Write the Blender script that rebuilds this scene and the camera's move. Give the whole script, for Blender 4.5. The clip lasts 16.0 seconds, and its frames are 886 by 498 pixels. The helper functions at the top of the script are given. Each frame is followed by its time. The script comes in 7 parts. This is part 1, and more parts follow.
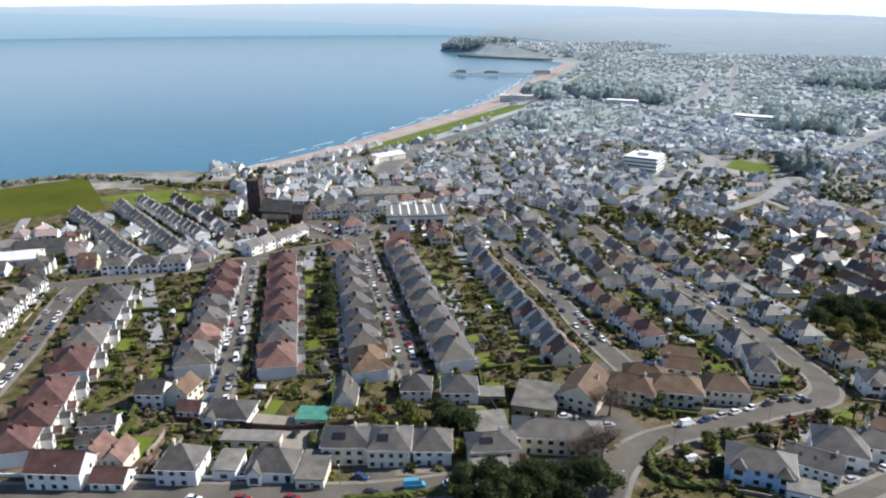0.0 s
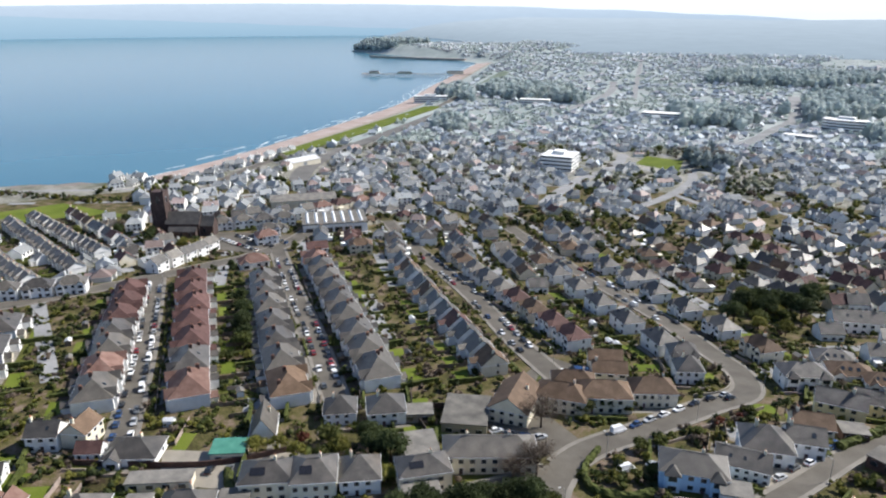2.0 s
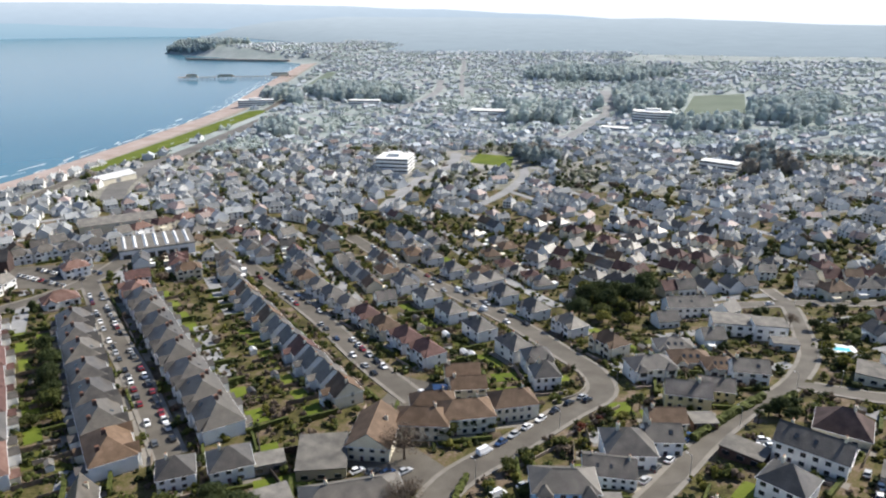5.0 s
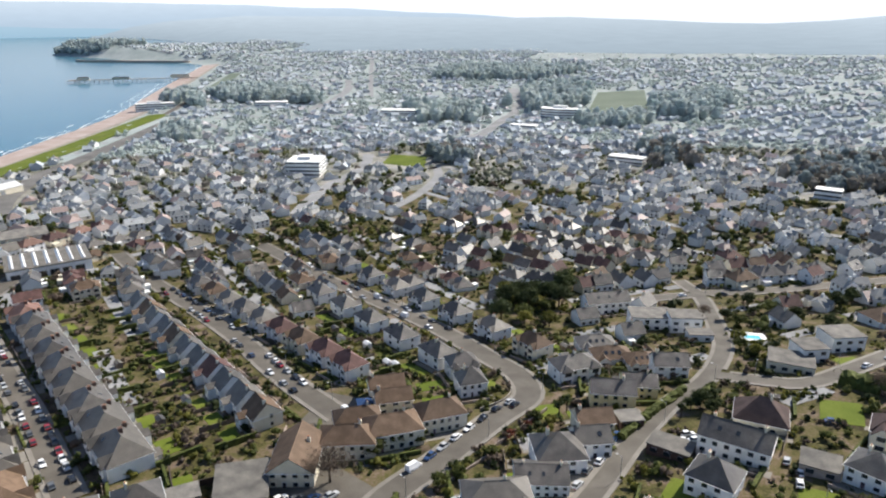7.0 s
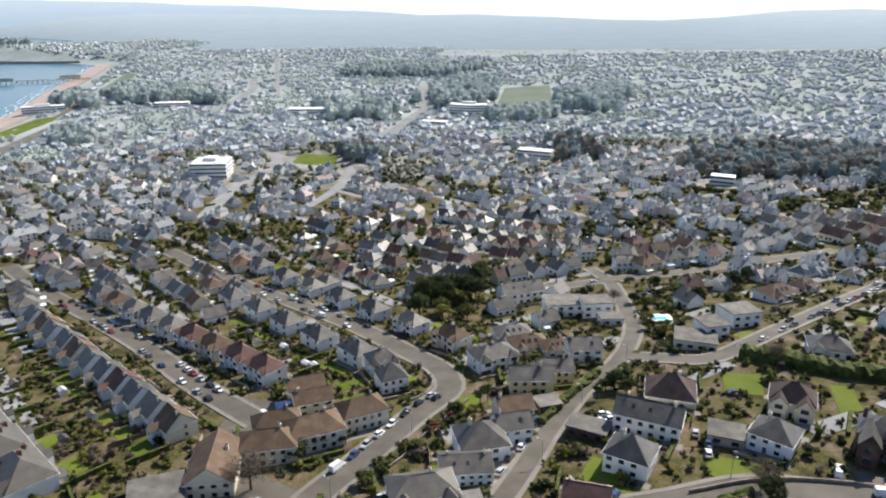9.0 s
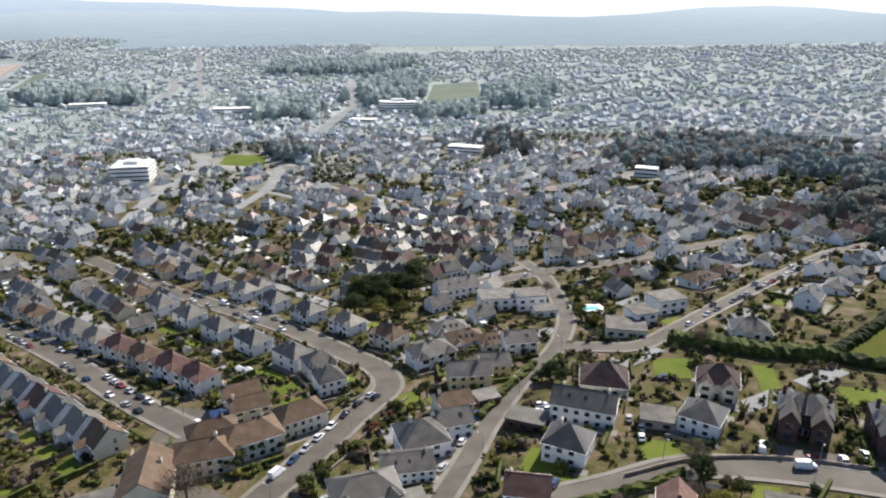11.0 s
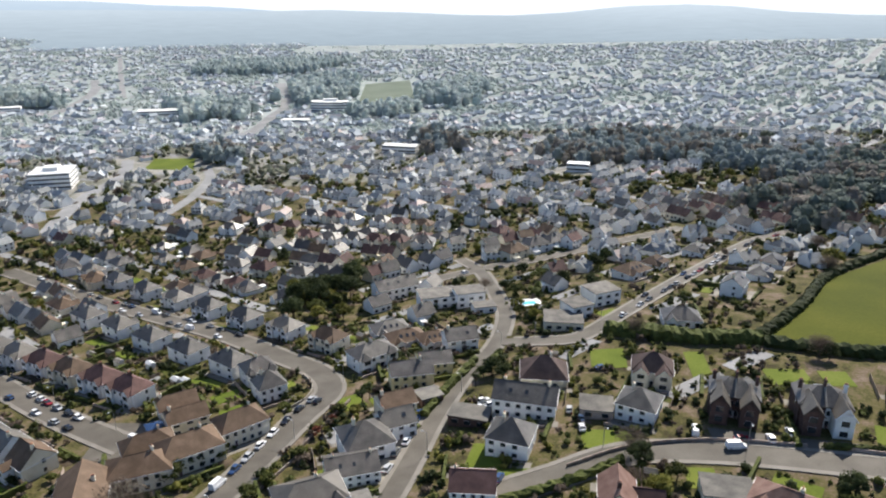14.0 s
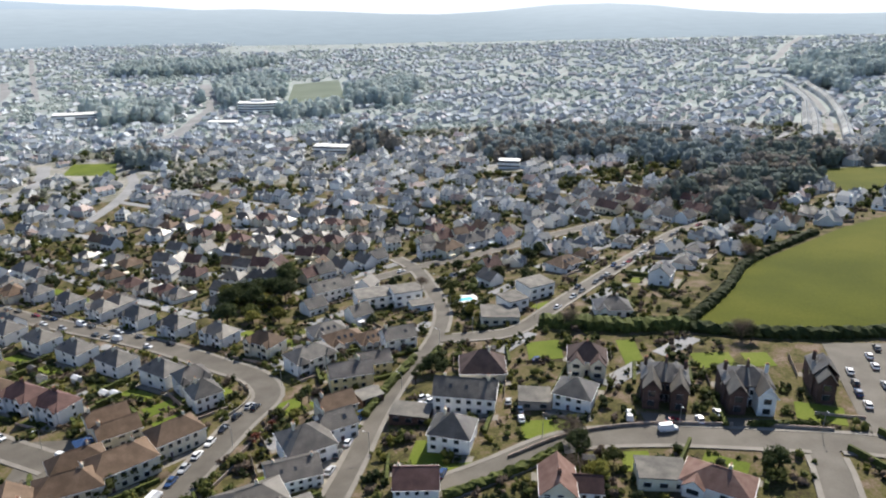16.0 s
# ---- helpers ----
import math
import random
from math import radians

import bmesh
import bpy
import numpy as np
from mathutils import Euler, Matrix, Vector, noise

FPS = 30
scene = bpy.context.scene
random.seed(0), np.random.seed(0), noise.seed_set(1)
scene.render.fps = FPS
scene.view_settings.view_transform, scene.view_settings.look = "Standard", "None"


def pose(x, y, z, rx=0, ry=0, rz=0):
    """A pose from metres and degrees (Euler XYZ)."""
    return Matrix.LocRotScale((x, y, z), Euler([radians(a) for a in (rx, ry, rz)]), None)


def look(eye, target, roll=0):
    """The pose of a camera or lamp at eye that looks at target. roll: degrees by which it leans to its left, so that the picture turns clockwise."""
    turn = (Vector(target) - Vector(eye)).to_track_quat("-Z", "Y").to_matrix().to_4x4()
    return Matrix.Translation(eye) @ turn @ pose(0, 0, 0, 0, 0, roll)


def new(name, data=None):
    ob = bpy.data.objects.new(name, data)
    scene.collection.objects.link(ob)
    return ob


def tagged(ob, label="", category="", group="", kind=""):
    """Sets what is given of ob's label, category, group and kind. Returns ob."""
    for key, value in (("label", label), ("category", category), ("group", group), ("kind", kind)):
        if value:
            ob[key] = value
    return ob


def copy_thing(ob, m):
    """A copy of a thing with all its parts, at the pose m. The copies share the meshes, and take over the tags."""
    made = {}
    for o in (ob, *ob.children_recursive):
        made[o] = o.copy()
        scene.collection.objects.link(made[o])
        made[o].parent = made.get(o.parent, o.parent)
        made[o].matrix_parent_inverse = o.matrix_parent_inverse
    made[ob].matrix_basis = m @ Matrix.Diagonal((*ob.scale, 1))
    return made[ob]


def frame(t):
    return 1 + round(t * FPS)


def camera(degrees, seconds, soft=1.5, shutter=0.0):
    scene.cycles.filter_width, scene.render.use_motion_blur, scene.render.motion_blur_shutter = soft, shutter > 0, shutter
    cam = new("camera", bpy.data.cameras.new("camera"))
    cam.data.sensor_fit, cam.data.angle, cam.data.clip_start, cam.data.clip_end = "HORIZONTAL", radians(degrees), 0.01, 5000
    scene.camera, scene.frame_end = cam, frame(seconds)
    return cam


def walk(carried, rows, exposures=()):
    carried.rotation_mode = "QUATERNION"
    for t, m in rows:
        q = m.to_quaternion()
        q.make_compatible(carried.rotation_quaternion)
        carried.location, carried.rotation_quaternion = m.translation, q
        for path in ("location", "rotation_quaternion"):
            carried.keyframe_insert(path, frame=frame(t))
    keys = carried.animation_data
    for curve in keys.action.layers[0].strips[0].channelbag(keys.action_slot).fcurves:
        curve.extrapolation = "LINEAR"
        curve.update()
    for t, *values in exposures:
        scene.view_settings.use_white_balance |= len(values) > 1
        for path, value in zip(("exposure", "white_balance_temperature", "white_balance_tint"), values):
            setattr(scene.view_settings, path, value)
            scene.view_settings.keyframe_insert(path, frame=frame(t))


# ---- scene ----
cam = camera(64.92, 16.0, soft=2.1)
PATH = [
    (0, pose(0.00, 0.00, 148.50, 71.092, -0.000, 42.751)),
    (0.5, pose(-1.48, 1.69, 148.45, 71.137, -0.000, 39.666)),
    (1, pose(-3.37, 3.49, 148.47, 71.152, -0.000, 37.537)),
    (1.5, pose(-5.10, 5.41, 148.55, 71.137, -0.000, 36.793)),
    (2, pose(-6.71, 7.48, 148.68, 71.122, -0.000, 35.815)),
    (2.5, pose(-8.32, 9.70, 148.85, 71.129, -0.000, 33.914)),
    (3, pose(-9.98, 11.99, 149.01, 71.111, -0.000, 31.772)),
    (3.5, pose(-11.65, 14.25, 149.14, 71.105, -0.000, 29.338)),
    (4, pose(-13.28, 16.63, 149.23, 71.098, -0.000, 26.778)),
    (4.5, pose(-14.79, 18.92, 149.39, 71.082, -0.000, 24.236)),
    (7, pose(-19.69, 27.88, 149.61, 70.990, -0.000, 14.668)),
    (7.5, pose(-19.86, 28.17, 149.32, 70.952, 0.000, 12.706)),
    (8, pose(-19.88, 28.19, 148.95, 70.907, 0.000, 10.842)),
    (8.5, pose(-19.90, 28.12, 148.67, 70.866, 0.000, 9.071)),
    (9, pose(-19.71, 28.04, 148.52, 70.820, 0.000, 7.320)),
    (11.5, pose(-19.89, 27.97, 148.85, 70.561, 0.000, 0.712)),
    (12, pose(-19.90, 27.90, 148.90, 70.549, 0.000, 0.091)),
    (12.5, pose(-19.89, 27.93, 149.07, 70.507, 0.000, -0.663)),
    (13, pose(-19.94, 27.89, 149.12, 70.486, 0.000, -1.523)),
    (13.5, pose(-19.95, 27.86, 149.08, 70.491, 0.000, -2.562)),
    (14, pose(-20.01, 27.84, 149.07, 70.483, 0.000, -3.867)),
    (14.5, pose(-20.01, 27.77, 149.14, 70.446, 0.000, -5.256)),
    (15, pose(-20.09, 27.61, 149.11, 70.438, 0.000, -6.688)),
    (15.5, pose(-20.17, 27.45, 149.02, 70.442, 0.000, -8.110)),
    (16, pose(-20.20, 27.20, 149.04, 70.409, 0.000, -9.520)),
]
walk(cam, PATH, [(0, 0.53, 5980, 10), (6, 0.58, 6290, 10), (16, 0.64, 6330, 10)])

# world and sun
SUN_YAW, SUN_ELEV = -33.0, 42.0
world = bpy.data.worlds.new("sky")
scene.world = world
world.use_nodes = True
wn = world.node_tree.nodes
sky = wn.new("ShaderNodeTexSky")
sky.sky_type = "NISHITA"
sky.sun_disc = False
sky.sun_elevation = radians(SUN_ELEV)
sky.sun_rotation = radians(-SUN_YAW)
sky.air_density, sky.dust_density, sky.ozone_density = 0.8, 0.5, 2.0
wn["Background"].inputs["Strength"].default_value = 0.1
world.node_tree.links.new(sky.outputs[0], wn["Background"].inputs["Color"])
sun = new("sun", bpy.data.lights.new("sun", "SUN"))
sun.data.energy, sun.data.angle, sun.data.color = 5.0, radians(0.6), (1.0, 0.92, 0.8)
sun_way = Vector((math.cos(radians(SUN_ELEV)) * -math.sin(radians(SUN_YAW)), math.cos(radians(SUN_ELEV)) * math.cos(radians(SUN_YAW)), math.sin(radians(SUN_ELEV))))
sun.matrix_world = look((0, 0, 400), Vector((0, 0, 400)) - sun_way)


# materials
def material(name, colours, rough=0.8, scale=1.0, bump=0.0, fine=12.0, vary=0.0, specular=0.4, courses=0.0, metal=0.0, island=False, thin=0.0):
    """Blends colours by noise at two scales; vary shifts the tone from object to object; courses lays rows of that height in the relief; thin lets light through, as leaves do."""
    m = bpy.data.materials.new(name)
    m.use_nodes = True
    nodes, links = m.node_tree.nodes, m.node_tree.links
    shader = nodes["Principled BSDF"]
    shader.inputs["Roughness"].default_value = rough
    shader.inputs["Specular IOR Level"].default_value = specular
    shader.inputs["Metallic"].default_value = metal
    place = nodes.new("ShaderNodeNewGeometry")
    coarse, grain = nodes.new("ShaderNodeTexNoise"), nodes.new("ShaderNodeTexNoise")
    for n, s, d in ((coarse, scale, 5.0), (grain, scale * fine, 3.0)):
        n.inputs["Scale"].default_value, n.inputs["Detail"].default_value = s, d
        links.new(place.outputs["Position"], n.inputs["Vector"])
    mixed = nodes.new("ShaderNodeMath")
    mixed.operation = "MULTIPLY_ADD"
    mixed.inputs[1].default_value = 0.45
    links.new(grain.outputs["Fac"], mixed.inputs[0])
    offset = nodes.new("ShaderNodeMath")
    offset.operation = "MULTIPLY_ADD"
    offset.inputs[1].default_value, offset.inputs[2].default_value = 0.95, -0.20
    links.new(coarse.outputs["Fac"], offset.inputs[0])
    links.new(offset.outputs[0], mixed.inputs[2])
    ramp = nodes.new("ShaderNodeValToRGB")
    ramp.color_ramp.elements[0].position, ramp.color_ramp.elements[1].position = 0.3, 0.7
    while len(ramp.color_ramp.elements) < len(colours):
        ramp.color_ramp.elements.new(0.5)
    for i, (e, c) in enumerate(zip(ramp.color_ramp.elements, colours)):
        e.position = 0.3 + 0.4 * i / max(1, len(colours) - 1)
        e.color = (*c, 1)
    links.new(mixed.outputs[0], ramp.inputs[0])
    out = ramp.outputs[0]
    if vary:
        tone = nodes.new("ShaderNodeHueSaturation")
        span = nodes.new("ShaderNodeMapRange")
        span.inputs["To Min"].default_value, span.inputs["To Max"].default_value = 1 - vary, 1 + vary
        if island:
            links.new(place.outputs["Random Per Island"], span.inputs["Value"])
        else:
            info = nodes.new("ShaderNodeObjectInfo")
            links.new(info.outputs["Random"], span.inputs["Value"])
        links.new(span.outputs[0], tone.inputs["Value"])
        links.new(out, tone.inputs["Color"])
        out = tone.outputs[0]
    links.new(out, shader.inputs["Base Color"])
    if thin:
        glowing, both = nodes.new("ShaderNodeBsdfTranslucent"), nodes.new("ShaderNodeMixShader")
        both.inputs[0].default_value = thin
        links.new(out, glowing.inputs["Color"])
        links.new(shader.outputs[0], both.inputs[1])
        links.new(glowing.outputs[0], both.inputs[2])
        links.new(both.outputs[0], nodes["Material Output"].inputs["Surface"])
    if bump or courses:
        relief = nodes.new("ShaderNodeBump")
        relief.inputs["Strength"].default_value = max(bump, 0.35 if courses else 0)
        relief.inputs["Distance"].default_value = 0.08
        links.new(grain.outputs["Fac"], relief.inputs["Height"])
        if courses:
            rows = nodes.new("ShaderNodeTexWave")
            rows.wave_type, rows.bands_direction, rows.wave_profile = "BANDS", "Z", "SAW"
            rows.inputs["Scale"].default_value = 0.314 / courses
            rows.inputs["Distortion"].default_value = 0.6
            links.new(place.outputs["Position"], rows.inputs["Vector"])
            add = nodes.new("ShaderNodeMath")
            links.new(rows.outputs["Fac"], add.inputs[0])
            links.new(grain.outputs["Fac"], add.inputs[1])
            links.new(add.outputs[0], relief.inputs["Height"])
        links.new(relief.outputs[0], shader.inputs["Normal"])
    return m


GROUND = material("garden_ground", [(0.038, 0.028, 0.017), (0.054, 0.051, 0.019), (0.092, 0.084, 0.030), (0.130, 0.097, 0.064), (0.184, 0.143, 0.111)], 0.95, 0.16, 0.4, 9, specular=0.12)
# ground of the far districts, distance haze painted into its colour
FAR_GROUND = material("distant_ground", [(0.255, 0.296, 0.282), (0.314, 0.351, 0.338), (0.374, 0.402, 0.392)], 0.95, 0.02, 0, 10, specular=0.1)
# paved and green town ground, its tones lifted for haze
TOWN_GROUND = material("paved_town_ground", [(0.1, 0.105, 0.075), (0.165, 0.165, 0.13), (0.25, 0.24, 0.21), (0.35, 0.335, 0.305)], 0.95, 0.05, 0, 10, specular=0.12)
LITTER = material("woodland_floor", [(0.1, 0.1, 0.085), (0.14, 0.14, 0.115), (0.19, 0.18, 0.15)], 0.95, 0.06, 0.3, 12, specular=0.1)
ROUGH_GRASS = material("garden_grass", [(0.055, 0.065, 0.014), (0.080, 0.088, 0.018), (0.110, 0.112, 0.032)], 0.9, 0.25, 0.3, 14, specular=0.12)
GRASS = material("mown_grass", [(0.08, 0.108, 0.014), (0.108, 0.138, 0.018), (0.145, 0.165, 0.032)], 0.9, 0.06, 0.3, 30, specular=0.12)
MEADOW = material("pasture_grass", [(0.05, 0.06, 0.004), (0.068, 0.077, 0.006), (0.092, 0.095, 0.01)], 0.9, 0.025, 0.3, 40, specular=0.1)
ASPHALT = material("asphalt", [(0.082, 0.072, 0.060), (0.106, 0.095, 0.078), (0.137, 0.122, 0.103)], 0.78, 0.12, 0.15, 30, specular=0.25)
PAVING = material("pavement_slabs", [(0.151, 0.138, 0.114), (0.185, 0.168, 0.143), (0.218, 0.200, 0.173)], 0.8, 0.2, 0.15, 20)
CONCRETE = material("worn_concrete", [(0.203, 0.180, 0.149), (0.257, 0.233, 0.190), (0.313, 0.277, 0.232)], 0.8, 0.15, 0.2, 20)
RAILWAY = material("railway_ballast", [(0.09, 0.085, 0.08), (0.13, 0.125, 0.115), (0.18, 0.17, 0.16)], 0.9, 0.05, 0.2, 20)
SOIL = material("garden_soil", [(0.05, 0.038, 0.026), (0.085, 0.064, 0.044), (0.125, 0.098, 0.07)], 0.95, 0.3, 0.4, 10, specular=0.1)
SAND = material("red_sand", [(0.297, 0.225, 0.19), (0.363, 0.289, 0.252), (0.429, 0.357, 0.327)], 0.95, 0.05, 0.2, 20)
FOAM = material("surf_foam", [(0.5, 0.52, 0.53), (0.68, 0.69, 0.69)], 0.9, 0.2)
ROCK = material("red_cliff", [(0.145, 0.126, 0.104), (0.205, 0.171, 0.151), (0.128, 0.144, 0.104)], 0.9, 0.1, 0.6, 15)
RENDER_WHITE = material("white_render", [(0.7, 0.69, 0.66), (0.78, 0.77, 0.74), (0.82, 0.81, 0.79)], 0.75, 0.4, 0.1, 12, 0.06)
RENDER_CREAM = material("cream_render", [(0.62, 0.56, 0.42), (0.7, 0.64, 0.5), (0.74, 0.69, 0.57)], 0.75, 0.4, 0.1, 12, 0.08)
RENDER_BLUE = material("pale_blue_render", [(0.42, 0.58, 0.74), (0.48, 0.64, 0.8), (0.54, 0.69, 0.83)], 0.75, 0.4, 0.1)
RENDER_YELLOW = material("yellow_render", [(0.66, 0.55, 0.28), (0.72, 0.61, 0.34), (0.75, 0.66, 0.42)], 0.75, 0.4, 0.1)
BRICK = material("dark_red_brick", [(0.06, 0.036, 0.03), (0.09, 0.052, 0.044), (0.125, 0.075, 0.062)], 0.85, 0.6, 0.3, 14, 0.15, courses=0.075)
STONE = material("dark_red_sandstone", [(0.046, 0.031, 0.028), (0.069, 0.045, 0.039), (0.092, 0.062, 0.054)], 0.9, 0.4, 0.4, 10, courses=0.3)
SLATE = material("grey_slate", [(0.052, 0.047, 0.043), (0.079, 0.071, 0.061), (0.116, 0.102, 0.089)], 0.42, 0.35, 0.2, 10, 0.28, 0.5, courses=0.25)
SLATE_PALE = material("weathered_slate", [(0.081, 0.072, 0.060), (0.110, 0.098, 0.081), (0.146, 0.128, 0.107)], 0.46, 0.35, 0.2, 10, 0.22, 0.5, courses=0.25)
TILE_RED = material("red_clay_tile", [(0.066, 0.035, 0.031), (0.093, 0.048, 0.041), (0.119, 0.066, 0.057)], 0.75, 0.4, 0.2, 10, 0.22, 0.3, courses=0.25)
TILE_ORANGE = material("orange_clay_tile", [(0.128, 0.071, 0.054), (0.173, 0.099, 0.077), (0.217, 0.138, 0.112)], 0.75, 0.4, 0.2, 10, 0.15, 0.3, courses=0.25)
TILE_BROWN = material("brown_concrete_tile", [(0.088, 0.056, 0.034), (0.119, 0.077, 0.048), (0.157, 0.103, 0.068)], 0.75, 0.35, 0.2, 10, 0.22, 0.3, courses=0.25)
TILE_DARK = material("dark_brown_tile", [(0.05, 0.032, 0.028), (0.075, 0.048, 0.042), (0.105, 0.07, 0.06)], 0.75, 0.35, 0.2, 10, 0.15, 0.3, courses=0.25)
FELT = material("flat_roof_felt", [(0.113, 0.108, 0.099), (0.165, 0.155, 0.139), (0.222, 0.207, 0.182)], 0.95, 0.3, 0.15, 12, 0.2, 0.1)
SHEET_PALE = material("pale_sheet_roof", [(0.55, 0.55, 0.54), (0.64, 0.64, 0.63), (0.7, 0.7, 0.7)], 0.45, 0.2, 0.1, 15, 0.1)
GREEN_SHEET = material("green_sheet_roof", [(0.045, 0.17, 0.125), (0.06, 0.205, 0.15), (0.085, 0.25, 0.185)], 0.6, 0.4, 0.1)
POT = material("clay_pot", [(0.4, 0.18, 0.1), (0.48, 0.25, 0.16)], 0.85, 2.0)
TRIM = material("white_window_frame", [(0.74, 0.74, 0.73), (0.8, 0.8, 0.8)], 0.5, 1.0)
DARKTRIM = material("dark_timber", [(0.035, 0.025, 0.02), (0.06, 0.045, 0.035)], 0.7, 1.5)
GLASS = material("window_glass", [(0.02, 0.025, 0.03), (0.035, 0.04, 0.045)], 0.08, 0.5, 0, 5, 0, 0.8)
DOOR = material("painted_door", [(0.08, 0.05, 0.06), (0.12, 0.07, 0.07)], 0.5, 1.0, vary=0.7)
TIMBER = material("weathered_fence", [(0.13, 0.095, 0.065), (0.19, 0.145, 0.105), (0.26, 0.21, 0.16)], 0.9, 0.8, 0.3, 10, 0.25)
WALLSTONE = material("garden_wall_stone", [(0.22, 0.17, 0.14), (0.3, 0.24, 0.2), (0.38, 0.32, 0.28)], 0.9, 0.6, 0.4, 8, 0.2)
BARK = material("bark", [(0.06, 0.045, 0.035), (0.11, 0.085, 0.065)], 0.9, 2.0, 0.5, specular=0.12)
TWIGS = material("bare_twigs", [(0.13, 0.1, 0.075), (0.19, 0.15, 0.115)], 0.9, 0.6, 0.3, 8, 0.15, specular=0.12, thin=0.4)
LEAF_DARK = material("evergreen_leaves", [(0.026, 0.036, 0.015), (0.046, 0.060, 0.022), (0.071, 0.087, 0.032)], 0.7, 0.5, 0, 8, 0.3, specular=0.12, thin=0.4)
LEAF = material("shrub_leaves", [(0.041, 0.052, 0.016), (0.071, 0.082, 0.022), (0.117, 0.120, 0.035)], 0.7, 0.5, 0, 8, 0.35, specular=0.12, thin=0.4)
LEAF_SPRING = material("spring_leaves", [(0.102, 0.107, 0.022), (0.153, 0.150, 0.031), (0.204, 0.185, 0.053)], 0.7, 0.5, 0, 8, 0.25, specular=0.12, thin=0.4)
LEAF_RUSSET = material("russet_leaves", [(0.11, 0.035, 0.025), (0.17, 0.06, 0.035)], 0.7, 0.5, 0, 8, 0.3, specular=0.12, thin=0.4)
HEDGE = material("clipped_hedge", [(0.036, 0.043, 0.013), (0.061, 0.073, 0.019), (0.102, 0.112, 0.031)], 0.8, 0.7, 0.6, 8, 0.25, specular=0.12)
PAINTS = {n: material("car_paint_" + n, [c, tuple(min(1, v * 1.15) for v in c)], 0.25, 0.5, 0, 4, 0, 0.6) for n, c in
          (("white", (0.72, 0.72, 0.72)), ("silver", (0.4, 0.41, 0.42)), ("black", (0.015, 0.015, 0.018)), ("blue", (0.03, 0.06, 0.14)), ("red", (0.22, 0.02, 0.025)), ("grey", (0.1, 0.105, 0.11)))}
VAN_BLUE = material("bright_blue_paint", [(0.06, 0.27, 0.45), (0.08, 0.32, 0.5)], 0.3, 0.5)
TYRE = material("tyre_rubber", [(0.015, 0.015, 0.015), (0.025, 0.025, 0.025)], 0.85, 3.0)
RIM = material("alloy_rim", [(0.45, 0.45, 0.45), (0.55, 0.55, 0.55)], 0.35, 3.0, metal=0.8)
LAMP_GLASS = material("lamp_lens", [(0.6, 0.6, 0.58), (0.7, 0.7, 0.68)], 0.15, 3.0)
LAMP_RED = material("tail_lamp", [(0.35, 0.01, 0.01), (0.45, 0.02, 0.02)], 0.2, 3.0)
STEEL = material("galvanised_steel", [(0.3, 0.31, 0.31), (0.4, 0.41, 0.41)], 0.5, 2.0, metal=0.6)
# grey-brown of bare trees, lightened further to stand for haze
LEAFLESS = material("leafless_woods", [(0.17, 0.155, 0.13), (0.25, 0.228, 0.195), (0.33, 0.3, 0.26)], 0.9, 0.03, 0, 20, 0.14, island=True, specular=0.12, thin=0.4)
# asphalt of far streets, haze and sun glare put into a lighter grey
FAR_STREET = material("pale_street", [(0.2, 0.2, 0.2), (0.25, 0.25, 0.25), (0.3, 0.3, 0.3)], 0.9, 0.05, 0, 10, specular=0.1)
POOL = material("pool_water", [(0.12, 0.5, 0.62), (0.16, 0.58, 0.7)], 0.1, 0.5)
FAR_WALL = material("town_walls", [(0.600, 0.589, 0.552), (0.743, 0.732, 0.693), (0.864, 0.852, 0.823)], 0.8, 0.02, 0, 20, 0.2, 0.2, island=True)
# mid-distance slate, tile and trees: lighter than the near ones, some haze painted in
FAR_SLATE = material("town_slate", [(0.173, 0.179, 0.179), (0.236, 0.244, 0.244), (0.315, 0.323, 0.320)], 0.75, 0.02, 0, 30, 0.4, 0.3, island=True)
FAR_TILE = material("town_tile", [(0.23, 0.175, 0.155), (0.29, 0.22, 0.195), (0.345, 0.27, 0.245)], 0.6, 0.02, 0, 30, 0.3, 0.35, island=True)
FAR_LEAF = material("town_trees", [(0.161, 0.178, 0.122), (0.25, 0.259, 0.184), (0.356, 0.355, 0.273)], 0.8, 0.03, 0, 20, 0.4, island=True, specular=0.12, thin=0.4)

# far copies of wall, slate, tile and leaf, with haze in the base colour
HAZE_WALL = material("distant_walls", [(0.390, 0.400, 0.400), (0.458, 0.467, 0.464), (0.526, 0.509, 0.483)], 0.9, 0.02, 0, 20, 0.12, 0.1, island=True)
HAZE_SLATE = material("distant_slate", [(0.371, 0.408, 0.429), (0.435, 0.466, 0.488), (0.498, 0.530, 0.546)], 0.85, 0.02, 0, 30, 0.12, 0.15, island=True)
HAZE_TILE = material("distant_tile", [(0.454, 0.422, 0.418), (0.514, 0.484, 0.481), (0.573, 0.545, 0.546)], 0.95, 0.02, 0, 30, 0.2, 0.1, island=True)
HAZE_LEAF = material("distant_trees", [(0.414, 0.462, 0.434), (0.536, 0.582, 0.541), (0.683, 0.713, 0.669)], 0.9, 0.03, 0, 20, 0.2, 0.1, island=True, thin=0.4)
HAZE_WOOD = material("distant_woods", [(0.382, 0.445, 0.440), (0.456, 0.509, 0.498), (0.530, 0.583, 0.562)], 0.9, 0.03, 0, 20, 0.12, 0.1, island=True, thin=0.5)
# wood leaves lightened in two steps with distance, as haze would
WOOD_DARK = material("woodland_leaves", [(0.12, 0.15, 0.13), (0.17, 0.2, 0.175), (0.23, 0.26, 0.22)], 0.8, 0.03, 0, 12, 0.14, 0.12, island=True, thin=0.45)
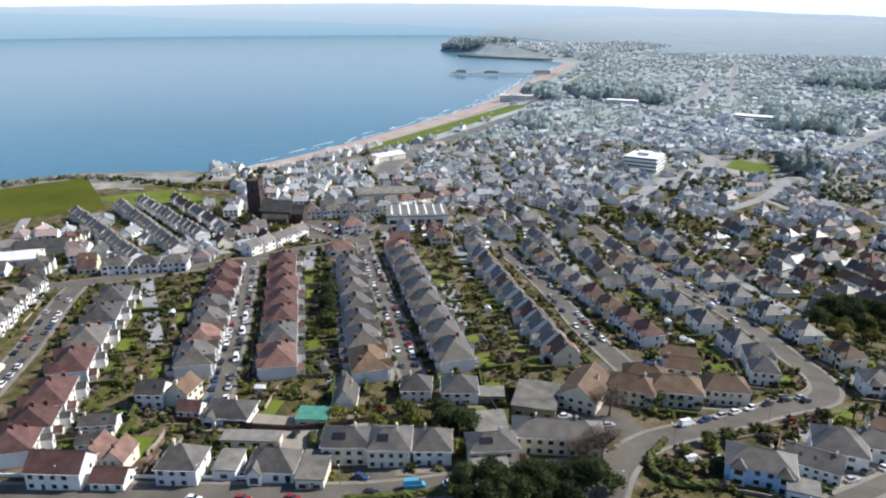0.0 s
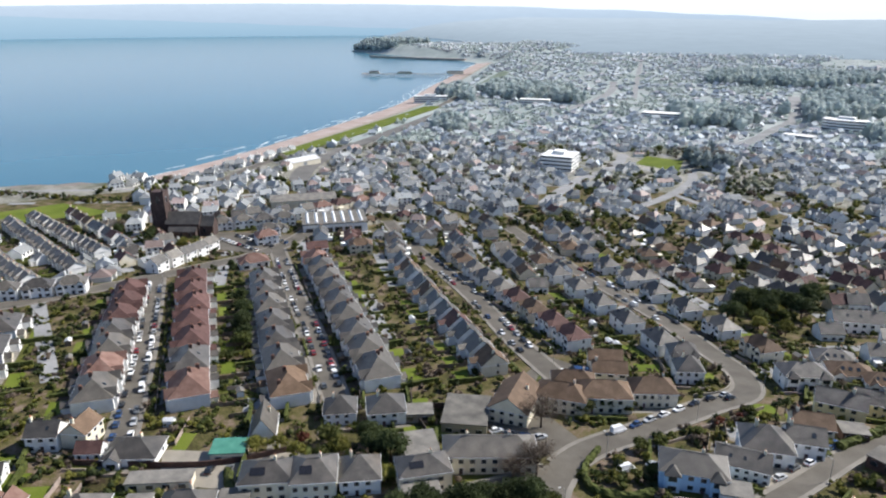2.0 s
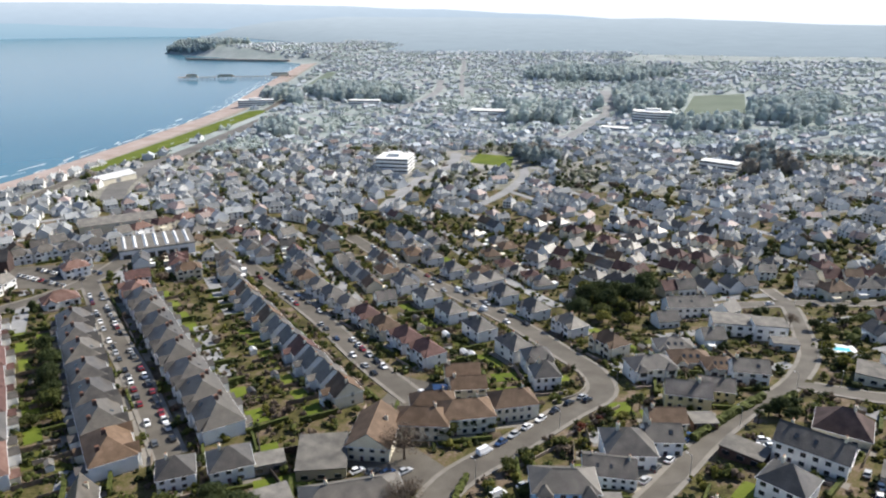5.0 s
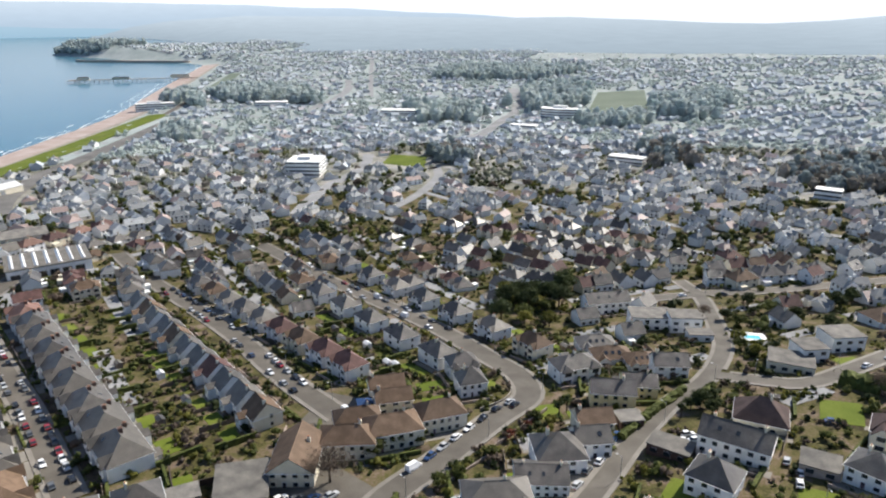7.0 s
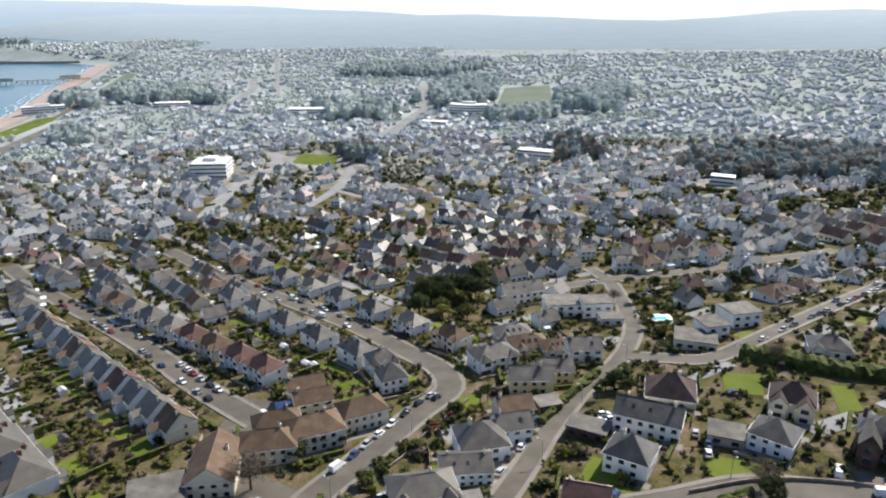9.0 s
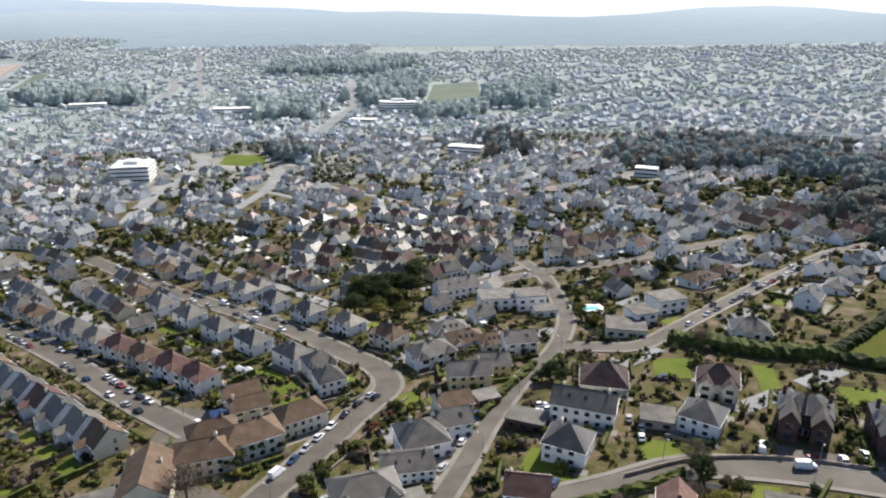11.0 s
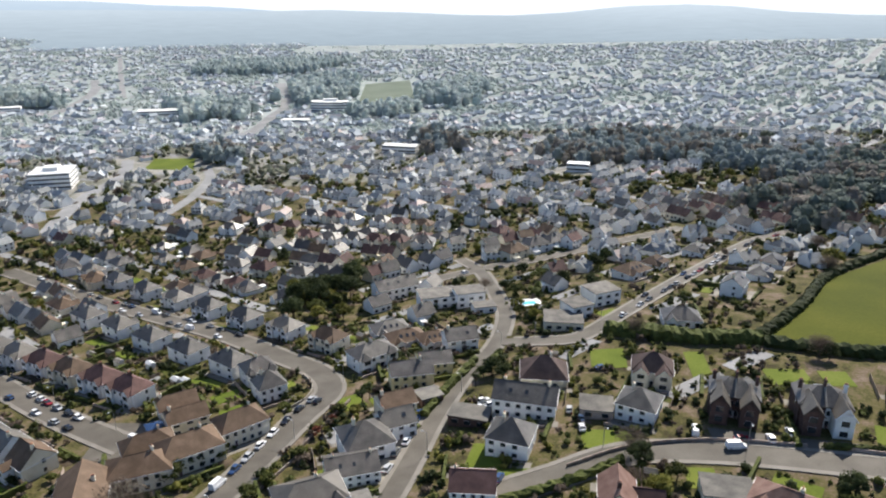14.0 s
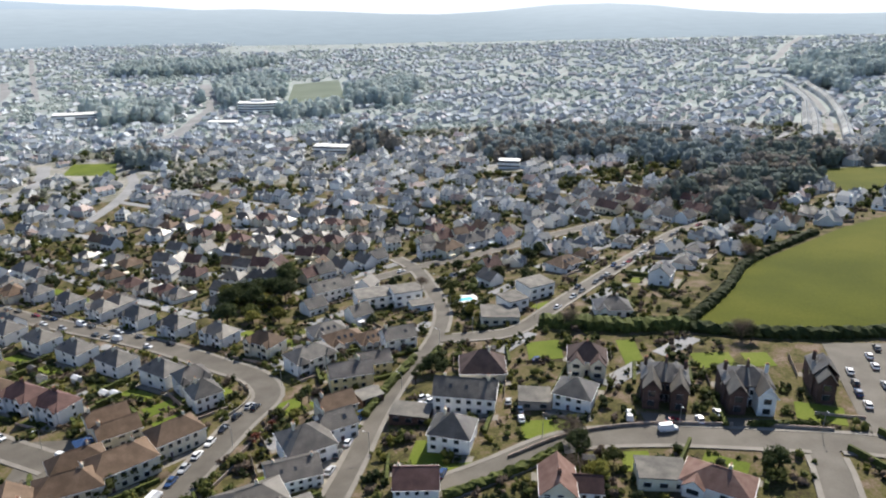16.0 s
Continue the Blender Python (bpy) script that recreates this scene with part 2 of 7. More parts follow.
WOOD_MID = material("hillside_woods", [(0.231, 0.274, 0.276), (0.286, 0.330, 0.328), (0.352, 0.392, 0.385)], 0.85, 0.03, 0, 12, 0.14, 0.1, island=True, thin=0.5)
# grass seen far off, greyed in its base colour for haze
HAZE_GRASS = material("distant_grass", [(0.119, 0.147, 0.112), (0.140, 0.168, 0.126), (0.164, 0.189, 0.150)], 0.9, 0.02, 0.2, 30, specular=0.1)


def sea_material():
    m = bpy.data.materials.new("sea_water")
    m.use_nodes = True
    nodes, links = m.node_tree.nodes, m.node_tree.links
    s = nodes["Principled BSDF"]
    s.inputs["Roughness"].default_value = 0.22
    s.inputs["IOR"].default_value = 1.33
    place = nodes.new("ShaderNodeNewGeometry")
    big, small = nodes.new("ShaderNodeTexNoise"), nodes.new("ShaderNodeTexNoise")
    big.inputs["Scale"].default_value, small.inputs["Scale"].default_value = 0.004, 0.12
    ramp = nodes.new("ShaderNodeValToRGB")
    ramp.color_ramp.elements[0].position, ramp.color_ramp.elements[1].position = 0.35, 0.7
    ramp.color_ramp.elements[0].color, ramp.color_ramp.elements[1].color = (0.05, 0.14, 0.195, 1), (0.06, 0.16, 0.215, 1)
    relief = nodes.new("ShaderNodeBump")
    relief.inputs["Strength"].default_value, relief.inputs["Distance"].default_value = 0.07, 0.4
    for n in (big, small):
        n.inputs["Detail"].default_value = 5
        links.new(place.outputs["Position"], n.inputs["Vector"])
    links.new(big.outputs["Fac"], ramp.inputs[0])
    links.new(ramp.outputs[0], s.inputs["Base Color"])
    links.new(small.outputs["Fac"], relief.inputs["Height"])
    links.new(relief.outputs[0], s.inputs["Normal"])
    return m


SEA = sea_material()


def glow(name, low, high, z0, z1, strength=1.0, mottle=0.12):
    """A far backdrop: haze as emission, from one colour to the other with height, faintly mottled by noise for fields
    and woods.
    """
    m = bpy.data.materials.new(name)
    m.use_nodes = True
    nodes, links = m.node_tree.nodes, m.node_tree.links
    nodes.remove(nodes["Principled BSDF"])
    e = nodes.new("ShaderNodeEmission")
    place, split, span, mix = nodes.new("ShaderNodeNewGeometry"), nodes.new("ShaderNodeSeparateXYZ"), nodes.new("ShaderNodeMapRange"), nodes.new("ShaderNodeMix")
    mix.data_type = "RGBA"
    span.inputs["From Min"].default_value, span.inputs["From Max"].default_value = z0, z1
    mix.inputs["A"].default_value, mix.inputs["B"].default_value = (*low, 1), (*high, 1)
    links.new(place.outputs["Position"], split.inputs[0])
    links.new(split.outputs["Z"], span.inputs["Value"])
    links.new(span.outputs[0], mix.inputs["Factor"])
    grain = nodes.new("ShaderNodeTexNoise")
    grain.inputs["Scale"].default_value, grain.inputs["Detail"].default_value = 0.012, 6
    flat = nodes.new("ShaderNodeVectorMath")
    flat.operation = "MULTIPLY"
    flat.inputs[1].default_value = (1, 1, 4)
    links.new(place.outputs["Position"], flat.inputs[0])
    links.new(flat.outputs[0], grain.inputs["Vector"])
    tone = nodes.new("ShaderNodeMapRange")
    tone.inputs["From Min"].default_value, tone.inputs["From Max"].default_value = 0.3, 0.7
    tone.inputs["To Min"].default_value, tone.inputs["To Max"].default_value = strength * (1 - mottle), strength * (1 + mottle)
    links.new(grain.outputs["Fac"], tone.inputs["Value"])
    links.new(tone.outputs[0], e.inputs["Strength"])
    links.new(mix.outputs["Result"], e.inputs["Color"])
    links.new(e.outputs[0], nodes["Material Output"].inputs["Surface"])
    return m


# the lie of the land
NEAR = [(-57, 161, 36), (-197, 121, 31), (-111, 105, 36), (-149, 105, 33), (-260, 90, 29), (-115, 224, 29), (-53, 258, 28), (-65, 380, 15), (-149, 340, 16), (-128, 507, 11),
        (-255, 562, 8), (-298, 310, 17), (-235, 217, 26), (-400, 260, 18), (-10, 240, 32), (20, 180, 41), (80, 160, 45), (7, 290, 29), (23, 440, 15), (70, 245, 42), (150, 230, 46),
        (120, 330, 34), (0, 40, 44), (-120, 0, 38), (160, 60, 48), (150, 460, 24), (300, 300, 48)]
FAR = [(930, 1190, 60), (400, 1600, 32), (1300, 600, 100), (500, 550, 38), (250, 700, 18), (0, 1000, 13), (-400, 1000, 7), (-600, 1500, 6), (-100, 2000, 20), (600, 2300, 45),
       (-600, 600, 7), (-900, 1900, 14), (1500, 1500, 80), (-560, 330, 16), (-600, 200, 18), (-1740, 2120, 36), (-1480, 2240, 30)]
KNOT = np.array(NEAR + FAR, float)
N = len(KNOT)


def spread(a, b):
    return np.hypot(a[:, None, 0] - b[None, :, 0], a[:, None, 1] - b[None, :, 1])


SYS = np.zeros((N + 3, N + 3))
SYS[:N, :N] = spread(KNOT, KNOT) - 12 * np.eye(N)
SYS[:N, N] = 1
SYS[:N, N + 1:] = KNOT[:, :2] / 1000
SYS[N:, :N] = SYS[:N, N:].T
WEIGHT = np.linalg.solve(SYS, np.r_[KNOT[:, 2], 0, 0, 0])
COAST = np.array([(-720, -1500), (-690, -100), (-668, 167), (-648, 239), (-598, 300), (-608, 359), (-626, 470), (-669, 631), (-755, 909), (-904, 1218), (-1188, 1821), (-1593, 1965), (-1930, 2059),
                  (-1960, 2140), (-1700, 2300), (-1500, 2500), (-1750, 3000), (-2600, 3700), (-3400, 3814), (-5200, 4300)], float)


def shore(x, y):
    """Metres inland of the coast line; negative at sea."""
    p = np.stack([np.ravel(x), np.ravel(y)], 1).astype(float)
    best, side = np.full(len(p), 1e9), np.ones(len(p))
    for a, b in zip(COAST[:-1], COAST[1:]):
        ab = b - a
        u = np.clip(((p - a) @ ab) / (ab @ ab), 0, 1)
        off = p - a - u[:, None] * ab
        d = np.hypot(off[:, 0], off[:, 1])
        s = np.sign(ab[1] * (p[:, 0] - a[0]) - ab[0] * (p[:, 1] - a[1]))
        closer = d < best - 1e-6
        best = np.where(closer, d, best)
        side = np.where(closer, s, side)
    return (best * side).reshape(np.shape(x))


def land(x, y):
    x, y = np.atleast_1d(np.asarray(x, float)), np.atleast_1d(np.asarray(y, float))
    p = np.stack([x.ravel(), y.ravel()], 1)
    h = (spread(p, KNOT) @ WEIGHT[:N] + WEIGHT[N] + p / 1000 @ WEIGHT[N + 1:]).reshape(x.shape)
    r = np.hypot(x + 10, y - 20)
    h = np.where((r > 2100) & (x > -1150), h + (15 - h) * np.clip((r - 2100) / 300, 0, 1), h)
    d = shore(x, y)
    steep = np.clip((340 - y) / 60, 0, 1) + np.clip((y - 1900) / 100, 0, 1)
    rim = np.where(d > 0, (0.055 + 0.5 * steep) * d + np.maximum(0, d - 70) * 0.4, 0.12 * d - 0.3)
    return np.minimum(np.maximum(h, 3.5), np.maximum(rim, -8))


ZSTEP = 4.0
ZX, ZY = np.meshgrid(np.arange(-1500, 1800, ZSTEP), np.arange(-80, 2400, ZSTEP), indexing="ij")
ZGRID = np.concatenate([land(ZX[i:i + 40], ZY[i:i + 40]) for i in range(0, len(ZX), 40)])


def ground_z(x, y):
    """The ground's height, from a fine grid of it."""
    u, v = (x + 1500) / ZSTEP, (y + 80) / ZSTEP
    i, j = int(u), int(v)
    if u < 0 or v < 0 or i >= ZGRID.shape[0] - 1 or j >= ZGRID.shape[1] - 1:
        return float(land(x, y)[0])
    u, v = u - i, v - j
    return float((ZGRID[i, j] * (1 - u) + ZGRID[i + 1, j] * u) * (1 - v) + (ZGRID[i, j + 1] * (1 - u) + ZGRID[i + 1, j + 1] * u) * v)


def part(name, bm, mats, parent, label=""):
    """Links a bmesh as one mesh under a thing or a part."""
    me = bpy.data.meshes.new(name)
    bm.to_mesh(me)
    bm.free()
    for m in (mats if isinstance(mats, (list, tuple)) else [mats]):
        me.materials.append(m)
    ob = new(name, me)
    ob.parent = parent
    if label:
        ob["label"] = label
    return ob


def raw(name, verts, faces, mats, slots=None, parent=None):
    me = bpy.data.meshes.new(name)
    me.from_pydata(verts, [], faces)
    for m in (mats if isinstance(mats, (list, tuple)) else [mats]):
        me.materials.append(m)
    if slots is not None:
        me.polygons.foreach_set("material_index", np.asarray(slots, np.int32))
    me.update()
    ob = new(name, me)
    ob.parent = parent
    return ob


# taken ground, in cells of two metres, so that scattered things keep off roads and houses
X0, Y0, CELL, NX, NY = -1400.0, -40.0, 2.0, 1300, 1200
TAKEN = np.zeros((NX, NY), bool)
GX, GY = np.meshgrid(X0 + CELL * (np.arange(NX) + 0.5), Y0 + CELL * (np.arange(NY) + 0.5), indexing="ij")


def cells(x, y):
    return int((x - X0) / CELL), int((y - Y0) / CELL)


def take_line(pts, half):
    for (ax, ay), (bx, by) in zip(pts[:-1], pts[1:]):
        i0, j0 = cells(min(ax, bx) - half - 2, min(ay, by) - half - 2)
        i1, j1 = cells(max(ax, bx) + half + 4, max(ay, by) + half + 4)
        i0, j0, i1, j1 = max(i0, 0), max(j0, 0), min(i1, NX), min(j1, NY)
        if i1 <= i0 or j1 <= j0:
            continue
        x, y = GX[i0:i1, j0:j1] - ax, GY[i0:i1, j0:j1] - ay
        dx, dy = bx - ax, by - ay
        u = np.clip((x * dx + y * dy) / max(dx * dx + dy * dy, 1e-6), 0, 1)
        TAKEN[i0:i1, j0:j1] |= np.hypot(x - u * dx, y - u * dy) < half


def take_box(x, y, w, d, turn):
    r = math.hypot(w, d) / 2 + 2
    i0, j0 = cells(x - r, y - r)
    i1, j1 = cells(x + r, y + r)
    i0, j0, i1, j1 = max(i0, 0), max(j0, 0), min(i1 + 1, NX), min(j1 + 1, NY)
    if i1 <= i0 or j1 <= j0:
        return
    gx, gy = GX[i0:i1, j0:j1] - x, GY[i0:i1, j0:j1] - y
    c, s = math.cos(turn), math.sin(turn)
    TAKEN[i0:i1, j0:j1] |= (np.abs(gx * c + gy * s) < w / 2) & (np.abs(gy * c - gx * s) < d / 2)


def is_free(x, y, r=0.0):
    i, j = cells(x, y)
    if not (0 <= i < NX and 0 <= j < NY):
        return True
    k = int(r / CELL)
    return not TAKEN[max(i - k, 0):i + k + 1, max(j - k, 0):j + k + 1].any()


def smooth_line(pts, step=4.0):
    """Points at even steps along a rounded line through pts."""
    p = [Vector((a, b)) for a, b in pts]
    p = [2 * p[0] - p[1]] + p + [2 * p[-1] - p[-2]]
    out = []
    for i in range(1, len(p) - 2):
        n = max(1, int((p[i + 1] - p[i]).length / step))
        for k in range(n):
            u = k / n
            a, b, c, d = p[i - 1], p[i], p[i + 1], p[i + 2]
            out.append(0.5 * (2 * b + (c - a) * u + (2 * a - 5 * b + 4 * c - d) * u * u + (3 * b - a - 3 * c + d) * u ** 3))
    out.append(p[-2])
    return [(v.x, v.y) for v in out]


def ribbon(pts, inner, outer, lift, skirt=0.3, across=2):
    """A draped strip between two offsets from a line, with turned-down edges: vertices and faces."""
    p = np.array(pts)
    t = np.gradient(p, axis=0)
    t /= np.maximum(np.hypot(t[:, 0], t[:, 1]), 1e-6)[:, None]
    nrm = np.stack([t[:, 1], -t[:, 0]], 1)
    offs = np.linspace(inner, outer, across + 1)
    rows = [p + nrm * o for o in offs]
    rows = [rows[0]] + rows + [rows[-1]]
    verts, faces, n = [], [], len(p)
    for k, r in enumerate(rows):
        z = land(r[:, 0], r[:, 1]) + (lift - (skirt if k in (0, len(rows) - 1) else 0))
        verts += [(a, b, c) for (a, b), c in zip(r, z)]
    for k in range(len(rows) - 1):
        for i in range(n - 1):
            a = k * n + i
            faces.append((a, a + n, a + n + 1, a + 1))
    return verts, faces


def strip(name, pts, inner, outer, lift, mat, skirt=0.3, across=2, smooth=True, step=4.0):
    v, f = ribbon(smooth_line(pts, step) if smooth else pts, inner, outer, lift, skirt, across)
    return raw(name, v, f, mat)


def patch(name, corners, lift, mat, step=5.0):
    """A draped flat area with the outline of four corners, in order."""
    a, b, c, d = [np.array(q, float) for q in corners]
    n = max(2, int(max(np.linalg.norm(b - a), np.linalg.norm(c - d)) / step))
    m = max(2, int(max(np.linalg.norm(d - a), np.linalg.norm(c - b)) / step))
    verts, faces = [], []
    for j in range(m + 1):
        for i in range(n + 1):
            u, v = i / n, j / m
            q = (a * (1 - u) + b * u) * (1 - v) + (d * (1 - u) + c * u) * v
            verts.append((q[0], q[1]))
    v = np.array(verts)
    z = land(v[:, 0], v[:, 1]) + lift
    edge = [(k % (n + 1) in (0, n)) or k // (n + 1) in (0, m) for k in range(len(v))]
    vv = [(p[0], p[1], h) for p, h in zip(v, z)]
    for j in range(m):
        for i in range(n):
            k = j * (n + 1) + i
            faces.append((k, k + 1, k + n + 2, k + n + 1))
    loop = [i for i in range(n + 1)] + [(j + 1) * (n + 1) - 1 for j in range(1, m + 1)] + [m * (n + 1) + i for i in range(n - 1, -1, -1)] + [j * (n + 1) for j in range(m - 1, 0, -1)]
    base = len(vv)
    vv += [(vv[k][0], vv[k][1], vv[k][2] - 0.4) for k in loop]
    for i in range(len(loop)):
        j = (i + 1) % len(loop)
        faces.append((loop[i], base + i, base + j, loop[j]))
    return raw(name, vv, faces, mat)


# woods, by their outlines
WOODS = [[(118, 676), (160, 712), (235, 752), (285, 700), (300, 625), (262, 520), (231, 556), (212, 594), (152, 595), (107, 641)],
         [(285, 560), (335, 590), (318, 520), (272, 490), (246, 505)],
         [(170, 406), (198, 440), (225, 452), (268, 472), (335, 556), (372, 556), (385, 530), (322, 440), (261, 402), (203, 352), (186, 366), (212, 415)],
         [(397, 500), (480, 570), (490, 570), (373, 457), (338, 451), (330, 446)],
         [(0, 775), (48, 765), (39, 691), (3, 680)], [(-205, 1100), (-196, 1270), (-140, 1390), (-80, 1290), (-68, 1130), (-144, 1010)],
         [(-78, 965), (2, 995), (12, 946), (-18, 903), (-73, 905)], [(15, 1130), (111, 1200), (125, 1110), (74, 975), (14, 994)], [(-212, 716), (-180, 722), (-159, 662), (-190, 664)],
         [(705, 1060), (830, 1130), (900, 1090), (759, 914), (666, 892), (601, 797), (620, 866)],
         [(-735, 1120), (-680, 1205), (-570, 1190), (-490, 1060), (-590, 1050), (-650, 1040)], [(-775, 1040), (-800, 1110), (-735, 1090), (-634, 969), (-675, 985)], [(-570, 775), (-545, 795), (-487, 717), (-521, 712)],
         [(-335, 1030), (-290, 1050), (-223, 1010), (-205, 933), (-281, 921)], [(-430, 1500), (-200, 1480), (-100, 1700), (-450, 1700)], [(-1930, 2060), (-1700, 2020), (-1650, 2200), (-1900, 2130)]]
CLUMP = [(-72, 296), (-42, 292), (-38, 345), (-66, 350)]


def inside(poly, x, y):
    hit, n = False, len(poly)
    for i in range(n):
        (ax, ay), (bx, by) = poly[i], poly[(i + 1) % n]
        if (ay > y) != (by > y) and x < (bx - ax) * (y - ay) / (by - ay) + ax:
            hit = not hit
    return hit


def wooded(x, y):
    """Which points lie in any of the woods."""
    hit = np.zeros(np.shape(x), bool)
    for w in WOODS:
        one = np.zeros(np.shape(x), bool)
        for (ax, ay), (bx, by) in zip(w, w[1:] + w[:1]):
            if ay != by:
                one ^= ((ay > y) != (by > y)) & (x < (bx - ax) * (y - ay) / (by - ay) + ax)
        hit |= one
    return hit


def build_ground():
    radii = [20.0]
    while radii[-1] < 4900:
        radii.append(radii[-1] + max(4.0, radii[-1] * 0.018))
    radii = np.array(radii)
    turn = np.radians(np.arange(0, 360, 0.9))
    x = -10 + radii[:, None] * np.cos(turn)[None]
    y = 20 + radii[:, None] * np.sin(turn)[None]
    z = land(x, y)
    n, m = x.shape
    verts = np.stack([x, y, z], -1).reshape(-1, 3).tolist() + [(-10.0, 20.0, ground_z(-10, 20))]
    faces, slots = [], []
    d = shore(x, y)
    trees = wooded(x, y)
    for i in range(n - 1):
        for j in range(m):
            k = (j + 1) % m
            faces.append((i * m + j, (i + 1) * m + j, (i + 1) * m + k, i * m + k))
            cliff = -5 < d[i, j] < 45 and y[i, j] < 330
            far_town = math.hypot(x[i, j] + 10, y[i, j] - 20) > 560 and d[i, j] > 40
            # ground colour changes at 560 m and 800 m to tones lightened for haze
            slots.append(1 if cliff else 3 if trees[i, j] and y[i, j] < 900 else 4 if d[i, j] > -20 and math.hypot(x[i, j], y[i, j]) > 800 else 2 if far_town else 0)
    for j in range(m):
        faces.append((n * m, j, (j + 1) % m))
        slots.append(0)
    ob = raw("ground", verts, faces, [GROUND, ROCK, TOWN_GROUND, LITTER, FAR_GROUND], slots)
    for p in ob.data.polygons:
        p.use_smooth = True
    tagged(ob, "sloping ground of gardens and rough grass", "ground", kind="structure")


build_ground()
sea = raw("water", [(-5000, -4000, 0), (1500, -4000, 0), (1500, 5000, 0), (-5000, 5000, 0)], [(0, 1, 2, 3)], SEA)
tagged(sea, "calm blue bay with small ripples", "sea", kind="structure")


# roads, each with pavements that stand as kerbs above it
ROADS = {
    "far_street": ([(-226, 33), (-271, 66), (-312, 92), (-334, 108)], 3.8),
    "cross_street": ([(-400, 20), (-368, 58), (-340, 98), (-325, 131), (-315, 165), (-307, 205), (-302, 238), (-308, 270), (-330, 318), (-362, 380)], 4.5),
    "red_roof_street": ([(-176, 88), (-222, 123), (-258, 149), (-311, 186)], 3.5),
    "grey_roof_street": ([(-148, 145), (-195, 180), (-239, 210), (-302, 256)], 3.5),
    "court_street": ([(-97, 199), (-127, 221), (-165, 253), (-205, 282), (-255, 316), (-300, 350)], 3.7),
    "bend_street": ([(-62, 120), (-70, 142), (-70, 160), (-61, 181), (-50, 208), (-43, 224), (-48, 240), (-62, 255), (-90, 283), (-133, 317), (-180, 352), (-230, 390)], 4.0),
    "lower_street": ([(-230, -12), (-205, 8), (-178, 31), (-147, 59), (-119, 83), (-105, 97), (-93, 114), (-80, 132), (-70, 150)], 4.2),
    "lane": ([(-34, 140), (-23, 166), (-17, 182), (-10, 202), (1, 227), (13, 247), (21, 273), (22, 295), (20, 342), (12, 372)], 2.6),
    "square_street": ([(-20, 330), (4, 341), (27, 350), (51, 356), (90, 372), (140, 392)], 3.6),
    "hill_street": ([(15, 250), (29, 246), (41, 244), (55, 254), (87, 285), (125, 321), (160, 351), (190, 364)], 3.0),
    "upper_street": ([(-10, 150), (-1, 160), (17, 166), (36, 172), (58, 169), (89, 159), (112, 151), (150, 132)], 3.8),
    "side_street": ([(96, 156), (92, 146), (86, 134), (80, 118)], 3.6),
    "office_street": ([(-243, 465), (-253, 515), (-259, 562), (-258, 636), (-275, 700)], 5.5),
    "shop_street": ([(-183, 490), (-176, 551), (-178, 614), (-190, 655)], 4.2),
    "valley_road": ([(-215, 790), (-190, 832), (-181, 875), (-179, 956), (-174, 1010), (-178, 1073), (-199, 1189), (-228, 1335)], 9.0),
    "terrace_hill_road": ([(600, 881), (549, 772), (481, 660), (414, 565)], 3.2),
    "ridge_road": ([(1170, 1677), (960, 1430), (780, 1204), (660, 1131)], 7.0),
    "far_avenue": ([(-723, 1930), (-590, 1560), (-445, 1166)], 5.0),
    "station_road": ([(-480, 1000), (-500, 1150), (-540, 1300), (-600, 1450)], 8.0),
    "promenade_road": ([(-470, 330), (-510, 400), (-560, 520), (-600, 640), (-655, 880), (-765, 1150)], 4.0),
}
LINES = {key: np.array(smooth_line(line)) for key, (line, half) in ROADS.items()}


def on_road(x, y, but):
    return any(k != but and np.min(np.hypot(p[:, 0] - x, p[:, 1] - y)) < ROADS[k][1] + 1.2 for k, p in LINES.items())


for key, (line, half) in ROADS.items():
    pts = smooth_line(line)
    # roads farther off take the asphalt colour lightened for haze and glare
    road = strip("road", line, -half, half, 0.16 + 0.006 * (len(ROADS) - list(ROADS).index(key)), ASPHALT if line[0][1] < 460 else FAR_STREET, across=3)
    tagged(road, "worn grey asphalt street between houses", "road", kind="structure")
    take_line(pts, half + 2.2)
    if line[0][1] < 420:
        for a, b in ((-half - 1.4, -half), (half, half + 1.4)):
            v, f = ribbon(smooth_line(line), a, b, 0.3, 0.3, 1)
            f = [q for q in f if not on_road(np.mean([v[i][0] for i in q]), np.mean([v[i][1] for i in q]), key)]
            walkway = raw("pavement", v, f, PAVING)
            tagged(walkway, "pale paved footway with a raised kerb", "pavement", kind="structure")
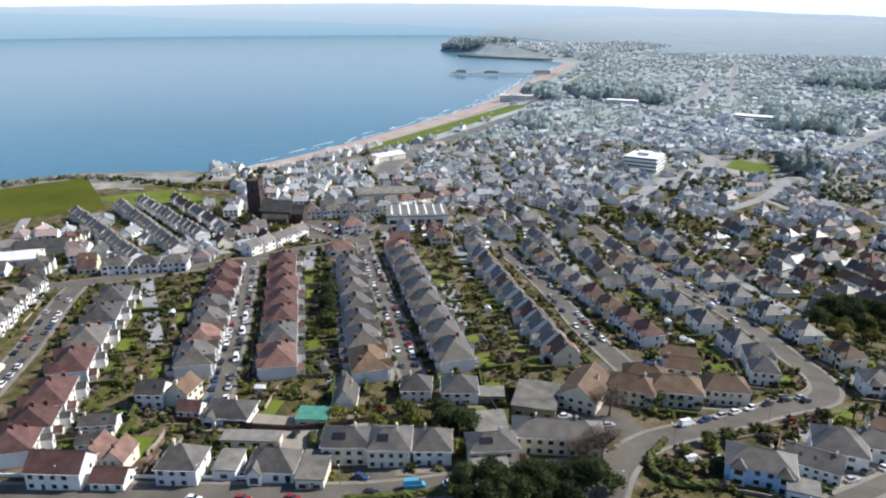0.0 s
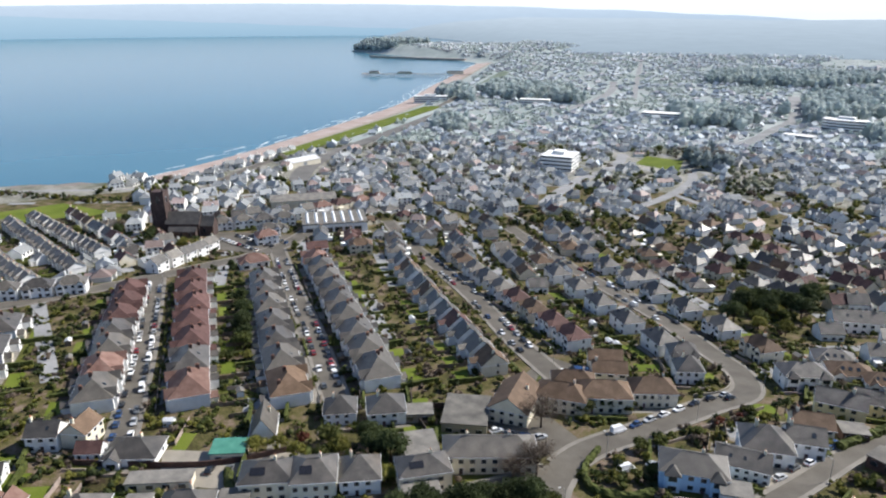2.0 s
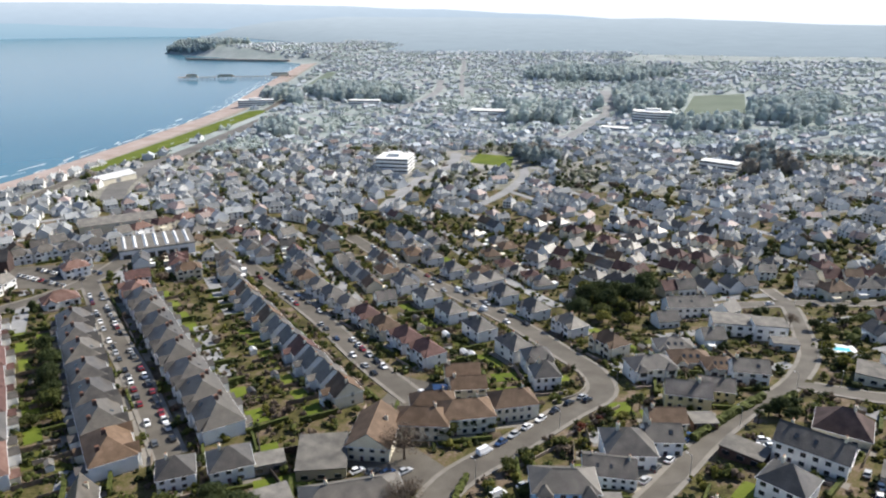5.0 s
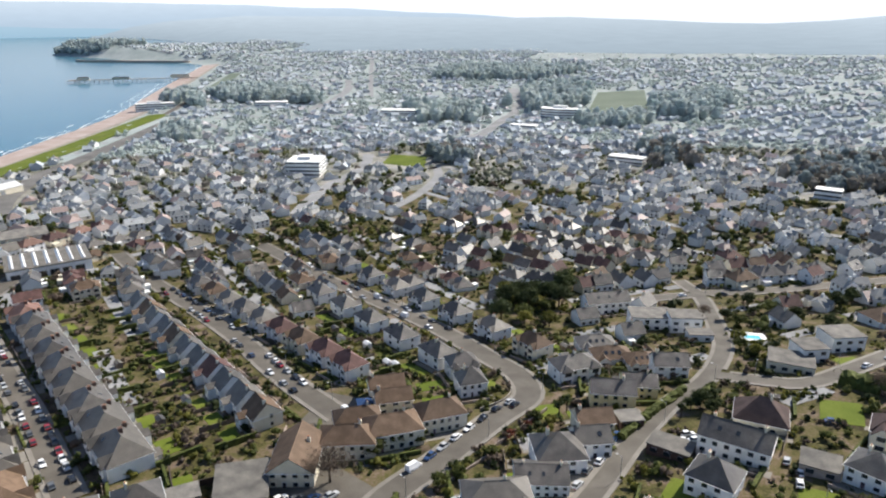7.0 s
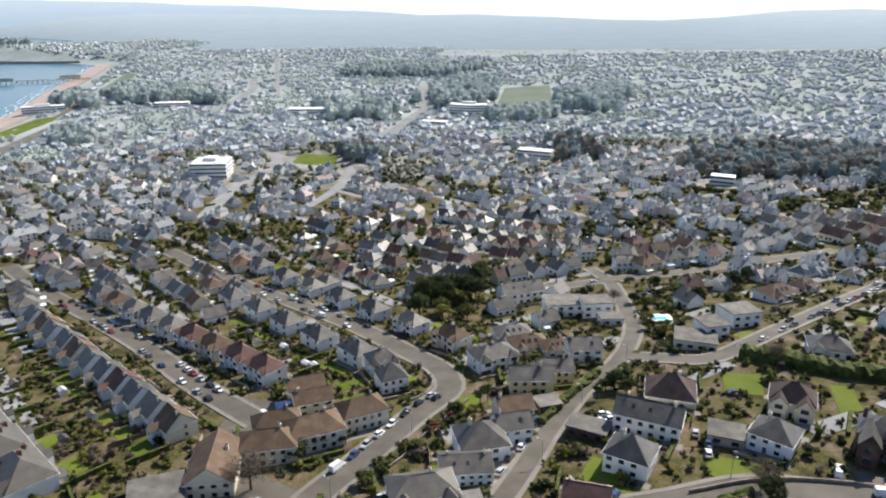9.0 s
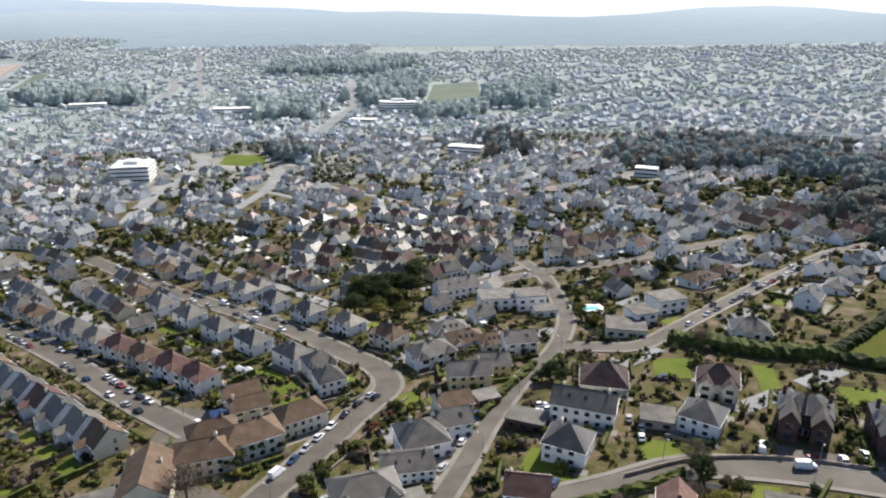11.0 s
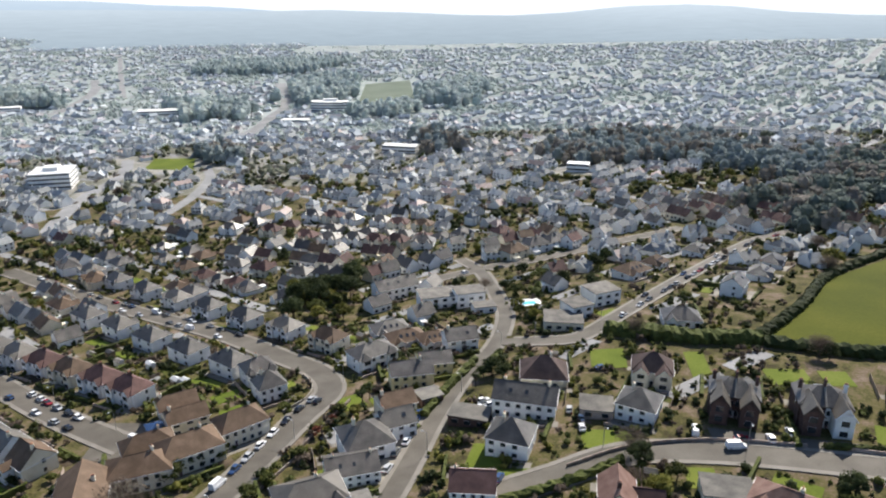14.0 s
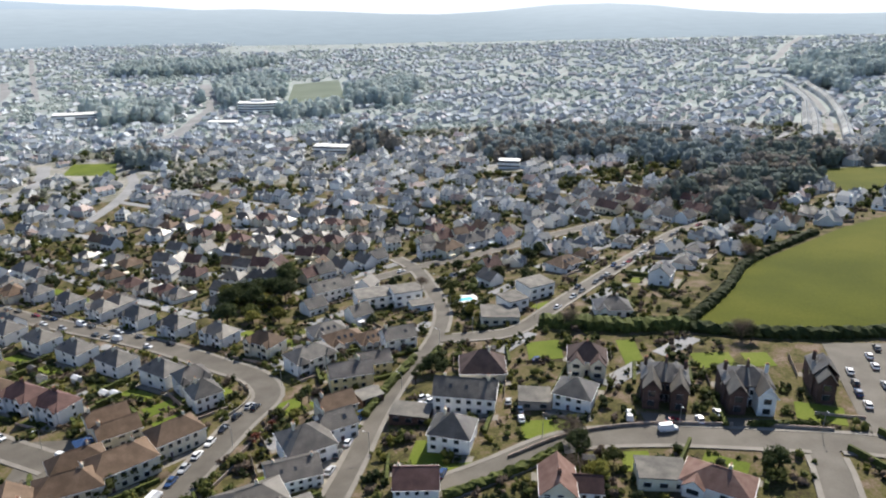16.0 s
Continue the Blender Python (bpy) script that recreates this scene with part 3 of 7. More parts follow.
AREAS = [
    ("car_park", [(-300, 243), (-340, 232), (-366, 258), (-318, 285)], ASPHALT, "asphalt car park beside the church", "car park"),
    ("car_park", [(-153, 86), (-167, 96), (-133, 117), (-118, 104)], CONCRETE, "concrete yard with parked cars", "car park"),
    ("turning_head", [(-108, 188), (-97, 194), (-90, 211), (-108, 214)], ASPHALT, "asphalt turning head of a close", "road"),
    ("car_park", [(110, 157), (132, 204), (156, 198), (168, 150)], ASPHALT, "asphalt car park with lined-up cars", "car park"),
    ("forecourt", [(-104, 95), (-112, 88), (-122, 97), (-113, 104)], ASPHALT, "grey forecourt of a house", "driveway"),
    ("yard", [(-78, 152), (-72, 165), (-100, 180), (-108, 160)], ASPHALT, "grey yard beside a low building", "driveway"),
    ("parking_strip", [(-66, 168), (-71, 172), (-54, 206), (-50, 203)], ASPHALT, "asphalt parking strip along the street", "road"),
    ("forecourt", [(59, 173), (71, 168), (73, 175), (60, 180)], ASPHALT, "dark forecourt before brick villas", "driveway"),
    ("forecourt", [(79, 166), (93, 161), (95, 167), (80, 172)], ASPHALT, "dark forecourt before tall villas", "driveway"),
    ("terrace", [(-24, 170), (-36, 172), (-28, 196), (-17, 192)], CONCRETE, "pale paved terraces by the lane", "driveway"),
]
for name, corners, mat, label, cat in AREAS:
    tagged(patch(name, corners, 0.12, mat), label, cat, kind="structure")
    cx, cy = np.mean(corners, axis=0)
    xs, ys = [c[0] for c in corners], [c[1] for c in corners]
    for u in np.linspace(0, 1, 14):
        a = np.array(corners[0]) * (1 - u) + np.array(corners[1]) * u
        b = np.array(corners[3]) * (1 - u) + np.array(corners[2]) * u
        take_line([tuple(a), tuple(b)], 2.4)
LAWNS = [
    ("field", [(98, 226), (128, 212), (300, 190), (300, 345)], MEADOW, "broad green pasture on the slope", "field"),
    ("field", [(98, 226), (300, 345), (232, 322), (160, 285)], MEADOW, "broad green pasture on the slope", "field"),
    ("field", [(290, 395), (420, 360), (460, 430), (330, 470)], MEADOW, "green pasture between woods", "field"),
    ("headland_green", [(-600, 120), (-500, 110), (-478, 180), (-600, 215)], MEADOW, "grass field on the cliff top", "field"),
    ("headland_green", [(-520, 190), (-470, 195), (-440, 250), (-510, 240)], GRASS, "grass field on the cliff top", "field"),
    ("seafront_green", [(-590, 505), (-545, 500), (-655, 900), (-690, 905)], GRASS, "long mown green along the seafront", "lawn"),
    ("seafront_green", [(-780, 1180), (-750, 1180), (-885, 1500), (-910, 1500)], HAZE_GRASS, "mown green along the seafront", "lawn"),
    ("park_lawn", [(-247, 659), (-201, 651), (-213, 702), (-252, 706)], GRASS, "park lawn among the houses", "lawn"),
    ("hill_meadow", [(-74, 1020), (9, 1061), (7, 1318), (-71, 1281)], HAZE_GRASS, "meadow on a far slope, its colour muted by haze", "field"),
]
for name, corners, mat, label, cat in LAWNS:
    tagged(patch(name, corners, 0.9 if name == "seafront_green" else 0.1, mat, 8.0), label, cat, kind="structure")
    for u in np.linspace(0, 1, 12):
        a = np.array(corners[0]) * (1 - u) + np.array(corners[1]) * u
        b = np.array(corners[3]) * (1 - u) + np.array(corners[2]) * u
        take_line([tuple(a), tuple(b)], 6)

tagged(strip("railway", [(-440, 400), (-480, 450), (-516, 520), (-548, 620), (-590, 760), (-625, 880)], -9, 9, 0.8, RAILWAY, across=3, step=10), "dark ballasted railway behind the seafront green", "railway", kind="structure")
take_line(smooth_line([(-440, 400), (-480, 450), (-516, 520), (-548, 620), (-590, 760), (-625, 880)]), 13)

# the shore: surf, red sand and the walk behind it
front = [tuple(c) for c in COAST[4:11]]
tagged(strip("beach", front, 0.5, 38, 0.12, SAND, across=6, step=12), "reddish sand beach along the bay", "beach", kind="structure")
tagged(strip("promenade", front, 38, 46, 0.5, CONCRETE, skirt=1.2, across=1, step=12), "concrete promenade above the sand", "pavement", kind="structure")
take_line(front, 47)
take_line([(-690, -100), (-668, 167), (-648, 239), (-598, 300)], 50)
surf = random.Random(5)
for k in range(3):
    line = [(x - 4 - 9 * k + surf.uniform(-3, 3), y) for x, y in smooth_line(front, 20)]
    v, f = [], []
    run = 0
    for (ax, ay), (bx, by) in zip(line[:-1], line[1:]):
        if surf.random() < 0.35 + 0.2 * k:
            continue
        w0, w1 = surf.uniform(0.3, 1.5), surf.uniform(0.3, 1.5)
        b = len(v)
        v += [(ax - w0, ay, 0.05), (ax + w0, ay, 0.05), ((ax + bx) / 2 + w1, (ay + by) / 2, 0.12), (bx + w1, by, 0.05), (bx - w1, by, 0.05), ((ax + bx) / 2 - w0, (ay + by) / 2, 0.12)]
        f.append((b, b + 1, b + 2, b + 3, b + 4, b + 5))
    tagged(raw("surf", v, f, FOAM), "broken white surf line on the shallows", "waves", kind="stuff")


# houses
def box(bm, x0, x1, y0, y1, z0, z1, slot=0):
    v = [bm.verts.new(p) for p in ((x0, y0, z0), (x1, y0, z0), (x1, y1, z0), (x0, y1, z0), (x0, y0, z1), (x1, y0, z1), (x1, y1, z1), (x0, y1, z1))]
    for q in ((3, 2, 1, 0), (4, 5, 6, 7), (0, 1, 5, 4), (1, 2, 6, 5), (2, 3, 7, 6), (3, 0, 4, 7)):
        bm.faces.new([v[i] for i in q]).material_index = slot


def poly(bm, pts, slot=0):
    bm.faces.new([bm.verts.new(p) for p in pts]).material_index = slot


def roof_mesh(bm, x0, x1, y0, y1, z, rise, kind, along="x", hip=None, t=0.18, o=0.35):
    """A pitched roof with thickness and eaves: 'hip', 'gable', or 'half' (hipped at its far end alone)."""
    s = rise / ((y1 - y0) / 2 if along == "x" else (x1 - x0) / 2)
    x0, x1, y0, y1, z = x0 - o, x1 + o, y0 - o, y1 + o, z - o * s
    if along == "y":
        turn = lambda p: (p[1], p[0], p[2])  # noqa: E731
        x0, x1, y0, y1 = y0, y1, x0, x1
    else:
        turn = lambda p: p  # noqa: E731
    half, top, ym = (y1 - y0) / 2, z + s * (y1 - y0) / 2, (y0 + y1) / 2
    run = min(half if hip is None else hip, (x1 - x0) / 2 - 0.01)
    a = x0 + (run if kind == "hip" else 0)
    b = x1 - (run if kind in ("hip", "half") else 0)
    lo = [(x0, y0, z), (x1, y0, z), (x1, y1, z), (x0, y1, z)]
    up = [(p[0], p[1], p[2] + t) for p in lo]
    r0, r1 = (a, ym, top + t), (b, ym, top + t)
    faces = [(up[0], up[1], r1, r0), (up[2], up[3], r0, r1), (up[1], up[2], r1), (up[3], up[0], r0)]
    faces += [(lo[i], lo[(i + 1) % 4], up[(i + 1) % 4], up[i]) for i in range(4)]
    if kind == "gable" or kind == "half":
        u0 = (a, ym, top)
        faces.remove((up[3], up[0], r0))
        faces += [(up[0], lo[0], u0, r0), (lo[3], up[3], r0, u0)]
        faces[4:] = [f for f in faces[4:] if f != (lo[3], lo[0], up[0], up[3])]
    if kind == "gable":
        u1 = (b, ym, top)
        faces.remove((up[1], up[2], r1))
        faces += [(lo[1], up[1], r1, u1), (up[2], lo[2], u1, r1)]
        faces = [f for f in faces if f != (lo[1], lo[2], up[2], up[1])]
        faces += [(lo[0], lo[1], u1, u0), (lo[2], lo[3], u0, u1)]
    elif kind == "half":
        faces += [(lo[0], lo[1], (b, ym, top), u0), (lo[2], lo[3], u0, (b, ym, top))]
    else:
        faces += [tuple(reversed(lo))]
    cut = {}
    for f in faces:
        vs = []
        for p in f:
            q = tuple(round(c, 4) for c in turn(p))
            if q not in cut:
                cut[q] = bm.verts.new(q)
            if cut[q] not in vs:
                vs.append(cut[q])
        if len(vs) > 2:
            try:
                bm.faces.new(vs)
            except ValueError:
                pass
    bmesh.ops.recalc_face_normals(bm, faces=bm.faces[:])


def ridge_caps(bm, a, b, r=0.14):
    """A row of rounded ridge tiles along a line."""
    a, b = Vector(a), Vector(b)
    side = Vector((-(b - a).y, (b - a).x, 0)).normalized() * r
    for p, q in ((a, b),):
        v = [bm.verts.new(c) for c in (p - side, p + Vector((0, 0, r)), p + side, q - side, q + Vector((0, 0, r)), q + side)]
        bm.faces.new((v[0], v[1], v[4], v[3]))
        bm.faces.new((v[1], v[2], v[5], v[4]))
        bm.faces.new((v[0], v[2], v[1]))
        bm.faces.new((v[3], v[4], v[5]))


def gable_end(bm, x0, x1, y, z, rise, facing):
    pts = [(x0, y, z), (x1, y, z), ((x0 + x1) / 2, y, z + rise)]
    poly(bm, pts if facing < 0 else pts[::-1])


def window_mesh(w, h, bars=1):
    """A window in the wall plane y = 0, facing -y: one frame with recessed panes."""
    bm = bmesh.new()
    n, t = bars + 1, 0.1
    xs = [-w / 2 + w * k / n for k in range(n + 1)]
    low, top = [bm.verts.new((x, -t, 0)) for x in xs], [bm.verts.new((x, -t, h)) for x in xs]
    panes = [bm.faces.new((low[k], low[k + 1], top[k + 1], top[k])) for k in range(n)]
    ring = [bm.verts.new((x, 0, z)) for x, z in ((xs[0], 0), (xs[-1], 0), (xs[-1], h), (xs[0], h))]
    bm.faces.new((ring[0], ring[1], *reversed(low)))
    bm.faces.new((ring[2], ring[3], *top))
    bm.faces.new((ring[1], ring[2], top[-1], low[-1]))
    bm.faces.new((ring[3], ring[0], low[0], top[0]))
    bmesh.ops.inset_individual(bm, faces=panes, thickness=0.085, depth=-0.07)
    for f in panes:
        f.material_index = 1
    bmesh.ops.recalc_face_normals(bm, faces=bm.faces[:])
    return bm


MESHES = {}


def shared(key, make, mats):
    """One mesh for all alike parts."""
    if key not in MESHES:
        bm = make()
        me = bpy.data.meshes.new(key if isinstance(key, str) else str(key[0]))
        bm.to_mesh(me)
        bm.free()
        for m in mats:
            me.materials.append(m)
        MESHES[key] = me
    return MESHES[key]


def piece(name, mesh, parent, x, y, z, turn=0.0):
    ob = new(name, mesh)
    ob.parent = parent
    ob.matrix_local = Matrix.Translation((x, y, z)) @ Matrix.Rotation(turn, 4, "Z")
    return ob


def chimney_mesh(w=0.9, d=0.6, h=2.2, pots=3):
    bm = bmesh.new()
    box(bm, -w / 2, w / 2, -d / 2, d / 2, 0, h, 0)
    box(bm, -w / 2 - 0.08, w / 2 + 0.08, -d / 2 - 0.08, d / 2 + 0.08, h - 0.35, h - 0.18, 0)
    for k in range(pots):
        x = (k - (pots - 1) / 2) * w / pots
        bmesh.ops.create_cone(bm, cap_ends=True, segments=7, radius1=0.13, radius2=0.1, depth=0.5, matrix=Matrix.Translation((x, 0, h + 0.25)))
    for f in bm.faces:
        if f.calc_center_median().z > h + 0.01:
            f.material_index = 1
    return bm


def door_mesh(w=0.95, h=2.05):
    bm = bmesh.new()
    box(bm, -w / 2 - 0.1, -w / 2, -0.08, 0, 0, h + 0.1, 0)
    box(bm, w / 2, w / 2 + 0.1, -0.08, 0, 0, h + 0.1, 0)
    box(bm, -w / 2, w / 2, -0.08, 0, h, h + 0.1, 0)
    box(bm, -w / 2, w / 2, -0.04, 0, 0, h, 1)
    poly(bm, [(-0.25, -0.05, h * 0.6), (0.25, -0.05, h * 0.6), (0.25, -0.05, h * 0.88), (-0.25, -0.05, h * 0.88)], 2)
    return bm


def window(parent, x, y, z, w=1.4, h=1.3, turn=0.0, bars=1):
    return piece("window", shared(("window", w, h, bars), lambda: window_mesh(w, h, bars), [TRIM, GLASS]), parent, x, y, z, turn)


def chimney(parent, x, y, z, w=0.9, mat=None, h=2.2, turn=0.0, pots=3):
    mat = mat or RENDER_CREAM
    return piece("chimney", shared(("chimney", w, h, mat.name, pots), lambda: chimney_mesh(w, 0.6, h, pots), [mat, POT]), parent, x, y, z, turn)


def door(parent, x, y, z=0.0, turn=0.0):
    return piece("door", shared("door", door_mesh, [TRIM, DOOR, GLASS]), parent, x, y, z, turn)


def gutter(bm, x0, x1, y0, y1, z):
    """A gutter that runs round under the eaves."""
    o = 0.13
    loops = []
    for e, h in ((0, z - 0.14), (o, z - 0.14), (o, z), (0, z)):
        loops.append([bm.verts.new((x, y, h)) for x, y in ((x0 - e, y0 - e), (x1 + e, y0 - e), (x1 + e, y1 + e), (x0 - e, y1 + e))])
    for i in range(4):
        for j in range(4):
            k = (j + 1) % 4
            bm.faces.new((loops[i][j], loops[i][k], loops[(i + 1) % 4][k], loops[(i + 1) % 4][j]))


def bay(parent, x, y, w, deep, h, wall, roof, kind, rise=1.4):
    """A projecting front bay with its own roof and windows, on the wall that faces -y."""
    bm = bmesh.new()
    box(bm, x - w / 2, x + w / 2, y - deep, y + 0.05, -2.5, h)
    if kind == "gable":
        gable_end(bm, x - w / 2, x + w / 2, y - deep, h, rise, -1)
    walls = part("bay", bm, wall, parent)
    bm = bmesh.new()
    roof_mesh(bm, x - w / 2, x + w / 2, y - deep, y + w * 0.55 + 0.6, h, rise, "gable" if kind == "gable" else "hip", "y", t=0.15, o=0.25)
    part("bay_roof", bm, roof, walls)
    for z in ((0.8, 3.4) if h > 4.5 else (0.8,)):
        window(parent, x, y - deep, z, min(2.0, w * 0.7), 1.35, 0, 2)
    return walls


def house(name, label, w, d, eave, rise, kind, wall, roof, along="x", bays=(), stacks=((0.0, 0.0),), pair=False, windows=True, back=True, group="", stack_mat=None, ends=True, category="house", lite=False):
    """A house on its base at the origin, its front towards -y."""
    h = tagged(new(name), label, category, group)
    bm = bmesh.new()
    box(bm, -w / 2, w / 2, -d / 2, d / 2, -2.5, eave)
    if kind == "gable" and along == "x":
        for s in (-1, 1):
            pts = [(s * w / 2, -d / 2, eave), (s * w / 2, d / 2, eave), (s * w / 2, 0, eave + rise)]
            poly(bm, pts if s > 0 else pts[::-1])
    elif kind == "gable":
        gable_end(bm, -w / 2, w / 2, -d / 2, eave, rise, -1)
        gable_end(bm, -w / 2, w / 2, d / 2, eave, rise, 1)
    nose = (w * 0.27, 3.2, 1.3) if lite and kind == "hip" else None
    for s in (-1, 1) if nose else ():
        x, wide = s * nose[0], nose[1]
        box(bm, x - wide / 2, x + wide / 2, -d / 2 - nose[2], -d / 2, -2.5, eave)
        gable_end(bm, x - wide / 2, x + wide / 2, -d / 2 - nose[2], eave, 1.7, -1)
    if lite:
        box(bm, w * 0.12, w * 0.42, d / 2, d / 2 + 2.8, -2.5, 2.6)
        for z in ((0.9, 3.4) if eave > 4.5 else (0.9,)):
            for x in (-w * 0.32, w * 0.04, w * 0.34):
                for s in (-1, 1):
                    q = [(x - 0.7, s * (d / 2 + 0.03), z), (x + 0.7, s * (d / 2 + 0.03), z), (x + 0.7, s * (d / 2 + 0.03), z + 1.3), (x - 0.7, s * (d / 2 + 0.03), z + 1.3)]
                    poly(bm, q if s < 0 else q[::-1], 1)
    part("wall", bm, [wall, GLASS], h)
    bm = bmesh.new()
    roof_mesh(bm, -w / 2, w / 2, -d / 2, d / 2, eave, rise, kind, along)
    for s in (-1, 1) if nose else ():
        roof_mesh(bm, s * nose[0] - nose[1] / 2, s * nose[0] + nose[1] / 2, -d / 2 - nose[2], -d / 2 + 2.2, eave, 1.7, "gable", "y", t=0.15, o=0.25)
    roof_ob = part("roof", bm, roof, h)
    half = (d if along == "x" else w) / 2
    ext = (w if along == "x" else d) / 2 - (half if kind == "hip" else -0.3)
    if ext > 0.3 and not lite:
        bm = bmesh.new()
        zr = eave + rise + 0.16
        ridge_caps(bm, (-ext, 0, zr) if along == "x" else (0, -ext, zr), (ext, 0, zr) if along == "x" else (0, ext, zr))
        part("ridge_tiles", bm, roof, roof_ob)
    if not lite:
        bm = bmesh.new()
        gutter(bm, -w / 2 - 0.3, w / 2 + 0.3, -d / 2 - 0.32, d / 2 + 0.32, eave - 0.15)
        part("gutter", bm, TRIM, roof_ob)
    for b in bays:
        bay(h, b[0], -d / 2, b[1], b[2], eave - 0.2 if len(b) < 5 else b[4], wall, roof, b[3], rise * 0.55)
    for sx, sy in stacks:
        slope = rise * (1 - abs(sy if along == "x" else sx) / half)
        chimney(h, sx, sy, eave + slope - 0.7, 1.1 if pair else 0.8, stack_mat, 2.1, 0 if along == "y" else math.pi / 2, 4 if pair else 3)
    if windows and not lite:
        floors = [0.9] + ([3.5] if eave > 4.5 else [])
        spots = [x for x in np.arange(-w / 2 + 1.5, w / 2 - 1.0, 2.9)]
        for z in floors:
            for i, x in enumerate(spots):
                if all(abs(x - b[0]) > b[1] / 2 + 0.6 for b in bays) and not (z < 1 and i == 1):
                    window(h, x, -d / 2, z, 1.3, 1.25)
            if back:
                for x in spots[::2]:
                    window(h, x, d / 2, z, 1.5, 1.2, math.pi)
            if ends:
                for s in (-1, 1):
                    window(h, s * w / 2, d * 0.12 * s, z, 0.9, 1.2, s * math.pi / 2, 0)
        if len(spots) > 1:
            free = [x for x in spots if all(abs(x - b[0]) > b[1] / 2 + 0.6 for b in bays)] or [0]
            door(h, free[min(1, len(free) - 1)], -d / 2)
    return h


def rear_wing(h, x, y, w, deep, high, wall, roof):
    """A lower wing at the back of a house, with a small pitched roof and a window."""
    bm = bmesh.new()
    box(bm, x - w / 2, x + w / 2, y - 0.05, y + deep, -2.5, high)
    gable_end(bm, x - w / 2, x + w / 2, y + deep, high, 1.3, 1)
    wing = part("rear_wing", bm, wall, h)
    bm = bmesh.new()
    roof_mesh(bm, x - w / 2, x + w / 2, y - 0.6, y + deep, high, 1.3, "gable", "y", t=0.14, o=0.2)
    part("roof", bm, roof, wing)
    window(wing, x, y + deep, high - 1.9, 1.2, 1.2, math.pi)


HIDE = pose(0, 0, -500)


def stand(ob, m):
    """A copy of a pattern with all its parts, which share its meshes; the pattern's parts are looked up once."""
    if ob not in KIN:
        KIN[ob] = (ob, *ob.children_recursive)
    made = {}
    for o in KIN[ob]:
        made[o] = o.copy()
        scene.collection.objects.link(made[o])
        made[o].parent = made.get(o.parent, o.parent)
        made[o].matrix_parent_inverse = o.matrix_parent_inverse
    made[ob].matrix_basis = m
    return made[ob]


def street_house(proto, x, y, turn, up=0.0, size=None):
    """Stands a copy of a prototype on the slope, its plinth sunk to meet the ground."""
    z = ground_z(x, y) + 0.1 + up
    m = Matrix.Translation((x, y, z)) @ Matrix.Rotation(turn, 4, "Z")
    ob = stand(proto, m)
    if size:
        ob.scale = size
    return ob


PROTO, SPAN, KIN = {}, {}, {}


def kind_of(key, w, d, **kw):
    PROTO[key] = house(w=w, d=d, **kw)
    PROTO[key].matrix_world = HIDE
    SPAN[key] = (w, d)


SEMI = dict(eave=5.3, rise=3.0, kind="hip", pair=True)
kind_of("semi_slate", 12.6, 8.6, name="semi_detached_house", label="white rendered semi-detached house with a grey slate hipped roof", wall=RENDER_WHITE, roof=SLATE, bays=((-4.2, 3.2, 0.9, "hip"), (4.2, 3.2, 0.9, "hip")), stacks=((0, 0.4),), group="semi-detached houses", **SEMI)
kind_of("semi_red", 12.6, 8.6, name="semi_detached_house", label="white rendered semi-detached house with a red tiled hipped roof", wall=RENDER_WHITE, roof=TILE_RED, bays=((-4.2, 3.2, 0.9, "gable"), (4.2, 3.2, 0.9, "gable")), stacks=((0, 0.4),), group="semi-detached houses", stack_mat=BRICK, **SEMI)
kind_of("semi_brown", 12.6, 8.6, name="semi_detached_house", label="cream rendered semi-detached house with a brown tiled hipped roof", wall=RENDER_CREAM, roof=TILE_BROWN, bays=((-4.2, 3.2, 0.9, "gable"), (4.2, 3.2, 0.9, "gable")), stacks=((0, 0.4),), group="semi-detached houses", **SEMI)
kind_of("semi_pale", 12.6, 8.6, name="semi_detached_house", label="white rendered semi-detached house with a pale weathered slate roof", wall=RENDER_WHITE, roof=SLATE_PALE, bays=((-4.2, 3.2, 0.9, "gable"), (4.2, 3.2, 0.9, "gable")), stacks=((0, 0.4),), group="semi-detached houses", **SEMI)
kind_of("semi_orange", 12.6, 8.6, name="semi_detached_house", label="white rendered semi-detached house with an orange tiled hipped roof", wall=RENDER_WHITE, roof=TILE_ORANGE, bays=((-4.2, 3.2, 0.9, "hip"),), stacks=((0, 0.4),), group="semi-detached houses", **SEMI)
VILLA = dict(eave=5.2, rise=4.2, kind="hip", pair=True)
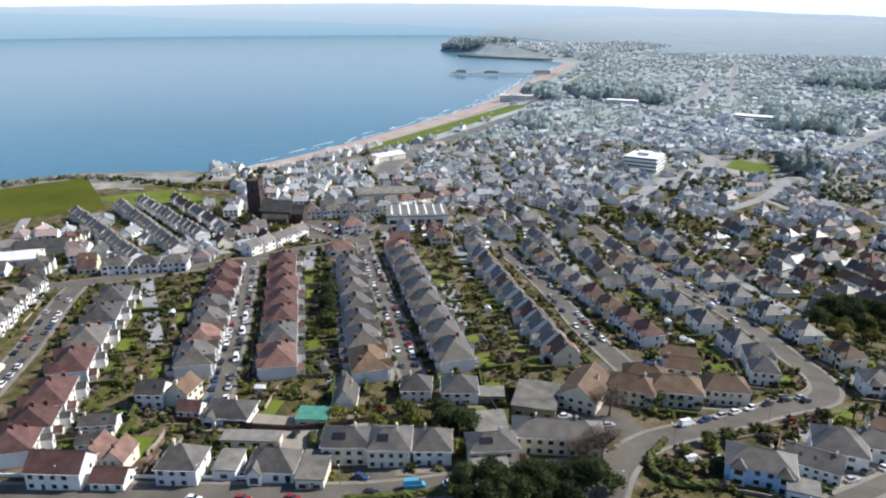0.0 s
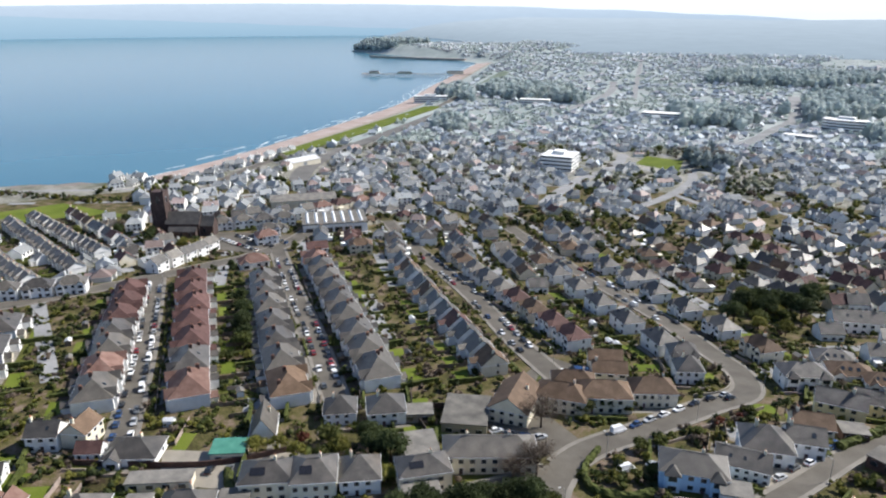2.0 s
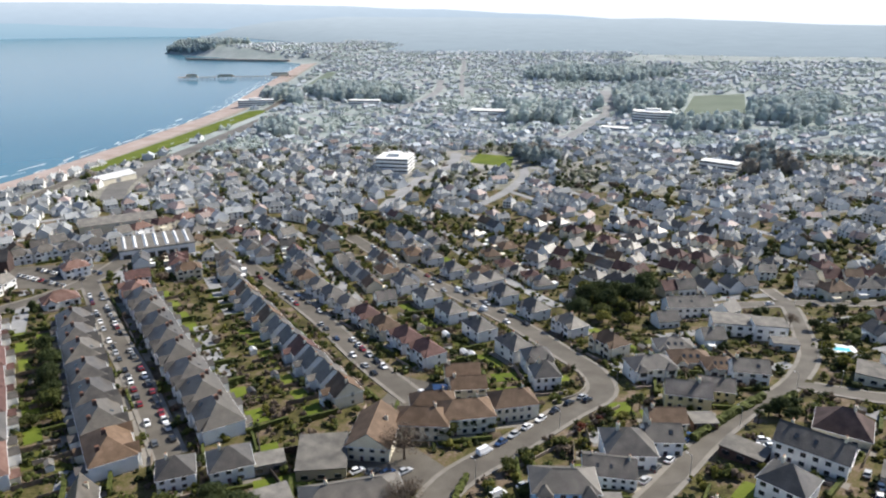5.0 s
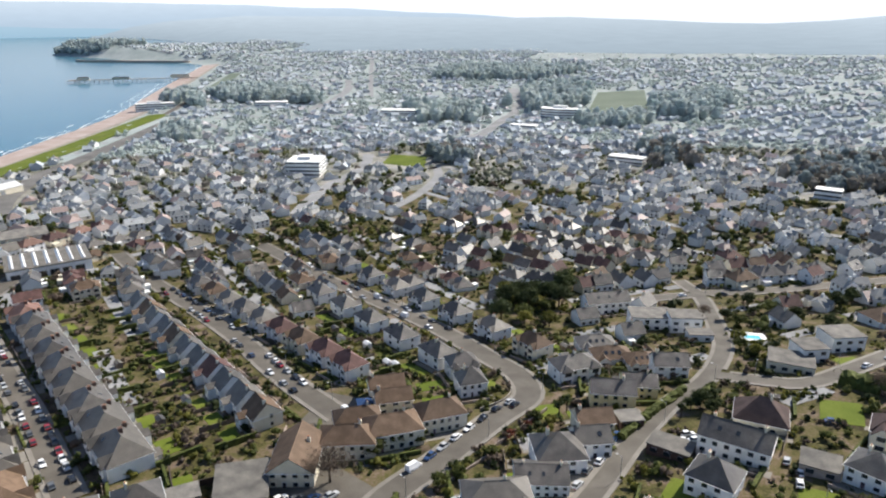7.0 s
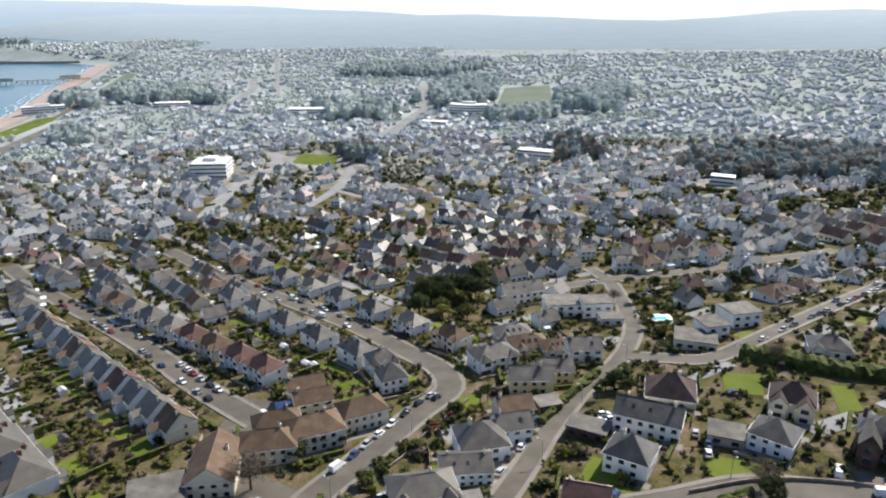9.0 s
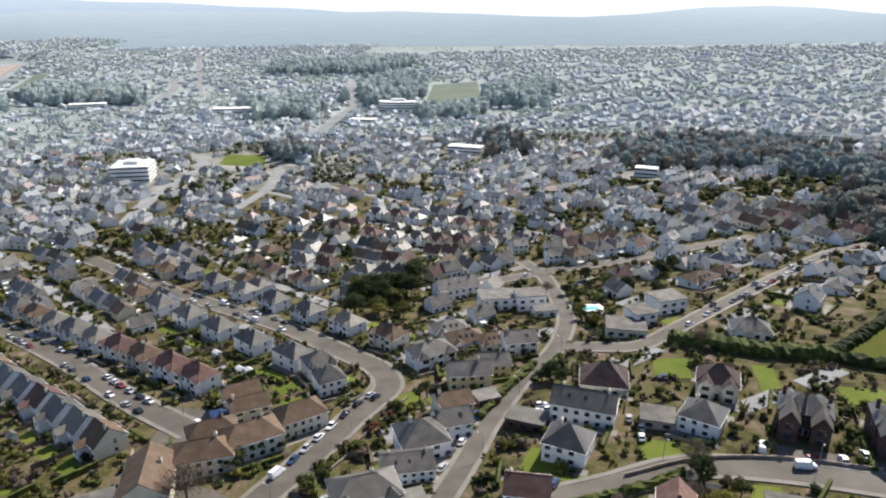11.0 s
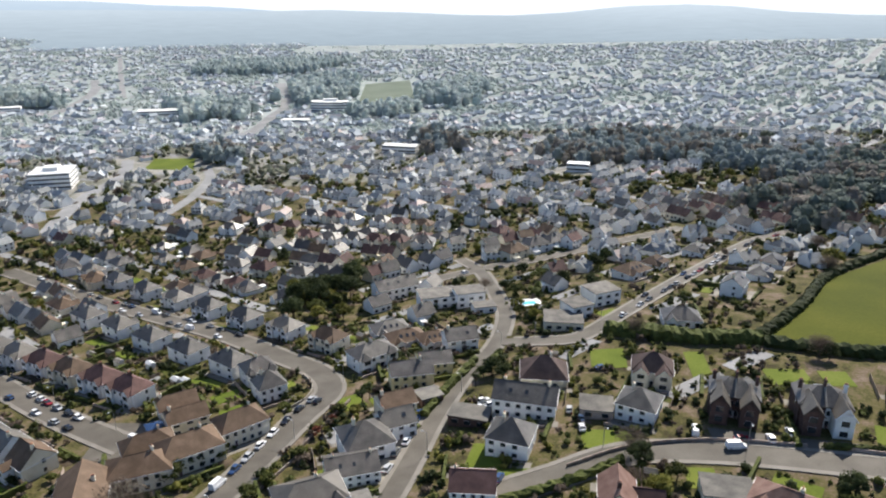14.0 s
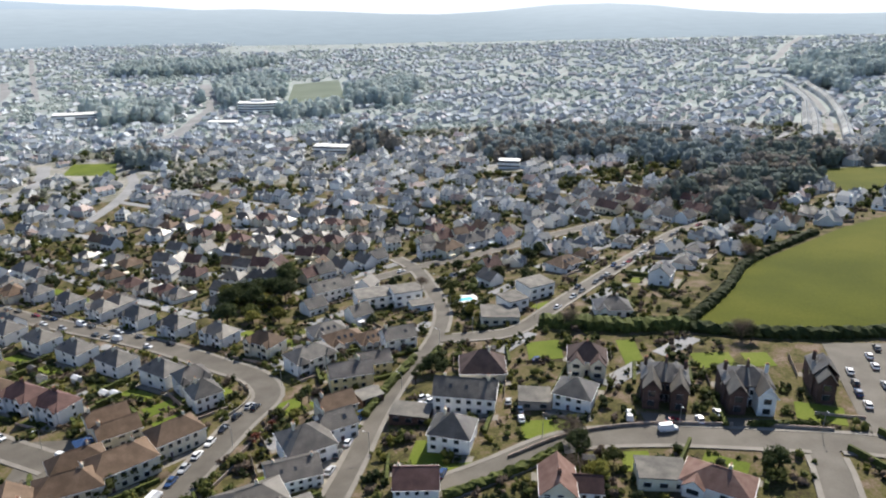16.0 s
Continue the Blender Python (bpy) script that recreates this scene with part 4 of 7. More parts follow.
for tone, roof in (("slate", SLATE), ("red", TILE_RED), ("orange", TILE_ORANGE), ("brown", TILE_BROWN), ("pale", SLATE_PALE)):
    word = {"slate": "grey slate", "red": "dark red tiled", "orange": "orange tiled", "brown": "brown tiled", "pale": "pale weathered slate"}[tone]
    kind_of("deep_" + tone, 17.0, 12.0, name="semi_detached_pair", label="white pair of houses with a deep " + word + " hipped roof", wall=RENDER_WHITE, roof=roof, bays=((-5.6, 3.2, 1.0, "gable"), (5.6, 3.2, 1.0, "gable")), stacks=((0.0, 0.6), (-5.0, 3.0)), group="pairs of houses along the streets", stack_mat=BRICK, ends=False, **VILLA)
    rear_wing(PROTO["deep_" + tone], -5.2, 6.0, 3.8, 3.0, 3.2, RENDER_WHITE, SLATE)
    rear_wing(PROTO["deep_" + tone], 5.2, 6.0, 3.8, 2.4, 2.6, RENDER_CREAM, roof)
    kind_of("cross_" + tone, 8.2, 9.4, name="detached_house", label="white house with a steep " + word + " gabled roof", wall=RENDER_WHITE if tone != "brown" else RENDER_CREAM, roof=roof, eave=4.6, rise=3.9, kind="gable", stacks=((-3.2, 0.4),), group="detached houses")
    rear_wing(PROTO["cross_" + tone], 1.6, 4.7, 3.6, 2.6, 4.0, RENDER_WHITE, roof)
    kind_of("cottage_" + tone, 8.5, 7.6, name="detached_house", label="small white house with a " + word + " gabled roof", wall=RENDER_WHITE if tone != "brown" else RENDER_CREAM, roof=roof, eave=5.0, rise=2.9, kind="gable", stacks=((-3.4, 0.0),), group="detached houses")
    kind_of("bungalow_" + tone, 11.5, 8.4, name="bungalow", label="low white bungalow with a " + word + " hipped roof", wall=RENDER_WHITE, roof=roof, eave=2.9, rise=2.9, kind="hip", bays=((-3.4, 3.4, 1.2, "gable", 2.7),), stacks=((1.5, 0.6),), group="bungalows")
    kind_of("terrace_" + tone, 5.6, 8.6, name="terraced_house", label="narrow white terraced house with a " + word + " roof", wall=RENDER_WHITE, roof=roof, eave=5.3, rise=2.6, kind="gable", bays=((-1.3, 2.2, 0.7, "gable"),), stacks=((2.5, 0.3),), group="terraced houses", ends=False)
    for shape, w, d, e, r, k in (("far_semi", 13, 8.8, 4.7, 3.3, "hip"), ("far_cottage", 8.6, 8.2, 4.0, 3.5, "gable"), ("far_bungalow", 11, 8.8, 2.6, 3.2, "hip")):
        kind_of(shape + "_" + tone, w, d, name={"far_semi": "semi_detached_house", "far_cottage": "detached_house", "far_bungalow": "bungalow"}[shape], label="white house with a " + word + " roof among gardens", wall=RENDER_WHITE if tone in ("slate", "pale", "orange") else RENDER_CREAM, roof=roof, eave=e, rise=r, kind=k, stacks=((0, 0.3),), group="houses of the town", lite=True, pair=True)
kind_of("twin_gable", 11.5, 9.5, name="detached_house", label="cream house with twin timbered gables and a dark roof", wall=RENDER_CREAM, roof=TILE_DARK, eave=5.0, rise=4.0, kind="hip", bays=((-3.2, 4.4, 1.8, "gable"), (3.2, 4.4, 1.8, "gable")), stacks=((0.0, 2.4),), stack_mat=BRICK)
kind_of("yellow_house", 13.5, 8.2, name="yellow_house", label="pale yellow house with a dark slate gabled roof", wall=RENDER_YELLOW, roof=SLATE, eave=5.2, rise=3.0, kind="gable", stacks=((3.0, 0.0),))
kind_of("blue_house", 16.0, 10.0, name="blue_house", label="pale blue rendered house with a brown-grey hipped roof", wall=RENDER_BLUE, roof=SLATE_PALE, eave=5.3, rise=2.9, kind="hip", bays=((-5.0, 3.6, 1.4, "hip"), (5.4, 3.4, 1.2, "hip")), stacks=((2.0, 0.8),))
kind_of("brown_block", 17.0, 9.6, name="retirement_block", label="cream block with a brown tiled hipped roof", wall=RENDER_CREAM, roof=TILE_BROWN, eave=5.4, rise=3.1, kind="hip", stacks=((4.0, 0.5),), group="brown-roofed blocks")
kind_of("brown_gable", 12.0, 17.0, name="gabled_hall", label="cream hall with a broad brown tiled gabled roof", wall=RENDER_CREAM, roof=TILE_BROWN, eave=5.0, rise=4.2, kind="gable", along="y", stacks=((3.0, 2.0),))
kind_of("pale_block", 24.0, 9.6, name="apartment_block", label="long cream block with a weathered grey hipped roof", wall=RENDER_CREAM, roof=SLATE_PALE, eave=5.6, rise=2.9, kind="hip", stacks=((-6.0, 0.4), (5.0, 0.4)), category="apartments")
kind_of("white_flats", 13.0, 9.5, name="apartment_block", label="white rendered flats with a dark slate hipped roof", wall=RENDER_CREAM, roof=SLATE, eave=6.0, rise=2.8, kind="hip", stacks=((2.0, 0.5),), category="apartments", group="rendered flats")
kind_of("red_gable", 14.0, 8.6, name="detached_house", label="white house with a long dark red tiled gabled roof", wall=RENDER_WHITE, roof=TILE_RED, eave=5.4, rise=3.6, kind="gable", stacks=((-5.4, 0.6),))
kind_of("red_annex", 8.5, 6.5, name="annex", label="low white annex with a dark red tiled gabled roof", wall=RENDER_WHITE, roof=TILE_RED, eave=2.7, rise=2.2, kind="gable", stacks=())
kind_of("square_hip", 10.5, 10.0, name="detached_house", label="white square house with a steep dark slate hipped roof", wall=RENDER_WHITE, roof=SLATE, eave=5.3, rise=4.2, kind="hip", stacks=((-2.2, 1.0),))
kind_of("chalet", 7.0, 11.0, name="chalet_house", label="white chalet house with a steep grey gabled roof", wall=RENDER_WHITE, roof=SLATE_PALE, eave=3.0, rise=5.2, kind="gable", along="y", stacks=((1.5, 2.0),))
kind_of("thatch_hip", 14.0, 11.5, name="detached_house", label="house with a broad dark brown hipped roof", wall=RENDER_CREAM, roof=TILE_DARK, eave=3.4, rise=5.0, kind="hip", stacks=((2.0, 0.0),))
kind_of("long_slate", 17.5, 9.5, name="detached_house", label="white two-storey house with a dark slate gabled roof", wall=RENDER_WHITE, roof=SLATE, eave=5.6, rise=3.4, kind="gable", stacks=((6.5, 0.0), (-6.0, 0.5)))
kind_of("orange_gable", 8.0, 10.5, name="detached_house", label="house with a pale orange tiled gabled roof", wall=RENDER_CREAM, roof=TILE_ORANGE, eave=4.6, rise=3.6, kind="gable", along="y", stacks=((0.0, -3.0),), stack_mat=BRICK)


def rooflight(key, x, share, w, h, eave, rise, half, side=-1, along="x", name="rooflight", mat=None):
    """A framed pane set on a roof slope, at a share of the way up from the eaves."""
    bm = bmesh.new()
    box(bm, -w / 2, w / 2, -h / 2, h / 2, 0, 0.1)
    top = [f for f in bm.faces if f.calc_center_median().z > 0.09]
    bmesh.ops.inset_individual(bm, faces=top, thickness=0.08, depth=-0.02)
    for f in top:
        f.material_index = 1
    ob = part(name, bm, [DARKTRIM, mat or GLASS], PROTO[key])
    tilt = math.atan2(rise, half)
    ob.matrix_local = Matrix.Rotation(0 if along == "x" else -math.pi / 2, 4, "Z") @ Matrix.Translation((x, side * half * (1 - share), eave + rise * share + 0.2)) @ Matrix.Rotation(-side * tilt, 4, "X")


for tone in ("brown", "pale"):
    for x in (-2.4, -0.4, 1.6):
        rooflight("bungalow_" + tone, x, 0.45, 0.9, 1.3, 2.9, 2.9, 4.2)
for key in ("cottage_slate", "cottage_pale"):
    rooflight(key, 1.6, 0.5, 0.9, 1.2, 5.0, 2.9, 3.8)
rooflight("semi_pale", -3.2, 0.45, 0.9, 1.2, 5.3, 3.0, 4.3, 1)
rooflight("semi_slate", 2.8, 0.45, 0.9, 1.2, 5.3, 3.0, 4.3, 1)
rooflight("deep_slate", 1.5, 0.5, 0.9, 1.2, 5.2, 4.2, 6.0, 1)
rooflight("deep_pale", -2.8, 0.45, 0.9, 1.2, 5.2, 4.2, 6.0, -1)
for x in (-4.0, 0.5):
    rooflight("long_slate", x, 0.5, 1.0, 1.3, 5.6, 3.4, 4.75)
rooflight("white_flats", -2.0, 0.5, 3.6, 2.0, 6.0, 2.8, 4.75, -1, "x", "solar_panel", PAINTS["black"])
rows_rng = random.Random(11)


PLOTS = []


def row(a, b, n, kinds, flip=False, jitter=0.5, up=0.0, fit=None):
    """n houses from a to b, their fronts to the right of that way, or to the left where flipped."""
    (ax, ay), (bx, by) = a, b
    turn = math.atan2(by - ay, bx - ax) + (math.pi if flip else 0)
    gap = math.hypot(bx - ax, by - ay) / max(1, n - 1)
    for i in range(n):
        u = i / max(1, n - 1)
        key = kinds[i] if len(kinds) == n else rows_rng.choice(kinds)
        x, y = ax + (bx - ax) * u + rows_rng.uniform(-jitter, jitter), ay + (by - ay) * u + rows_rng.uniform(-jitter, jitter)
        w, d = SPAN[key]
        s = min(1.0, (fit or gap * 0.99) / w) if n > 1 else 1.0
        street_house(PROTO[key], x, y, turn + rows_rng.uniform(-0.02, 0.02), up, (s, 1, rows_rng.uniform(0.95, 1.05)))
        take_box(x, y, w * s + 1.5, d + 2, turn)
        PLOTS.append((x, y, turn, gap if n > 1 else w, d))


def lone(key, x, y, facing, size=None, up=0.0):
    """One house, its front towards a compass turn in degrees (0 faces -y)."""
    turn = radians(facing)
    street_house(PROTO[key], x, y, turn, up, size)
    w, d = SPAN[key]
    s = size or (1, 1, 1)
    take_box(x, y, w * s[0] + 1.5, d * s[1] + 2, turn)
    PLOTS.append((x, y, turn, w * s[0] + 4, d * s[1]))


row((-187, 119), (-281, 187), 7, ["deep_orange", "deep_slate", "deep_red", "deep_red", "deep_red", "deep_red", "deep_red"], True)
row((-209, 100), (-290, 160), 7, ["deep_pale", "deep_orange", "deep_pale", "deep_slate", "deep_red", "deep_red", "deep_red"])
row((-162, 138), (-252, 204), 7, ["deep_brown", "deep_pale", "deep_slate", "deep_slate", "deep_pale", "deep_slate", "deep_slate"])
row((-146, 163), (-260, 245), 9, ["deep_pale", "deep_pale", "deep_slate", "deep_pale", "deep_slate", "deep_slate", "deep_pale", "deep_slate", "deep_orange"], True)
row((-118, 190), (-222, 270), 11, ["cross_brown", "cross_pale", "cross_slate", "cross_red", "cross_slate", "cross_slate", "cross_brown", "cross_slate", "cross_pale", "cross_brown", "cross_slate"], fit=8.0)
row((-106, 229), (-214, 304), 9, ["semi_red", "semi_red", "semi_brown", "semi_red", "semi_pale", "semi_slate", "semi_pale", "semi_brown", "semi_slate"], True)
row((-79, 246), (-170, 322), 6, ["semi_slate", "semi_slate", "semi_slate", "semi_pale", "semi_slate", "semi_brown"])
row((-46, 262), (-178, 375), 8, ["semi_brown", "semi_pale", "semi_slate", "semi_slate", "semi_pale", "semi_slate", "semi_slate", "semi_pale"], True)
row((-217, 57), (-292, 108), 5, ["deep_red", "deep_red", "deep_pale", "deep_slate", "deep_slate"], True)
row((-262, 36), (-335, 88), 7, ["semi_pale", "semi_slate", "semi_pale"])
row((-466, 158), (-345, 141), 18, ["terrace_slate", "terrace_pale"])
row((-466, 186), (-345, 164), 18, ["terrace_slate", "terrace_pale"])
row((-470, 203), (-362, 186), 14, ["terrace_slate", "terrace_slate", "terrace_pale"])
row((-460, 222), (-385, 208), 8, ["cottage_slate", "cottage_brown", "cottage_red"])
row((-338, 128), (-322, 150), 3, ["semi_pale", "semi_slate", "semi_pale"])
row((-318, 192), (-330, 232), 5, ["cottage_slate", "cottage_pale"], True)


def flat_house(x, y, facing, w, d, h, wall, roof, name, label, category="building", up=0.0):
    """A flat-roofed building with a parapet round its roof."""
    ob = tagged(new(name), label, category)
    bm = bmesh.new()
    box(bm, -w / 2, w / 2, -d / 2, d / 2, -2.5, h)
    part("wall", bm, wall, ob)
    bm = bmesh.new()
    box(bm, -w / 2 - 0.25, w / 2 + 0.25, -d / 2 - 0.25, d / 2 + 0.25, h + 0.004, h + 0.3)
    bmesh.ops.inset_region(bm, faces=[f for f in bm.faces if f.normal.z > 0.9 or f.calc_center_median().z > h + 0.29], thickness=0.3, depth=0.12)
    part("roof", bm, roof, ob)
    for z in [0.9 + 2.7 * k for k in range(max(1, int(h / 2.7)))]:
        for k in range(max(1, int(w / 3.4))):
            window(ob, -w / 2 + (k + 0.5) * w / max(1, int(w / 3.4)), -d / 2, z, 1.8, 1.25, 0, 1)
    turn = radians(facing)
    ob.matrix_world = Matrix.Translation((x, y, ground_z(x, y) + 0.1 + up)) @ Matrix.Rotation(turn, 4, "Z")
    take_box(x, y, w + 1, d + 1, turn)
    return ob


# along the lower street
lone("deep_red", -203, 47, -34, (0.62, 1, 1))
lone("deep_red", -194, 39, -34, (0.62, 1, 1))
lone("cottage_slate", -192, 61, 50, (1.15, 0.8, 0.62))
lone("cottage_slate", -183, 56, 50, (1.0, 0.75, 0.58))
lone("red_gable", -173, 44, 40)
lone("red_annex", -162, 52, 40)
lone("orange_gable", -175, 54, 40, (0.75, 0.8, 0.85))
lone("orange_gable", -169, 57, 40, (0.75, 0.8, 0.85))
lone("square_hip", -152, 66, 40)
flat_house(-145, 75, 40, 6, 9, 3.2, RENDER_WHITE, FELT, "garage", "white flat-roofed garage between two houses", "garage")
lone("bungalow_slate", -135, 82, 40, (1.05, 1.1, 1.35))
flat_house(-126, 88, 40, 7, 12, 3.4, RENDER_CREAM, FELT, "garage", "cream flat-roofed workshop beside a bungalow", "garage")
flat_house(-152, 86, 40, 16, 5, 2.6, RENDER_CREAM, FELT, "garage", "row of flat-roofed garages by the yard", "garage")
lone("white_flats", -127, 100, 42)
lone("white_flats", -118, 107, 42, (0.85, 1.15, 1.0))
lone("square_hip", -110, 115, 42, (0.95, 1.0, 0.9))
lone("white_flats", -97, 124, 48, (1.0, 0.9, 0.95))
flat_house(-93, 118, 48, 9, 6, 3.4, RENDER_CREAM, FELT, "annex", "cream flat-roofed annex of the flats", "building")
flat_house(-104, 132, 48, 9, 12, 5.0, RENDER_CREAM, FELT, "rear_wing", "cream rear wing with a flat grey roof", "building")
lone("pale_block", -88, 141, 36)
flat_house(-106, 157, 28, 13, 16, 3.6, CONCRETE, FELT, "hall", "low hall with a broad flat grey roof", "building")
flat_house(-119, 150, 40, 9, 6, 2.8, WALLSTONE, FELT, "garden_store", "stone garden store with a flat felt roof", "shed")
lone("chalet", -150, 118, 44)
lone("square_hip", -138, 137, 42, (0.9, 0.9, 0.8))
lone("square_hip", -127, 145, 44, (1.05, 1.0, 0.85))
lone("bungalow_slate", -170, 90, 38, (1.2, 1.2, 1.0))
lone("red_annex", -180, 83, 38, (0.8, 0.8, 1.0))
lone("cottage_slate", -196, 79, 40)
lone("cottage_brown", -190, 86, 120)
flat_house(-149, 105, 40, 9, 7, 3.0, RENDER_CREAM, GREEN_SHEET, "workshop", "workshop with a flat green sheet roof", "shed")
# the brown-roofed blocks by the bend
lone("brown_gable", -97, 170, 14)
lone("brown_block", -87, 181, 18, (0.9, 1.0, 1.0))
lone("brown_block", -77, 189, 32, (0.95, 1.1, 1.05))
lone("brown_block", -66, 201, 34, (0.8, 1.0, 1.0))
lone("brown_block", -89, 193, 28, (0.8, 0.8, 0.9))
lone("cottage_brown", -83, 208, 28, (1.3, 1.0, 0.9))
lone("cottage_brown", -88, 216, 28, (1.3, 1.0, 0.95))
lone("square_hip", -62, 225, 30, (0.85, 0.85, 0.95))
lone("semi_slate", -68, 238, 30, (0.8, 1, 1))
# between the bend and the lane
lone("blue_house", -42, 163, 20)
flat_house(-31, 160, 20, 7, 6, 3.4, RENDER_WHITE, FELT, "annex", "low white annex of the blue house", "building")
lone("long_slate", -33, 175, 12, (0.75, 1.0, 0.7))
lone("square_hip", -30, 186, 20, (1.2, 1.2, 1.0))
lone("cottage_pale", -22, 194, 20, (1.1, 1.1, 1.0))
lone("cottage_brown", -22, 206, 22, (1.2, 1.1, 0.9))
flat_house(-12, 211, 24, 7, 6, 2.7, BRICK, FELT, "garage", "dark flat-roofed double garage", "garage")
lone("yellow_house", -17, 225, 8)
lone("yellow_house", -9, 233, 8, (0.8, 1.0, 0.9))
lone("cottage_slate", 1, 250, 12, (1.3, 1.1, 1.0))
lone("bungalow_brown", -18, 260, 20, (1.2, 1.1, 1.0))
lone("bungalow_brown", -8, 257, 20, (1.0, 1.0, 0.9))
lone("bungalow_pale", -24, 271, 20, (1.2, 1.1, 1.0))
lone("semi_slate", -30, 244, 32, (1.2, 1.1, 1.0))
flat_house(-4, 300, 10, 16, 11, 5.6, RENDER_WHITE, FELT, "apartment_block", "white flat-roofed apartment block stepped down a slope", "apartments")
flat_house(9, 297, 10, 12, 9, 6.4, RENDER_WHITE, FELT, "apartment_block", "white flat-roofed apartment block with balconies", "apartments")
flat_house(14, 285, 10, 9, 6, 3.0, RENDER_WHITE, FELT, "garage", "white flat-roofed garage below the apartments", "garage")
lone("long_slate", -22, 318, 25, (1.1, 1, 1))
lone("far_cottage_pale", -6, 320, 60)
# the houses above the lane
lone("red_gable", -4, 162, -8, (0.75, 1, 0.8))
lone("square_hip", 8, 180, -24, (1.05, 1.0, 0.95))
lone("long_slate", 15, 198, -18)
lone("thatch_hip", 24, 216, -10)
flat_house(-1, 196, -20, 11, 7, 2.9, BRICK, FELT, "garage", "dark flat-roofed garage block by the lane", "garage")
flat_house(34, 193, -14, 9, 8, 2.7, WALLSTONE, FELT, "garage", "low stone outbuilding with a pale felt roof", "garage")
lone("square_hip", 45, 190, -33, (1.0, 1.0, 0.85))
lone("twin_gable", 55, 208, -20)
lone("orange_gable", 27, 152, -15)
lone("red_annex", 33, 152, -15)
flat_house(52, 152, -15, 11, 8, 3.2, RENDER_CREAM, FELT, "bungalow", "flat-roofed cream bungalow below the street", "house")
lone("bungalow_orange", 63, 146, -40, (1.3, 1.1, 1.0))
lone("far_cottage_red", 112, 140, 20)
flat_house(40, 258, -10, 14, 11, 3.4, RENDER_CREAM, FELT, "detached_house", "low modern house with a dark flat roof and skylights", "house")
flat_house(47, 266, 20, 9, 9, 5.6, RENDER_WHITE, FELT, "detached_house", "white modern house with a flat roof", "house")
flat_house(60, 279, 20, 12, 10, 6.0, RENDER_WHITE, FELT, "detached_house", "white modern two-storey house with a flat roof", "house")
lone("bungalow_slate", 79, 246, -12, (1.1, 1.1, 1.1))
lone("bungalow_brown", 84, 312, 30, (1.3, 1.2, 1.1))
lone("bungalow_brown", 98, 322, 40)
lone("cottage_slate", 112, 274, 50, (1.1, 1.1, 1.0))
lone("bungalow_pale", 132, 292, 50)
lone("bungalow_slate", 146, 308, 45)
lone("bungalow_pale", 124, 338, 45)
lone("bungalow_slate", 152, 366, 45)
lone("cottage_slate", 28, 366, 10)
lone("cottage_pale", 12, 392, 15)
lone("cottage_brown", 50, 392, 20)
lone("cottage_red", 72, 374, 40)
lone("cottage_pale", 92, 386, 45)
# the shops and houses by the cross street
lone("bungalow_orange", -286, 226, 60, (1.3, 1.1, 1.2))
lone("semi_orange", -318, 262, 60)
lone("semi_pale", -330, 274, 60)
lone("cottage_red", -276, 262, 50, (1.3, 1.2, 1.0))
lone("semi_brown", -262, 282, 45)
row((-345, 300), (-372, 255), 5, ["semi_pale", "semi_slate", "semi_pale"], True)
row((-352, 340), (-340, 388), 4, ["far_semi_orange", "far_semi_red", "far_semi_orange", "far_semi_red"], True)


# landmarks
def church():
    c = tagged(new("church"), "dark red sandstone church with a square tower", "church")
    bm = bmesh.new()
    box(bm, -4, 4, -4, 4, -2, 27)
    bm.faces.ensure_lookup_table()
    bmesh.ops.inset_region(bm, faces=[f for f in bm.faces if f.calc_center_median().z > 26.9], thickness=0.5, depth=-1.0)
    bmesh.ops.recalc_face_normals(bm, faces=bm.faces[:])
    tower = part("tower", bm, STONE, c)
    for sx in (-1, 1):
        for sy in (-1, 1):
            bm = bmesh.new()
            bmesh.ops.create_cone(bm, cap_ends=True, segments=4, radius1=0.7, radius2=0.1, depth=2.4, matrix=Matrix.Translation((sx * 3.5, sy * 3.5, 28.1)) @ Matrix.Rotation(math.pi / 4, 4, "Z"))
            part("pinnacle", bm, STONE, tower)
            bm = bmesh.new()
            box(bm, sx * 3.4 - 0.9, sx * 3.4 + 0.9, sy * 3.4 - 0.9, sy * 3.4 + 0.9, -2, 19)
            part("buttress", bm, STONE, tower)
    for turn in range(4):
        ob = window(tower, 0, 0, 0, 1.8, 3.6, 0, 1)
        ob.matrix_local = Matrix.Rotation(turn * math.pi / 2, 4, "Z") @ Matrix.Translation((0, -4.0, 20))
        ob.name = "belfry_opening"
    for name, x0, x1, y0, y1, eave, rise in (("nave", -6, 6, 4, 24, 8, 6), ("aisle", 6.1, 10, 7, 23, 4.5, 2.2), ("chancel", -4.5, 4.5, 24.1, 32, 6.5, 5)):
        bm = bmesh.new()
        box(bm, x0, x1, y0, y1, -2, eave)
        gable_end(bm, x0, x1, y0, eave, rise, -1)
        gable_end(bm, x0, x1, y1, eave, rise, 1)
        body = part(name, bm, STONE, c)
        bm = bmesh.new()
        roof_mesh(bm, x0, x1, y0, y1, eave, rise, "gable", "y")
        part("roof", bm, SLATE, body)
        for k in range(int((y1 - y0) / 5)):
            window(body, x1, y0 + 2.5 + 5 * k, eave * 0.3, 1.2, eave * 0.45, math.pi / 2)
            window(body, x0, y0 + 2.5 + 5 * k, eave * 0.3, 1.2, eave * 0.45, -math.pi / 2)
    c.matrix_world = Matrix.Translation((-384, 238, ground_z(-384, 238))) @ Matrix.Rotation(radians(-55), 4, "Z")
    take_box(-374, 245, 38, 24, radians(35))


church()


